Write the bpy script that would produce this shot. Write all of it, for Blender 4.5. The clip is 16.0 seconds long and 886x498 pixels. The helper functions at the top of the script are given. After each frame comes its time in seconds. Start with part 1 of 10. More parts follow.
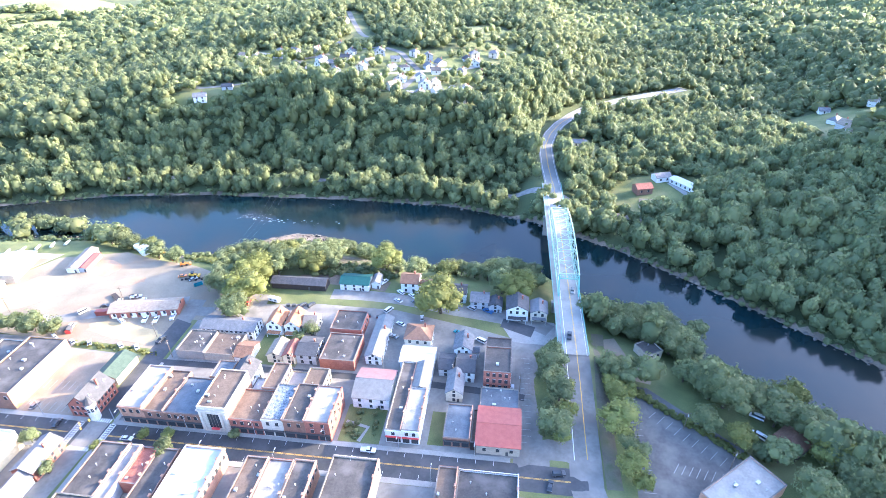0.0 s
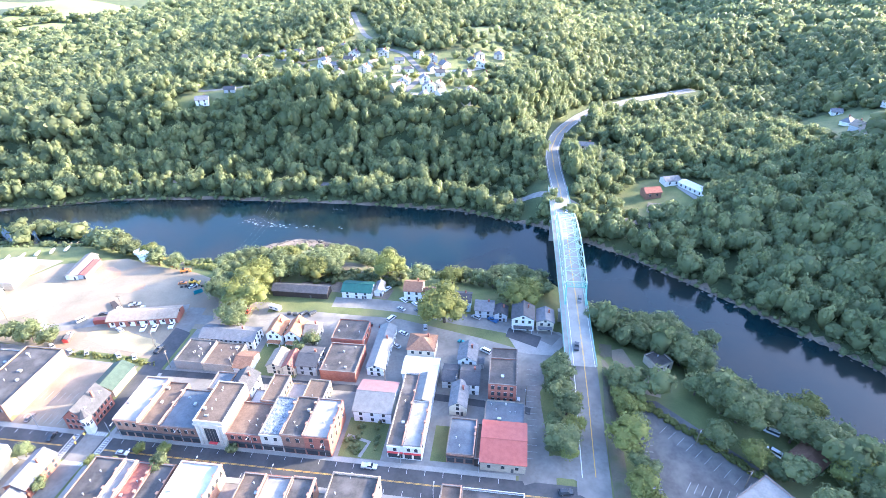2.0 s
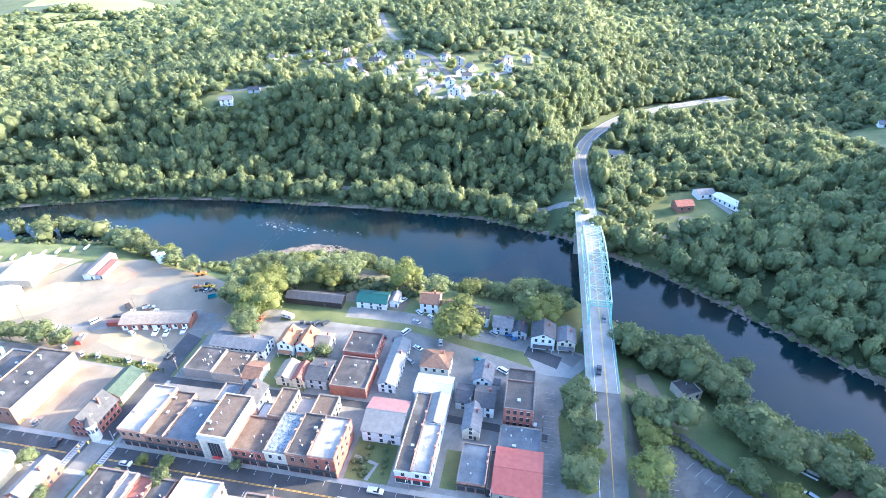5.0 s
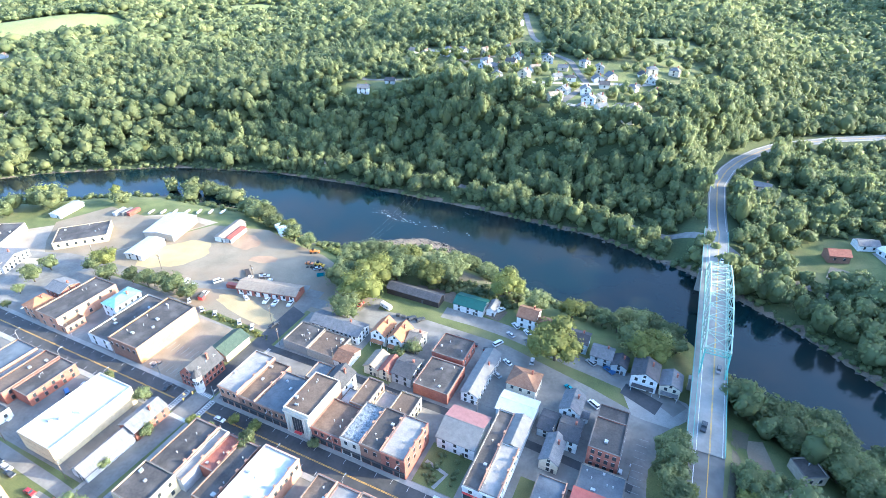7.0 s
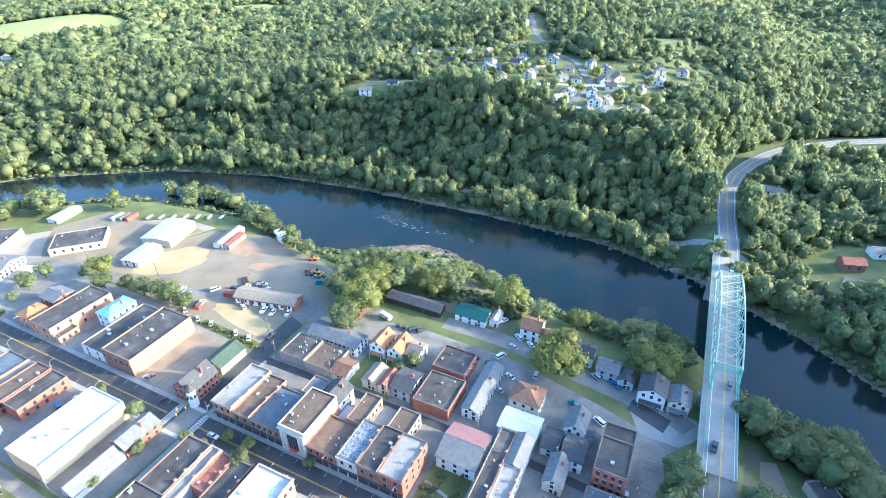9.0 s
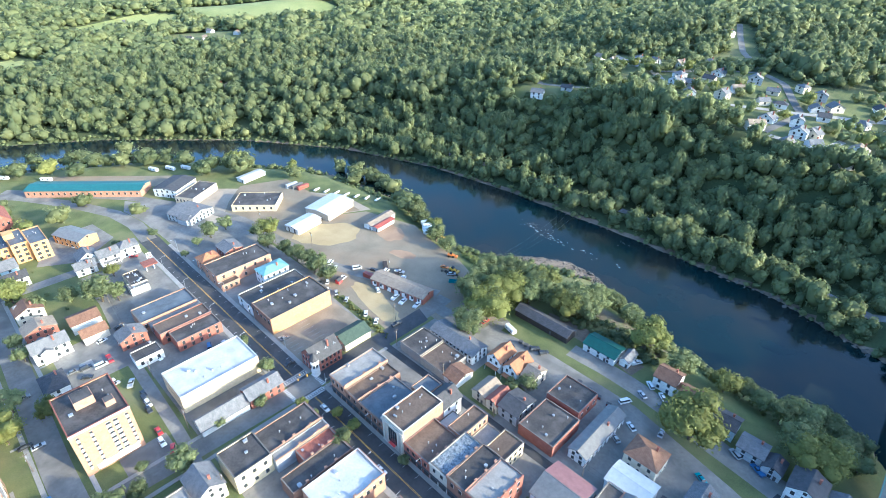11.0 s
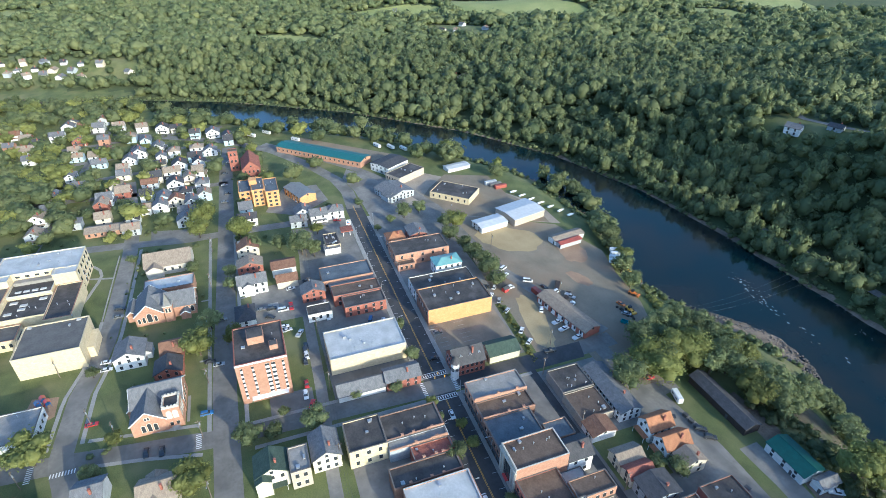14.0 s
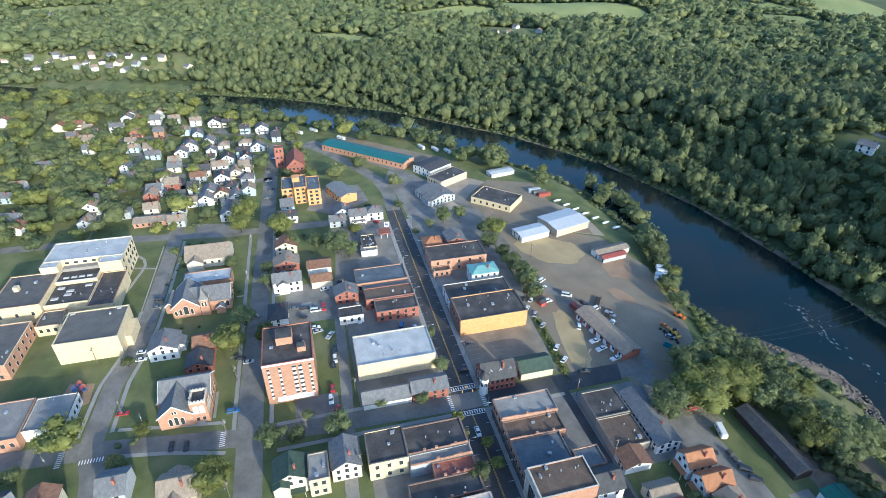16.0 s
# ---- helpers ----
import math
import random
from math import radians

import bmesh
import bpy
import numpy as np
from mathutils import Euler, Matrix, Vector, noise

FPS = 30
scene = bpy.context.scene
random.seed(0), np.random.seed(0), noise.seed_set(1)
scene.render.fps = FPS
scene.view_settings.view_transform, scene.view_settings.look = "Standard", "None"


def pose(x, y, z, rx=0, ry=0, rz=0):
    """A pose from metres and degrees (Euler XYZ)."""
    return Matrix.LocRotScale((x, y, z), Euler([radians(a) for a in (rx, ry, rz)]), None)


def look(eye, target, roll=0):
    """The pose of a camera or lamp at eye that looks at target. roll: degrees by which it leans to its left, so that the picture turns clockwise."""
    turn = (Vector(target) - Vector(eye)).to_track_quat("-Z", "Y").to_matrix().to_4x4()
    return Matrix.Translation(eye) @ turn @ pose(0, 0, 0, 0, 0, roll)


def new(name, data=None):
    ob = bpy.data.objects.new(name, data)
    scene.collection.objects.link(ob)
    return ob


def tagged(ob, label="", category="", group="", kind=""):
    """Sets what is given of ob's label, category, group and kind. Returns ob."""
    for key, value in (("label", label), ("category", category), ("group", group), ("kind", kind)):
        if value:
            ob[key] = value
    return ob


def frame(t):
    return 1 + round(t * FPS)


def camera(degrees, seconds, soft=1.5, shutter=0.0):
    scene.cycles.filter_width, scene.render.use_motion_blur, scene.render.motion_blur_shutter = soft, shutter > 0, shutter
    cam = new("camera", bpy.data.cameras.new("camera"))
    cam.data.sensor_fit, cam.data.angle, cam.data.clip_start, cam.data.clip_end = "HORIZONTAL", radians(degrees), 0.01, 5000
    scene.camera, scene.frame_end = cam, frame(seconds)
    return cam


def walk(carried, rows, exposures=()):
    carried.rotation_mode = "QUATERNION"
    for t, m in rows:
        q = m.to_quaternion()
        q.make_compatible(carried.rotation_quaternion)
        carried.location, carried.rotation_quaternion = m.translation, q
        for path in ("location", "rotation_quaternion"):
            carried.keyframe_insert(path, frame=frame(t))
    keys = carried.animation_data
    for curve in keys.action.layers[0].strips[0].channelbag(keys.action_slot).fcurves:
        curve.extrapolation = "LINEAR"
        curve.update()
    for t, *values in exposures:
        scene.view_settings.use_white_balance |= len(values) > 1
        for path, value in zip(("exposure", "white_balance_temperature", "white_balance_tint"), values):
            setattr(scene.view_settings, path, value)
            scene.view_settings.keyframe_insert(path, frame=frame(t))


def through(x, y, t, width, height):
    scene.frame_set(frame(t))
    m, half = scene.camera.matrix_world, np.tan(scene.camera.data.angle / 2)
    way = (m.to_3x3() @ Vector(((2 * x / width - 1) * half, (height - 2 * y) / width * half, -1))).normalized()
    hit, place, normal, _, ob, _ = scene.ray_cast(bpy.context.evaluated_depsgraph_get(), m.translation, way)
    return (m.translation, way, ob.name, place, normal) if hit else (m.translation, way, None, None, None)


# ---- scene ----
cam = camera(78.91, 16.0, 0.8)
PATH = [
    (0, (0.00, 0.00, 168.02), (-0.02, 84.96, 115.29), -1.28),
    (0.5, (0.20, 1.60, 167.89), (0.13, 86.57, 115.17), -1.42),
    (1, (0.40, 3.47, 167.87), (0.02, 88.44, 115.14), -1.51),
    (1.5, (0.64, 5.24, 167.88), (-0.07, 90.22, 115.16), -1.62),
    (2, (0.96, 7.11, 167.80), (-0.10, 92.08, 115.08), -1.69),
    (2.5, (1.59, 8.94, 167.70), (-0.27, 93.94, 115.04), -1.72),
    (3, (2.09, 10.83, 167.55), (0.05, 95.84, 114.93), -1.76),
    (3.2, (2.24, 11.62, 167.52), (0.26, 96.58, 114.81), -1.73),
    (5.3, (3.51, 19.53, 167.36), (-4.05, 104.29, 114.83), -1.44),
    (5.5, (3.64, 20.27, 167.32), (-5.81, 104.87, 114.84), -1.24),
    (6, (3.93, 22.28, 167.17), (-11.34, 106.09, 114.79), -0.88),
    (6.5, (4.28, 24.53, 167.17), (-19.60, 106.32, 114.82), -0.32),
    (7, (4.82, 26.51, 167.26), (-20.88, 107.69, 114.83), -0.29),
    (7.5, (5.20, 28.48, 167.32), (-20.59, 109.56, 114.77), -0.39),
    (8, (5.19, 30.64, 167.44), (-20.56, 111.73, 114.89), -0.43),
    (8.5, (4.84, 32.98, 167.60), (-20.77, 114.08, 115.00), -0.52),
    (9, (4.15, 35.39, 167.75), (-22.49, 116.12, 115.09), -0.59),
    (9.5, (3.51, 37.88, 167.89), (-26.45, 117.40, 115.17), -0.40),
    (10, (3.38, 39.98, 168.10), (-36.54, 115.02, 115.42), 0.06),
    (10.2, (3.51, 41.09, 168.14), (-39.27, 114.53, 115.44), 0.12),
    (12.3, (5.83, 57.32, 167.75), (-50.56, 120.59, 114.66), -0.56),
    (12.5, (5.73, 58.45, 167.73), (-51.09, 121.31, 114.62), -0.70),
    (13, (5.19, 60.39, 167.64), (-61.32, 113.05, 114.69), -0.32),
    (13.5, (4.47, 63.32, 167.31), (-69.76, 104.56, 114.50), 0.43),
    (14, (3.57, 65.91, 167.00), (-71.30, 106.04, 114.22), 0.35),
    (14.5, (2.20, 67.53, 166.84), (-73.41, 106.23, 114.06), 0.36),
    (15, (0.85, 69.09, 166.62), (-77.36, 102.24, 113.85), 0.64),
    (15.5, (-0.51, 70.90, 166.45), (-79.19, 103.04, 113.76), 0.68),
    (16, (-1.74, 72.32, 166.28), (-80.12, 105.20, 113.60), 0.51),
]
walk(cam, [(t, look(eye, target, roll)) for t, eye, target, roll in PATH],
     [(0, 3.05, 4850, 18), (3, 3.05, 4850, 18), (5.5, 2.83, 4780, 11), (6.5, 2.68, 4740, 9), (7.2, 2.5, 4650, 6), (10.2, 2.32, 4600, 4), (12.3, 1.22, 4480, 3), (16, 1.0, 4480, 3)])

# ---- light ----
SUN_AZIMUTH, SUN_HEIGHT = 78.0, 16.5
world = bpy.data.worlds.new("sky")
scene.world = world
world.use_nodes = True
wn = world.node_tree.nodes
sky = wn.new("ShaderNodeTexSky")
sky.sky_type, sky.sun_disc = "NISHITA", False
sky.sun_elevation, sky.sun_rotation = radians(SUN_HEIGHT), radians(SUN_AZIMUTH)
sky.air_density, sky.dust_density, sky.ozone_density = 1.0, 3.0, 1.0
world.node_tree.links.new(sky.outputs[0], wn["Background"].inputs[0])
wn["Background"].inputs[1].default_value = 0.145
sun = new("sun", bpy.data.lights.new("sun", "SUN"))
sun.data.energy, sun.data.angle, sun.data.color = 3.4, radians(0.6), (1.0, 0.73, 0.40)
sx, sy = math.sin(radians(SUN_AZIMUTH)), math.cos(radians(SUN_AZIMUTH))
sun.matrix_world = look((400 * sx, 400 * sy, 400 * math.tan(radians(SUN_HEIGHT))), (0, 0, 0))

# ---- lie of the land ----
FAR_BANK = [(-800, -190), (-700, -40), (-680, 18), (-612, 134), (-521, 235), (-420, 310), (-334, 350), (-247, 365), (-180, 364),
            (-74, 351), (7, 336), (59, 311), (106, 272), (151, 221), (192, 171), (240, 114), (330, 20), (470, -120)]
NEAR_BANK = [(-745, -190), (-678, -24), (-634, 48), (-510, 150), (-432, 246), (-324, 302), (-295, 308), (-220, 305), (-157, 278),
             (-108, 292), (-78, 296), (-26, 269), (20, 253), (56, 253), (78, 217), (109, 188), (124, 164), (161, 132), (210, 78), (300, -20), (420, -150)]
FAR_ROAD = [(76, 338, 8.6), (79, 370, 9.2), (83, 406, 10.4), (92, 432, 11.4), (103, 452, 12.2), (119, 473, 13), (136, 490, 13.8), (180, 512, 15.5), (240, 530, 18)]
RAMP = [(46, 118, 0.0), (51, 138, 1.0), (54, 158, 3.8), (56.3, 174, 6.2)]
WATER = -6.0


def along(px, py, line):
    """Signed distance from a polyline (positive to its left) and the place on it, from 0 to its number of parts."""
    p = np.array(line, float)[:, :2]
    best, sign, where = np.full(px.shape, 1e9), np.ones(px.shape), np.zeros(px.shape)
    for k in range(len(p) - 1):
        a, d = p[k], p[k + 1] - p[k]
        s = np.clip(((px - a[0]) * d[0] + (py - a[1]) * d[1]) / (d @ d), 0, 1)
        ex, ey = px - a[0] - s * d[0], py - a[1] - s * d[1]
        r = np.hypot(ex, ey)
        near = r < best - 1e-9
        best, where = np.where(near, r, best), np.where(near, k + s, where)
        sign = np.where(near, np.where(d[0] * ey - d[1] * ex > 0, 1.0, -1.0), sign)
    return best * sign, where


def ramp01(x, a, b):
    s = np.clip((x - a) / (b - a), 0, 1)
    return s * s * (3 - 2 * s)


def ground_height(px, py):
    px, py = np.asarray(px, float), np.asarray(py, float)
    far, _ = along(px, py, FAR_BANK)
    near, _ = along(px, py, NEAR_BANK)
    near = -near
    wave = np.sin(px * 0.011 + 1.3) * np.cos(py * 0.013 - 0.4) + 0.6 * np.sin(px * 0.027 - py * 0.019)
    shift = px - 0.4 * np.clip(py - 340, 0, 300)
    top = np.interp(shift, [-900, -700, -560, -430, -270, -150, -60, 20, 75, 112, 170, 260, 340, 480], [20, 16, 14, 24, 47, 52, 48, 38, 14, 5, 5, 14, 26, 32])
    hill = WATER + 3.2 * ramp01(far, 0, 14) + 1.5 * ramp01(far, 14, 34) + (top + 1) * ramp01(far, 30, 92)
    hill = hill + np.clip(far - 92, 0, 1500) * 0.035 * np.clip(top / 40, 0.35, 1) + wave * 7 * ramp01(far, 130, 330)
    # the steep eastern hill, behind which the morning sun stands
    hill = hill + 92 * np.exp(-((px - 430) / 100) ** 2) * (1 - ramp01(py, 300, 420)) * ramp01(py, -420, -160) * ramp01(far, 25, 130)
    town = WATER + (-WATER) * ramp01(near, 0, 22)
    z = np.where(far > 0, hill, np.where(near > 0, town, WATER - 2.2 * np.minimum(1, np.minimum(-far, -near) / 6)))
    for line, wide, fall in ((FAR_ROAD, 7.5, 22.0), (RAMP, 7.0, 9.0)):
        d, s = along(px, py, line)
        level = np.interp(s, range(len(line)), [q[2] for q in line]) - 0.25
        w = 1 - ramp01(np.abs(d), wide, wide + fall)
        if line is FAR_ROAD:
            w = w * (far > -2)
        z = z + (level - z) * w
    return z

# ---- materials ----
MATS = {}


def material(name, dark, light, scale=1.0, rough=0.8, metal=0.0, bump=0.15, fine=6.0, spread=0.08, stain=None, stain_scale=0.15, stain_amount=0.35, coord="Object"):
    """Two scales of grain between two colours, an optional stain, and fine relief."""
    if name in MATS:
        return MATS[name]
    m = bpy.data.materials.new(name)
    m.use_nodes = True
    nt = m.node_tree
    b = nt.nodes["Principled BSDF"]
    b.inputs["Roughness"].default_value, b.inputs["Metallic"].default_value = rough, metal
    tc = nt.nodes.new("ShaderNodeTexCoord")

    def noise_at(size, detail=5.0):
        n = nt.nodes.new("ShaderNodeTexNoise")
        n.inputs["Scale"].default_value, n.inputs["Detail"].default_value = size, detail
        nt.links.new(tc.outputs[coord], n.inputs["Vector"])
        return n

    big, small = noise_at(scale), noise_at(scale * fine)
    mixv = nt.nodes.new("ShaderNodeMath")
    mixv.operation = "MULTIPLY_ADD"
    nt.links.new(big.outputs[0], mixv.inputs[0])
    mixv.inputs[1].default_value = 0.6
    sm = nt.nodes.new("ShaderNodeMath")
    sm.operation = "MULTIPLY"
    nt.links.new(small.outputs[0], sm.inputs[0])
    sm.inputs[1].default_value = 0.4
    nt.links.new(sm.outputs[0], mixv.inputs[2])
    ramp = nt.nodes.new("ShaderNodeValToRGB")
    ramp.color_ramp.elements[0].position, ramp.color_ramp.elements[1].position = 0.36, 0.64
    ramp.color_ramp.elements[0].color, ramp.color_ramp.elements[1].color = (*dark, 1), (*light, 1)
    nt.links.new(mixv.outputs[0], ramp.inputs[0])
    colour = ramp.outputs[0]
    if stain:
        sn = noise_at(stain_scale, 6.0)
        sr = nt.nodes.new("ShaderNodeValToRGB")
        sr.color_ramp.elements[0].position, sr.color_ramp.elements[1].position = 0.48, 0.68
        sr.color_ramp.elements[1].color = (stain_amount,) * 3 + (1,)
        nt.links.new(sn.outputs[0], sr.inputs[0])
        mx = nt.nodes.new("ShaderNodeMixRGB")
        nt.links.new(sr.outputs[0], mx.inputs[0])
        nt.links.new(colour, mx.inputs[1])
        mx.inputs[2].default_value = (*stain, 1)
        colour = mx.outputs[0]
    info = nt.nodes.new("ShaderNodeObjectInfo")
    hsv = nt.nodes.new("ShaderNodeHueSaturation")
    mr = nt.nodes.new("ShaderNodeMapRange")
    mr.inputs[3].default_value, mr.inputs[4].default_value = 1 - spread, 1 + spread
    nt.links.new(info.outputs["Random"], mr.inputs[0])
    nt.links.new(mr.outputs[0], hsv.inputs["Value"])
    nt.links.new(colour, hsv.inputs["Color"])
    nt.links.new(hsv.outputs[0], b.inputs["Base Color"])
    if bump:
        bp = nt.nodes.new("ShaderNodeBump")
        bp.inputs["Strength"].default_value, bp.inputs["Distance"].default_value = bump, 0.05
        nt.links.new(small.outputs[0], bp.inputs["Height"])
        nt.links.new(bp.outputs[0], b.inputs["Normal"])
    MATS[name] = m
    return m


def courses(name, one, two, joint, w, h, rough=0.85, horizontal=False, offset=0.5):
    """Bricks, boards or ribs: rows of a real-world size, on walls by their height, on roofs by their run."""
    if name in MATS:
        return MATS[name]
    m = material(name + "_base", one, two, 0.6, rough)
    m.name = name
    nt = m.node_tree
    b = nt.nodes["Principled BSDF"]
    tc = next(n for n in nt.nodes if n.type == "TEX_COORD")
    sep, add, com = nt.nodes.new("ShaderNodeSeparateXYZ"), nt.nodes.new("ShaderNodeMath"), nt.nodes.new("ShaderNodeCombineXYZ")
    nt.links.new(tc.outputs["Object"], sep.inputs[0])
    nt.links.new(sep.outputs[0], add.inputs[0])
    nt.links.new(sep.outputs[1], add.inputs[1])
    if horizontal:
        nt.links.new(sep.outputs[0], com.inputs[0])
        nt.links.new(sep.outputs[1], com.inputs[1])
    else:
        nt.links.new(add.outputs[0], com.inputs[0])
        nt.links.new(sep.outputs[2], com.inputs[1])
    br = nt.nodes.new("ShaderNodeTexBrick")
    br.offset = offset
    br.inputs["Scale"].default_value = 1.0
    br.inputs["Brick Width"].default_value, br.inputs["Row Height"].default_value = w, h
    br.inputs["Mortar Size"].default_value = 0.06 * h
    br.inputs["Color1"].default_value, br.inputs["Color2"].default_value, br.inputs["Mortar"].default_value = (1, 1, 1, 1), (0.82, 0.82, 0.82, 1), (*joint, 1)
    nt.links.new(com.outputs[0], br.inputs["Vector"])
    mul = nt.nodes.new("ShaderNodeMixRGB")
    mul.blend_type, mul.inputs[0].default_value = "MULTIPLY", 1.0
    old = b.inputs["Base Color"].links[0].from_socket
    nt.links.new(old, mul.inputs[1])
    nt.links.new(br.outputs[0], mul.inputs[2])
    nt.links.new(mul.outputs[0], b.inputs["Base Color"])
    MATS[name] = m
    return m


def leaf_material(name, dark, light, through=0.3):
    m = bpy.data.materials.new(name)
    m.use_nodes = True
    nt = m.node_tree
    b = nt.nodes["Principled BSDF"]
    b.inputs["Roughness"].default_value = 0.65
    b.inputs["Specular IOR Level"].default_value = 0.25
    geo, info, at = nt.nodes.new("ShaderNodeNewGeometry"), nt.nodes.new("ShaderNodeObjectInfo"), nt.nodes.new("ShaderNodeAttribute")
    at.attribute_name = "tint"
    s1, s2 = nt.nodes.new("ShaderNodeMath"), nt.nodes.new("ShaderNodeMath")
    s1.operation, s1.inputs[1].default_value, s1.inputs[2].default_value = "MULTIPLY_ADD", 0.45, 0.0
    nt.links.new(geo.outputs["Random Per Island"], s1.inputs[0])
    s2.operation, s2.inputs[1].default_value = "MULTIPLY_ADD", 0.55
    nt.links.new(info.outputs["Random"], s1.inputs[2]) if through < 0 else None
    nt.links.new(at.outputs["Fac"], s2.inputs[0])
    nt.links.new(s1.outputs[0], s2.inputs[2])
    ramp = nt.nodes.new("ShaderNodeValToRGB")
    ramp.color_ramp.elements[0].color, ramp.color_ramp.elements[1].color = (*dark, 1), (*light, 1)
    mid = ramp.color_ramp.elements.new(0.55)
    mid.color = tuple((a * 0.6 + c * 0.4) for a, c in zip(dark, light)) + (1,)
    nt.links.new(s2.outputs[0], ramp.inputs[0])
    hsv, mr = nt.nodes.new("ShaderNodeHueSaturation"), nt.nodes.new("ShaderNodeMapRange")
    mr.inputs[3].default_value, mr.inputs[4].default_value = 0.8, 1.25
    nt.links.new(info.outputs["Random"], mr.inputs[0])
    nt.links.new(mr.outputs[0], hsv.inputs["Value"])
    nt.links.new(ramp.outputs[0], hsv.inputs["Color"])
    nt.links.new(hsv.outputs[0], b.inputs["Base Color"])
    tr, mix = nt.nodes.new("ShaderNodeBsdfTranslucent"), nt.nodes.new("ShaderNodeMixShader")
    nt.links.new(hsv.outputs[0], tr.inputs["Color"])
    mix.inputs[0].default_value = abs(through)
    out = nt.nodes["Material Output"]
    nt.links.new(b.outputs[0], mix.inputs[1])
    nt.links.new(tr.outputs[0], mix.inputs[2])
    nt.links.new(mix.outputs[0], out.inputs["Surface"])
    return m


LEAF = leaf_material("leaves", (0.122, 0.156, 0.074), (0.275, 0.288, 0.122), 0.50)
# lighter, yellower leaves: warm sunlight on foliage put into the base colour
LEAF_PALE_SUNLIT = leaf_material("pale_sunlit_leaves", (0.155, 0.176, 0.056), (0.315, 0.318, 0.092), 0.50)
BARK = material("bark", (0.06, 0.045, 0.03), (0.14, 0.11, 0.08), 2.0, 0.9)
ASPHALT = material("asphalt", (0.040, 0.041, 0.043), (0.062, 0.062, 0.063), 0.15, 0.85, stain=(0.09, 0.085, 0.08), coord="Object")
OLD_ASPHALT = material("worn_asphalt", (0.155, 0.143, 0.124), (0.245, 0.228, 0.198), 0.12, 0.9, stain=(0.105, 0.098, 0.09), stain_scale=0.09, stain_amount=0.7)
MID_ASPHALT = material("patched_asphalt", (0.075, 0.071, 0.066), (0.125, 0.118, 0.108), 0.12, 0.9, stain=(0.17, 0.155, 0.135), stain_scale=0.12, stain_amount=0.6)
CONCRETE = material("concrete", (0.25, 0.237, 0.21), (0.35, 0.332, 0.295), 0.3, 0.85, stain=(0.22, 0.2, 0.18))
GRAVEL = material("gravel", (0.16, 0.133, 0.092), (0.255, 0.213, 0.148), 0.08, 0.95, stain=(0.23, 0.16, 0.10), stain_scale=0.035, stain_amount=0.7, fine=18.0, bump=0.4)
DIRT = material("bare_earth", (0.22, 0.14, 0.085), (0.34, 0.23, 0.14), 0.1, 0.95, fine=14.0, bump=0.4)
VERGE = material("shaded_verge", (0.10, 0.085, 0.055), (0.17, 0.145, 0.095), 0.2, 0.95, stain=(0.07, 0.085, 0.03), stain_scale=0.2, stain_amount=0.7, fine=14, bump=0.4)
LAWN = material("lawn", (0.07, 0.088, 0.026), (0.15, 0.162, 0.05), 0.10, 0.9, stain=(0.20, 0.18, 0.08), stain_scale=0.045, stain_amount=0.6, fine=20.0, bump=0.5)
FIELD = material("mown_field", (0.17, 0.20, 0.06), (0.28, 0.29, 0.10), 0.02, 0.9, stain=(0.28, 0.25, 0.11), stain_scale=0.012, fine=25.0)
LINE_WHITE = material("white_road_paint", (0.55, 0.55, 0.53), (0.75, 0.75, 0.72), 0.8, 0.7, bump=0)
LINE_FADED = material("worn_road_paint", (0.24, 0.235, 0.22), (0.42, 0.41, 0.39), 1.2, 0.8, bump=0)
LINE_YELLOW = material("yellow_road_paint", (0.55, 0.33, 0.05), (0.70, 0.43, 0.08), 0.8, 0.7, bump=0)
ROOF_BLACK = material("black_roofing", (0.036, 0.031, 0.028), (0.074, 0.064, 0.055), 0.22, 0.75, stain=(0.15, 0.135, 0.12), stain_amount=0.5)
ROOF_BROWN = material("brown_roofing", (0.085, 0.059, 0.041), (0.15, 0.108, 0.076), 0.25, 0.85, stain=(0.05, 0.04, 0.035))
ROOF_GREY = material("grey_roofing", (0.20, 0.185, 0.165), (0.30, 0.28, 0.25), 0.25, 0.8, stain=(0.13, 0.125, 0.12))
ROOF_WHITE = material("white_roof_coating", (0.38, 0.375, 0.36), (0.53, 0.525, 0.505), 0.2, 0.65, stain=(0.32, 0.31, 0.29), stain_amount=0.6)
ROOF_BLUE = material("blue_grey_roofing", (0.068, 0.078, 0.09), (0.12, 0.132, 0.145), 0.25, 0.7, stain=(0.16, 0.18, 0.2))
SPECKLE = material("patched_blue_white_roofing", (0.025, 0.038, 0.05), (0.30, 0.32, 0.335), 0.9, 0.7, fine=3.0, stain=(0.05, 0.07, 0.1), stain_scale=0.3)
SHINGLE_GREY = courses("grey_shingles", (0.13, 0.13, 0.135), (0.20, 0.20, 0.205), (0.6, 0.6, 0.6), 0.9, 0.35, horizontal=True)
SHINGLE_DARK = courses("dark_shingles", (0.050, 0.050, 0.054), (0.085, 0.083, 0.088), (0.6, 0.6, 0.6), 0.9, 0.35, horizontal=True)
SHINGLE_BROWN = courses("brown_shingles", (0.16, 0.085, 0.05), (0.25, 0.14, 0.085), (0.6, 0.6, 0.6), 0.9, 0.35, horizontal=True)
SHINGLE_ORANGE = courses("orange_shingles", (0.30, 0.135, 0.06), (0.40, 0.19, 0.09), (0.6, 0.6, 0.6), 0.9, 0.35, horizontal=True)
SHINGLE_TAN = courses("tan_shingles", (0.24, 0.19, 0.14), (0.33, 0.27, 0.20), (0.6, 0.6, 0.6), 0.9, 0.35, horizontal=True)
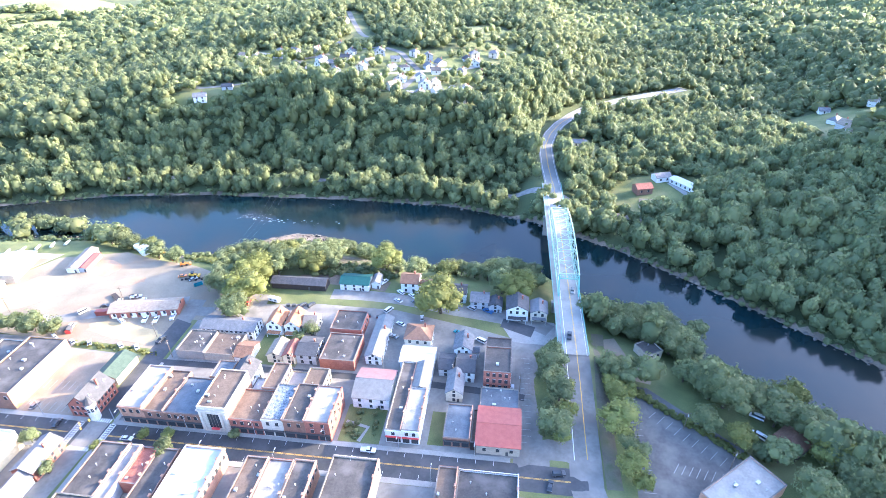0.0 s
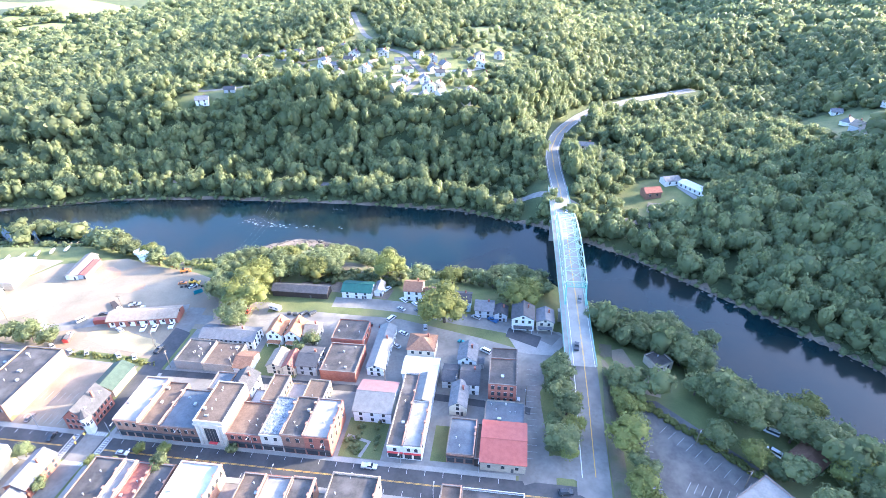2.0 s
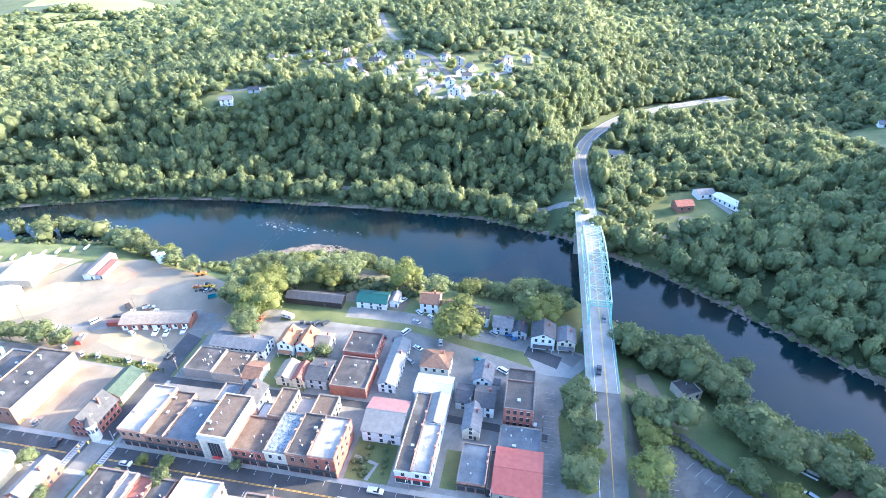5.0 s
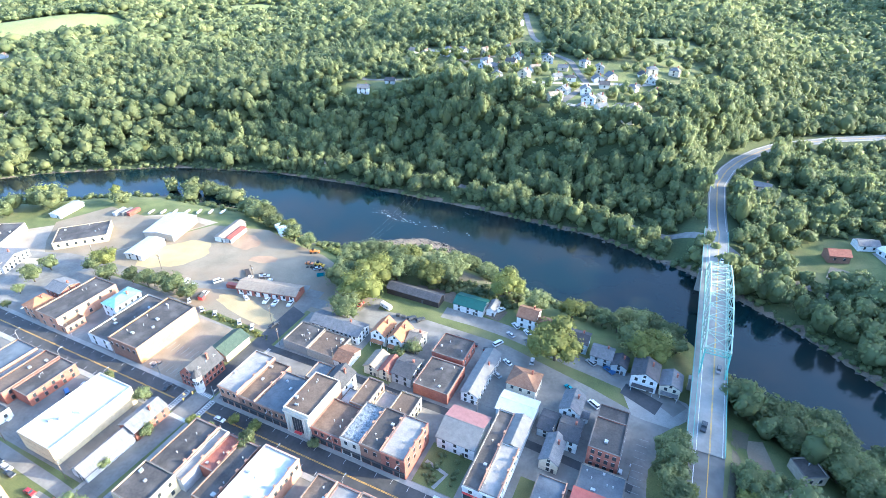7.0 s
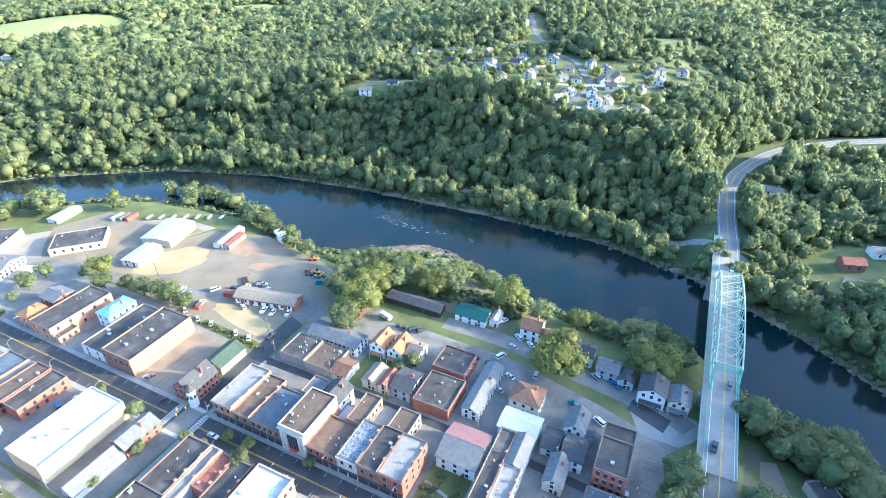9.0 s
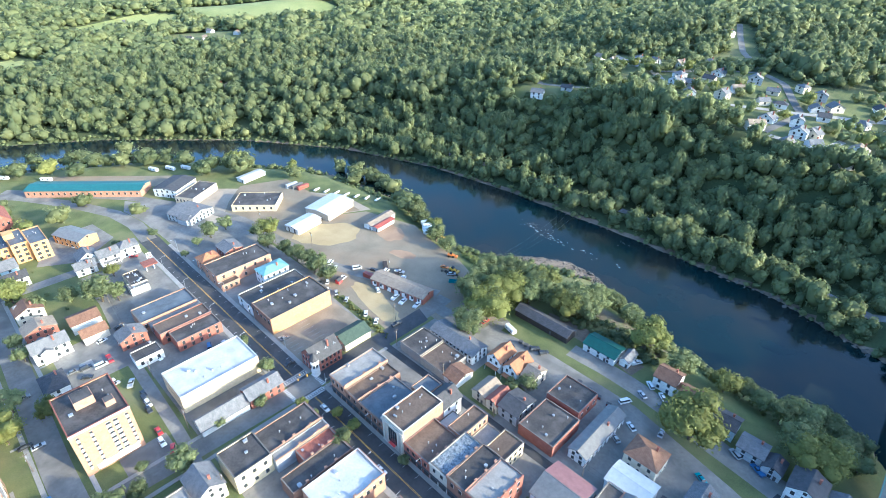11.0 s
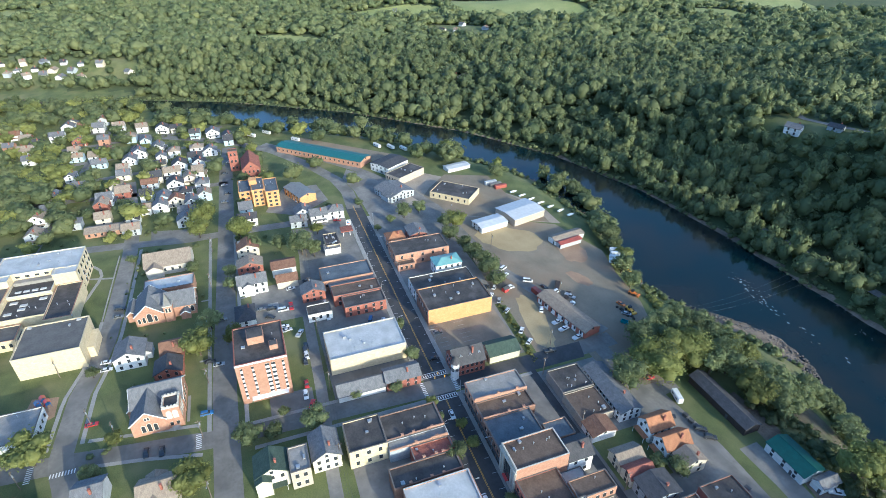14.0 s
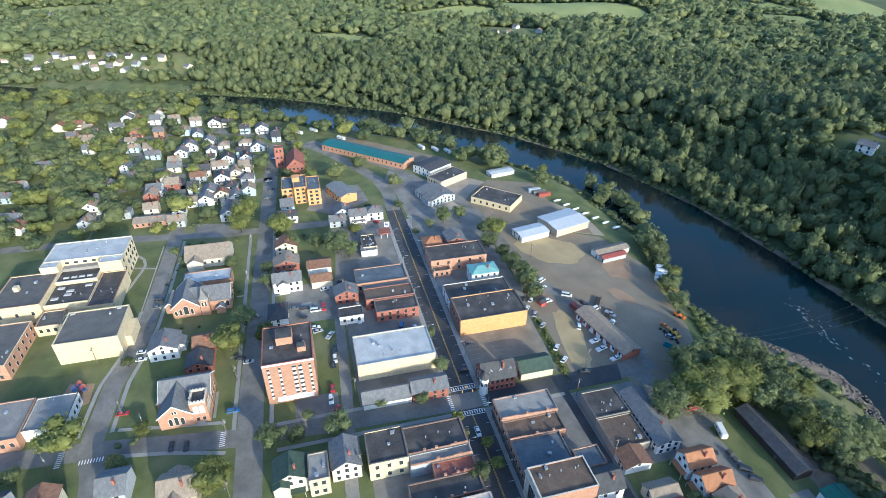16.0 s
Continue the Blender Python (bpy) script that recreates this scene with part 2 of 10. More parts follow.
SHINGLE_RED = courses("red_shingles", (0.22, 0.075, 0.05), (0.31, 0.12, 0.08), (0.6, 0.6, 0.6), 0.9, 0.35, horizontal=True)
SHINGLE_GREEN = courses("green_shingles", (0.045, 0.07, 0.05), (0.075, 0.105, 0.075), (0.6, 0.6, 0.6), 0.9, 0.35, horizontal=True)
METAL_GREY = courses("ribbed_grey_metal", (0.19, 0.185, 0.172), (0.28, 0.27, 0.25), (0.7, 0.7, 0.7), 0.5, 40.0, rough=0.45, horizontal=True, offset=0)
METAL_WHITE = courses("ribbed_white_metal", (0.55, 0.56, 0.57), (0.67, 0.68, 0.69), (0.8, 0.8, 0.8), 0.5, 40.0, rough=0.45, horizontal=True, offset=0)
METAL_TEAL = courses("ribbed_green_metal", (0.035, 0.145, 0.135), (0.06, 0.205, 0.19), (0.7, 0.7, 0.7), 0.5, 40.0, rough=0.45, horizontal=True, offset=0)
METAL_GREEN = courses("ribbed_dark_green_metal", (0.012, 0.070, 0.060), (0.022, 0.105, 0.090), (0.7, 0.7, 0.7), 0.5, 40.0, rough=0.5, horizontal=True, offset=0)
METAL_AQUA = courses("ribbed_aqua_metal", (0.23, 0.46, 0.44), (0.32, 0.56, 0.54), (0.7, 0.7, 0.7), 0.5, 40.0, rough=0.45, horizontal=True, offset=0)
METAL_RED = courses("ribbed_red_metal", (0.32, 0.08, 0.056), (0.40, 0.115, 0.08), (0.75, 0.75, 0.75), 0.5, 40.0, rough=0.5, horizontal=True, offset=0)
BRICK_RED = courses("red_brick", (0.26, 0.095, 0.065), (0.35, 0.145, 0.10), (0.75, 0.72, 0.68), 0.6, 0.23)
BRICK_ORANGE = courses("orange_brick", (0.37, 0.20, 0.125), (0.47, 0.275, 0.18), (0.8, 0.78, 0.74), 0.6, 0.23)
BRICK_DARK = courses("brown_brick", (0.20, 0.11, 0.075), (0.28, 0.16, 0.11), (0.75, 0.72, 0.68), 0.6, 0.23)
PAINT_YELLOW = courses("yellow_painted_block", (0.54, 0.285, 0.10), (0.63, 0.345, 0.14), (0.85, 0.84, 0.8), 0.8, 0.4)
PAINT_CREAM = courses("cream_painted_block", (0.57, 0.475, 0.295), (0.67, 0.57, 0.37), (0.88, 0.87, 0.85), 0.8, 0.4)
STONE = courses("pale_stone", (0.50, 0.46, 0.39), (0.60, 0.56, 0.48), (0.8, 0.8, 0.78), 1.6, 0.7)
PAINT_TAN = courses("tan_painted_block", (0.42, 0.36, 0.28), (0.52, 0.45, 0.35), (0.85, 0.85, 0.83), 0.8, 0.4)
SIDING_WHITE = courses("white_siding", (0.66, 0.66, 0.64), (0.78, 0.78, 0.76), (0.75, 0.75, 0.75), 8.0, 0.3)
SIDING_GREY = courses("grey_siding", (0.36, 0.38, 0.40), (0.47, 0.49, 0.51), (0.75, 0.75, 0.75), 8.0, 0.3)
SIDING_BLUE = courses("light_blue_siding", (0.40, 0.50, 0.56), (0.50, 0.60, 0.66), (0.78, 0.78, 0.78), 8.0, 0.3)
SIDING_CREAM = courses("cream_siding", (0.58, 0.52, 0.40), (0.68, 0.62, 0.49), (0.78, 0.78, 0.78), 8.0, 0.3)
WOOD_DARK = courses("dark_boards", (0.045, 0.034, 0.03), (0.08, 0.06, 0.05), (0.6, 0.6, 0.6), 0.3, 12.0)
TRIM_WHITE = material("white_trim", (0.66, 0.66, 0.64), (0.78, 0.78, 0.76), 1.0, 0.6)
TRIM_STONE = material("stone_trim", (0.115, 0.10, 0.085), (0.18, 0.16, 0.14), 1.0, 0.85)
TRIM_DARK = material("dark_trim", (0.05, 0.05, 0.05), (0.08, 0.08, 0.08), 1.0, 0.6)
SIGN_RED = material("red_fascia", (0.50, 0.05, 0.05), (0.60, 0.08, 0.07), 1.0, 0.5)
TEAL_BRIGHT = material("fresh_teal_bridge_paint", (0.13, 0.35, 0.285), (0.19, 0.42, 0.34), 0.5, 0.55, stain=(0.25, 0.45, 0.40), stain_scale=0.5)
TEAL_STEEL = material("pale_teal_bridge_steel", (0.30, 0.40, 0.315), (0.38, 0.475, 0.38), 0.5, 0.6, stain=(0.44, 0.50, 0.45), stain_scale=0.5)
STEEL = material("galvanised_steel", (0.38, 0.38, 0.38), (0.52, 0.52, 0.52), 2.0, 0.45, metal=0.6)
POLE_WOOD = material("weathered_pole_wood", (0.12, 0.09, 0.065), (0.20, 0.16, 0.12), 1.5, 0.9)
RUBBER = material("tyre_rubber", (0.015, 0.015, 0.015), (0.03, 0.03, 0.03), 2.0, 0.9)
ROCK = material("river_rock", (0.075, 0.066, 0.054), (0.18, 0.155, 0.128), 0.4, 0.9, bump=0.5)
GLASS = bpy.data.materials.new("window_glass")
GLASS.use_nodes = True
GLASS.node_tree.nodes["Principled BSDF"].inputs["Base Color"].default_value = (0.045, 0.05, 0.055, 1)
GLASS.node_tree.nodes["Principled BSDF"].inputs["Roughness"].default_value = 0.08


def paint(name, rgb):
    m = material("car_paint_" + name, tuple(c * 0.92 for c in rgb), rgb, 0.8, 0.3, bump=0, spread=0.05)
    m.node_tree.nodes["Principled BSDF"].inputs["Coat Weight"].default_value = 0.6
    return m


# ---- mesh helpers ----
def part(name, bm, mat, parent=None, label="", m=None):
    """One mesh object from a bmesh, under a thing or a part."""
    if isinstance(bm, bpy.types.Mesh):
        me = bm
    else:
        me = bpy.data.meshes.new(name)
        bm.to_mesh(me)
        bm.free()
        for q in mat if isinstance(mat, (list, tuple)) else [mat]:
            me.materials.append(q)
    ob = new(name, me)
    if parent:
        ob.parent = parent
    if m is not None:
        ob.matrix_basis = m
    if label:
        ob["label"] = label
    return ob


def thing(name, m, label, category, group="", kind=""):
    ob = new(name)
    ob.empty_display_size = 0.5
    ob.matrix_basis = m
    return tagged(ob, label, category, group, kind)


def box(bm, x0, y0, z0, x1, y1, z1, mi=0, m=None):
    vs = [bm.verts.new((x, y, z)) for z in (z0, z1) for x, y in ((x0, y0), (x1, y0), (x1, y1), (x0, y1))]
    if m is not None:
        for v in vs:
            v.co = m @ v.co
    for f in ((3, 2, 1, 0), (4, 5, 6, 7), (0, 1, 5, 4), (1, 2, 6, 5), (2, 3, 7, 6), (3, 0, 4, 7)):
        bm.faces.new([vs[i] for i in f]).material_index = mi
    return vs


def prism(bm, outline, z0, z1, mi=0, cap=True):
    lo = [bm.verts.new((x, y, z0)) for x, y in outline]
    hi = [bm.verts.new((x, y, z1)) for x, y in outline]
    n = len(outline)
    for i in range(n):
        bm.faces.new((lo[i], lo[(i + 1) % n], hi[(i + 1) % n], hi[i])).material_index = mi
    if cap:
        bm.faces.new(hi).material_index = mi
        bm.faces.new(lo[::-1]).material_index = mi


def beam(bm, a, b, w, h=None, mi=0):
    """A bar of rectangular section from a to b."""
    a, b = Vector(a), Vector(b)
    d = b - a
    q = d.to_track_quat("Z", "Y").to_matrix().to_4x4()
    h = h or w
    box(bm, -w / 2, -h / 2, 0, w / 2, h / 2, d.length, mi, Matrix.Translation(a) @ q)


def tube(bm, a, b, r0, r1=None, n=8, mi=0):
    a, b = Vector(a), Vector(b)
    d = b - a
    q = Matrix.Translation(a) @ d.to_track_quat("Z", "Y").to_matrix().to_4x4()
    r1 = r0 if r1 is None else r1
    lo = [bm.verts.new(q @ Vector((r0 * math.cos(t), r0 * math.sin(t), 0))) for t in [2 * math.pi * i / n for i in range(n)]]
    hi = [bm.verts.new(q @ Vector((r1 * math.cos(t), r1 * math.sin(t), d.length))) for t in [2 * math.pi * i / n for i in range(n)]]
    for i in range(n):
        bm.faces.new((lo[i], lo[(i + 1) % n], hi[(i + 1) % n], hi[i])).material_index = mi
    bm.faces.new(hi).material_index = mi
    bm.faces.new(lo[::-1]).material_index = mi


def from_arrays(name, verts, faces, mat, tint=None, smooth=False):
    me = bpy.data.meshes.new(name)
    nv, nf, k = len(verts), len(faces), faces.shape[1]
    me.vertices.add(nv)
    me.vertices.foreach_set("co", verts.astype(np.float32).ravel())
    me.loops.add(nf * k)
    me.loops.foreach_set("vertex_index", faces.astype(np.int32).ravel())
    me.polygons.add(nf)
    me.polygons.foreach_set("loop_start", np.arange(0, nf * k, k, dtype=np.int32))
    me.update(calc_edges=True)
    if tint is not None:
        me.attributes.new("tint", "FLOAT", "POINT").data.foreach_set("value", tint.astype(np.float32))
    if smooth:
        me.polygons.foreach_set("use_smooth", np.ones(nf, bool))
    me.materials.append(mat)
    me.validate()
    return me


STREET = radians(-8.0)


def uv(u, v, z=0.0):
    """A place by its run along the main street and its distance across it."""
    return Vector((u * math.cos(STREET) - v * math.sin(STREET), u * math.sin(STREET) + v * math.cos(STREET), z))


def level(p):
    return float(ground_height(np.array([p[0]]), np.array([p[1]]))[0])

# ---- ground, water, woods ----
WOOD_FLOOR = material("forest_floor", (0.045, 0.062, 0.022), (0.085, 0.10, 0.036), 0.05, 0.95, fine=16.0, bump=0.5)
BANK = material("stony_bank", (0.11, 0.085, 0.06), (0.25, 0.195, 0.14), 0.15, 0.95, fine=10.0, bump=0.5)


def spaced(core0, core1, step, mid0, mid1, mid, end0, end1):
    a = list(np.arange(core0, core1 + 0.1, step))
    lo, hi = [core0], [core1]
    while lo[-1] > end0:
        lo.append(lo[-1] - (mid if lo[-1] > mid0 else max(mid, (mid0 - lo[-1]) * 0.35 + mid)))
    while hi[-1] < end1:
        hi.append(hi[-1] + (mid if hi[-1] < mid1 else max(mid, (hi[-1] - mid1) * 0.35 + mid)))
    return np.array(lo[:0:-1] + a + hi[1:])


def in_ellipses(x, y, some):
    hit = np.zeros(np.shape(x), bool)
    for cx, cy, rx, ry, turn in some:
        c, s = math.cos(radians(turn)), math.sin(radians(turn))
        dx, dy = x - cx, y - cy
        hit |= ((dx * c + dy * s) / rx) ** 2 + ((-dx * s + dy * c) / ry) ** 2 < 1
    return hit


FIELDS = [(-905, 425, 125, 52, 100), (-850, 655, 140, 62, 35), (-700, 1030, 170, 60, 20), (-782, 243, 58, 27, 50), 
          (-1165, -137, 100, 24, 70), (-690, 1145, 210, 45, -8), (-640, 930, 60, 26, 20), (-200, 980, 150, 40, 0)]
HILL_LAWNS = [(45, 628, 46, 34, 0), (-85, 510, 80, 52, 0), (-15, 485, 56, 58, 0), (-150, 548, 60, 54, 20), (-190, 447, 32, 11, 10), (-166, 462, 30, 8, 5), (45, 545, 56, 32, 25), (28, 432, 30, 13, 0), (-205, 470, 20, 8, 125)]
CLEARINGS = HILL_LAWNS + [(150, 338, 34, 19, 10), (134, 322, 22, 12, 0), (158, 318, 14, 10, 0), (112, 398, 16, 20, 0),
             (-790, -70, 112, 44, 65), (-722, -45, 110, 14, 65), (-750, 40, 30, 18, 20), (-740, 490, 55, 40, 30), (320, 400, 40, 55, 0), (-515, 362, 12, 10, 0), (-1080, -180, 120, 40, 60), (-100, 700, 13, 75, 14), (-84, 620, 26, 36, 0)]
SCRUB = [(60, 338, 16, 20, 0)]
gx = spaced(-520, 240, 4.0, -1000, 520, 10.0, -4200, 4200)
gy = spaced(-60, 470, 4.0, -260, 1000, 10.0, -3800, 4600)
GX, GY = np.meshgrid(gx, gy)
GZ = ground_height(GX, GY)
far_d, near_d = along(GX, GY, FAR_BANK)[0], -along(GX, GY, NEAR_BANK)[0]
nx, ny = len(gx), len(gy)
verts = np.stack([GX, GY, GZ], -1).reshape(-1, 3)
i, j = np.meshgrid(np.arange(nx - 1), np.arange(ny - 1))
a = (j * nx + i).ravel()
faces = np.stack([a, a + 1, a + nx + 1, a + nx], -1)
me = from_arrays("ground", verts, faces, WOOD_FLOOR, smooth=True)
for m in (LAWN, FIELD, BANK):
    me.materials.append(m)
cx, cy = (GX[:-1, :-1] + GX[1:, 1:]).ravel() / 2, (GY[:-1, :-1] + GY[1:, 1:]).ravel() / 2
fd, nd = far_d[:-1, :-1].ravel(), near_d[:-1, :-1].ravel()
slot = np.where(fd > 0, 0, np.where(nd > 0, 1, 3))
slot = np.where((fd > 0) & in_ellipses(cx, cy, FIELDS), 2, slot)
slot = np.where((fd > 0) & in_ellipses(cx, cy, CLEARINGS), 1, slot)
slot = np.where((fd < 1.5) & (nd < 4), 3, slot)
me.polygons.foreach_set("material_index", slot.astype(np.int32))
tagged(new("ground", me), "grassy valley ground with stony river banks and wooded hills", "ground", kind="structure")

water_mat = bpy.data.materials.new("river_water")
water_mat.use_nodes = True
nt = water_mat.node_tree
b = nt.nodes["Principled BSDF"]
b.inputs["Base Color"].default_value, b.inputs["Roughness"].default_value = (0.012, 0.020, 0.022, 1), 0.06
b.inputs["IOR"].default_value = 1.33
tc, n1, n2 = nt.nodes.new("ShaderNodeTexCoord"), nt.nodes.new("ShaderNodeTexNoise"), nt.nodes.new("ShaderNodeTexNoise")
n1.inputs["Scale"].default_value, n2.inputs["Scale"].default_value, n2.inputs["Detail"].default_value = 0.9, 0.03, 4.0
bp = nt.nodes.new("ShaderNodeBump")
bp.inputs["Strength"].default_value, bp.inputs["Distance"].default_value = 0.10, 0.05
cr = nt.nodes.new("ShaderNodeValToRGB")
cr.color_ramp.elements[0].color, cr.color_ramp.elements[1].color = (0.006, 0.017, 0.020, 1), (0.018, 0.021, 0.019, 1)
cr.color_ramp.elements[0].position, cr.color_ramp.elements[1].position = 0.4, 0.65
rr = nt.nodes.new("ShaderNodeMapRange")
rr.inputs[1].default_value, rr.inputs[2].default_value, rr.inputs[3].default_value, rr.inputs[4].default_value = 0.4, 0.66, 0.08, 0.13
for n in (n1, n2):
    nt.links.new(tc.outputs["Object"], n.inputs["Vector"])
nt.links.new(n1.outputs[0], bp.inputs["Height"])
nt.links.new(bp.outputs[0], b.inputs["Normal"])
nt.links.new(n2.outputs[0], cr.inputs[0])
nt.links.new(cr.outputs[0], b.inputs["Base Color"])
nt.links.new(n2.outputs[0], rr.inputs[0])
nt.links.new(rr.outputs[0], b.inputs["Roughness"])
bm = bmesh.new()
left = [Vector((x, y, WATER)) for x, y in FAR_BANK]
right = [Vector((x, y, WATER)) for x, y in NEAR_BANK]


def resampled(line, n):
    d = np.r_[0, np.cumsum([(line[k + 1] - line[k]).length for k in range(len(line) - 1)])]
    t = np.linspace(0, d[-1], n)
    return [Vector(tuple(np.interp(s, d, [p[c] for p in line]) for c in range(3))) for s in t]


la, ra = resampled(left, 60), resampled(right, 60)
va = [bm.verts.new(p + (p - q).normalized() * 14) for p, q in zip(la, ra)]
vb = [bm.verts.new(q + (q - p).normalized() * 14) for p, q in zip(la, ra)]
for k in range(59):
    bm.faces.new((va[k], vb[k], vb[k + 1], va[k + 1]))
bmesh.ops.recalc_face_normals(bm, faces=bm.faces)
if bm.faces[:][0].normal.z < 0:
    bmesh.ops.reverse_faces(bm, faces=bm.faces)
river = part("water", bm, water_mat)
tagged(river, "dark calm river water reflecting the wooded hillside", "river", kind="structure")


def lobed_crown(seed, leaves, bodies=3, rx=1.0, base=0.1, lobes=6, size=0.06, deep=0.4, jag=0.05, spread=1.0, core=0.98):
    """A crown in a unit tree of height 1: a few leaning, many-lobed leaf masses under a coat of loose leaf sprays."""
    rng = np.random.default_rng(seed)
    bmc = bmesh.new()
    bmesh.ops.create_icosphere(bmc, subdivisions=1 if bodies > 1 or leaves < 40 else 2, radius=1.0)
    bmc.verts.index_update()
    D = np.array([tuple(v.co) for v in bmc.verts])
    D /= np.linalg.norm(D, axis=1)[:, None]
    T0 = np.array([[v.index for v in f.verts] for f in bmc.faces])
    bmc.free()
    T0 = T0[(D[T0][:, :, 2] > -0.75).any(1)]
    half = (1 - base) / 2
    VV, TT, n = [], [], 0
    for m in range(bodies):
        if m == 0:
            at, r = np.array([0, 0, base + half * 0.86]), np.array([0.36 * rx, 0.36 * rx, half * 0.86])
        else:
            t, h = m * 2.4 + rng.uniform(0, 0.9), rng.uniform(-0.35, 0.75)
            out = rng.uniform(0.2, 0.32) * rx * spread * math.sqrt(max(0.15, 1 - h * h))
            k = rng.uniform(0.15, 0.23)
            at, r = np.array([out * math.cos(t), out * math.sin(t), base + half * (0.9 + 0.75 * h)]), np.array([k * rx, k * rx, k * rng.uniform(0.8, 1.15)])
        L = rng.normal(0, 1, (lobes, 3)) + (0, 0, 0.5)
        L /= np.linalg.norm(L, axis=1)[:, None]
        amp, wid = rng.uniform(0.6, 1.2, lobes) * deep, rng.uniform(0.10, 0.24, lobes)

        def reach(d):
            return 0.78 + (amp * np.exp(-(1 - d @ L.T) / wid)).max(1)

        VV.append(at + D * core * reach(D)[:, None] * r + rng.normal(0, jag, D.shape) * r)
        TT.append(T0 + n)
        n += len(D)
        share = int(leaves * (0.4 if m == 0 and bodies > 1 else (0.6 / max(1, bodies - 1) if bodies > 1 else 1.0)))
        d = rng.normal(0, 1, (share, 3))
        d[:, 2] = np.where(rng.uniform(0, 1, share) < 0.7, np.abs(d[:, 2]), d[:, 2])
        d /= np.linalg.norm(d, axis=1)[:, None]
        c = at + d * (reach(d) * rng.uniform(0.9, 1.2, share))[:, None] * r
        w = d + rng.normal(0, 0.55, d.shape)
        w /= np.linalg.norm(w, axis=1)[:, None]
        a = np.cross(w, rng.normal(0, 1, w.shape))
        a /= np.linalg.norm(a, axis=1)[:, None]
        b = np.cross(w, a)
        q = (size * rng.uniform(0.5, 1.4, share))[:, None]
        VV.append(np.stack([c + q * a * 1.2, c + q * b * 0.75, c - q * a, c - q * b * 0.85], 1).reshape(-1, 3))
        o = n + 4 * np.arange(share)
        TT += [np.stack([o, o + 1, o + 2], -1), np.stack([o, o + 2, o + 3], -1)]
        n += 4 * share
    return np.concatenate(VV), np.concatenate(TT)


def planted(name, spots, kinds, mat, seed):
    """All trees of a wood in one mesh: rows of x, y, z, height, width."""
    rng = np.random.default_rng(seed)
    VV, FF, TT, n = [], [], [], 0
    for x, y, z, h, w in spots:
        V, T = kinds[rng.integers(len(kinds))]
        t = rng.uniform(0, 6.3)
        c, s = math.cos(t), math.sin(t)
        p = np.stack([(V[:, 0] * c - V[:, 1] * s) * w + x, (V[:, 0] * s + V[:, 1] * c) * w + y, V[:, 2] * h + z], -1)
        VV.append(p)
        FF.append(T + n)
        TT.append(np.full(len(V), np.clip(rng.normal(0.45, 0.27), 0, 1)))
        n += len(V)
    return from_arrays(name, np.concatenate(VV), np.concatenate(FF), mat, np.concatenate(TT), smooth=True)


NEAR_KINDS = [lobed_crown(s, 150, 4, rx=0.9 + 0.1 * (s % 3), size=0.052, base=0.05) for s in range(10)]
MID_KINDS = [lobed_crown(20 + s, 54, 2, size=0.080, base=0.05) for s in range(8)]
FAR_KINDS = [lobed_crown(40 + s, 14, 1, rx=1.15, lobes=5, size=0.13, base=0.05) for s in range(7)]


def wood_spots(x0, x1, y0, y1, step, seed, keep):
    rng = np.random.default_rng(seed)
    X, Y = np.meshgrid(np.arange(x0, x1, step), np.arange(y0, y1, step))
    X, Y = (X + rng.uniform(-0.42, 0.42, X.shape) * step).ravel(), (Y + rng.uniform(-0.42, 0.42, Y.shape) * step).ravel()
    ok = keep(X, Y)
    X, Y = X[ok], Y[ok]
    Z = ground_height(X, Y)
    h = rng.uniform(11, 17, len(X)) * rng.choice([0.7, 0.9, 1.0, 1.1, 1.3], len(X)) + 2.5 * np.sin(X * 0.05) * np.cos(Y * 0.06)
    w = rng.uniform(9.0, 14.5, len(X)) * (0.55 + 0.45 * h / 14) * step / 6.8
    return np.stack([X, Y, Z - 0.8, h, w], -1)


def on_hills(X, Y, lo, hi):
    fd = along(X, Y, FAR_BANK)[0]
    near_cam = np.hypot(X, Y - 40)
    rd = np.abs(along(X, Y, FAR_ROAD)[0])
    view = (X < 0.88 * Y + 40) & (Y > 0.36 * X - 30) & (Y > -260)
    rail = (fd > 19) & (fd < 27) & (X < 160)
    return (fd > 3.5) & (near_cam >= lo) & (near_cam < hi) & (rd > np.where((Y > 425) & (along(X, Y, FAR_ROAD)[0] < 0), 15.0, 9.0)) & view & ~rail & ~in_ellipses(X, Y, FIELDS) & ~in_ellipses(X, Y, CLEARINGS) & ~in_ellipses(X, Y, [(60, 338, 9, 14, 0)])


for nm, step, lo, hi, kinds, sd in (("hillside_wood", 6.6, 0, 480, NEAR_KINDS, 3), ("upland_wood", 8.4, 480, 760, MID_KINDS, 4), ("distant_wood", 11.2, 760, 1300, FAR_KINDS, 5)):
    sp = wood_spots(-1500, 900, -500, 1400, step, sd, lambda X, Y, lo=lo, hi=hi: on_hills(X, Y, lo, hi))
    if lo >= 760:
        sp[:, 3] *= 1.1
    edge = in_ellipses(sp[:, 0], sp[:, 1], [(x, y, a + 15, b2 + 15, t) for x, y, a, b2, t in FIELDS + CLEARINGS + SCRUB])
    sp[edge, 3] *= 0.72
    sp[edge, 4] *= 0.85
    steep = along(sp[:, 0], sp[:, 1], FAR_BANK)[0]
    sp[(steep > 28) & (steep < 105), 3:] *= 1.14
    tagged(new(nm, planted(nm, sp, kinds, LEAF, sd)), "dense green deciduous woodland covering the hills", "woodland", kind="stuff")

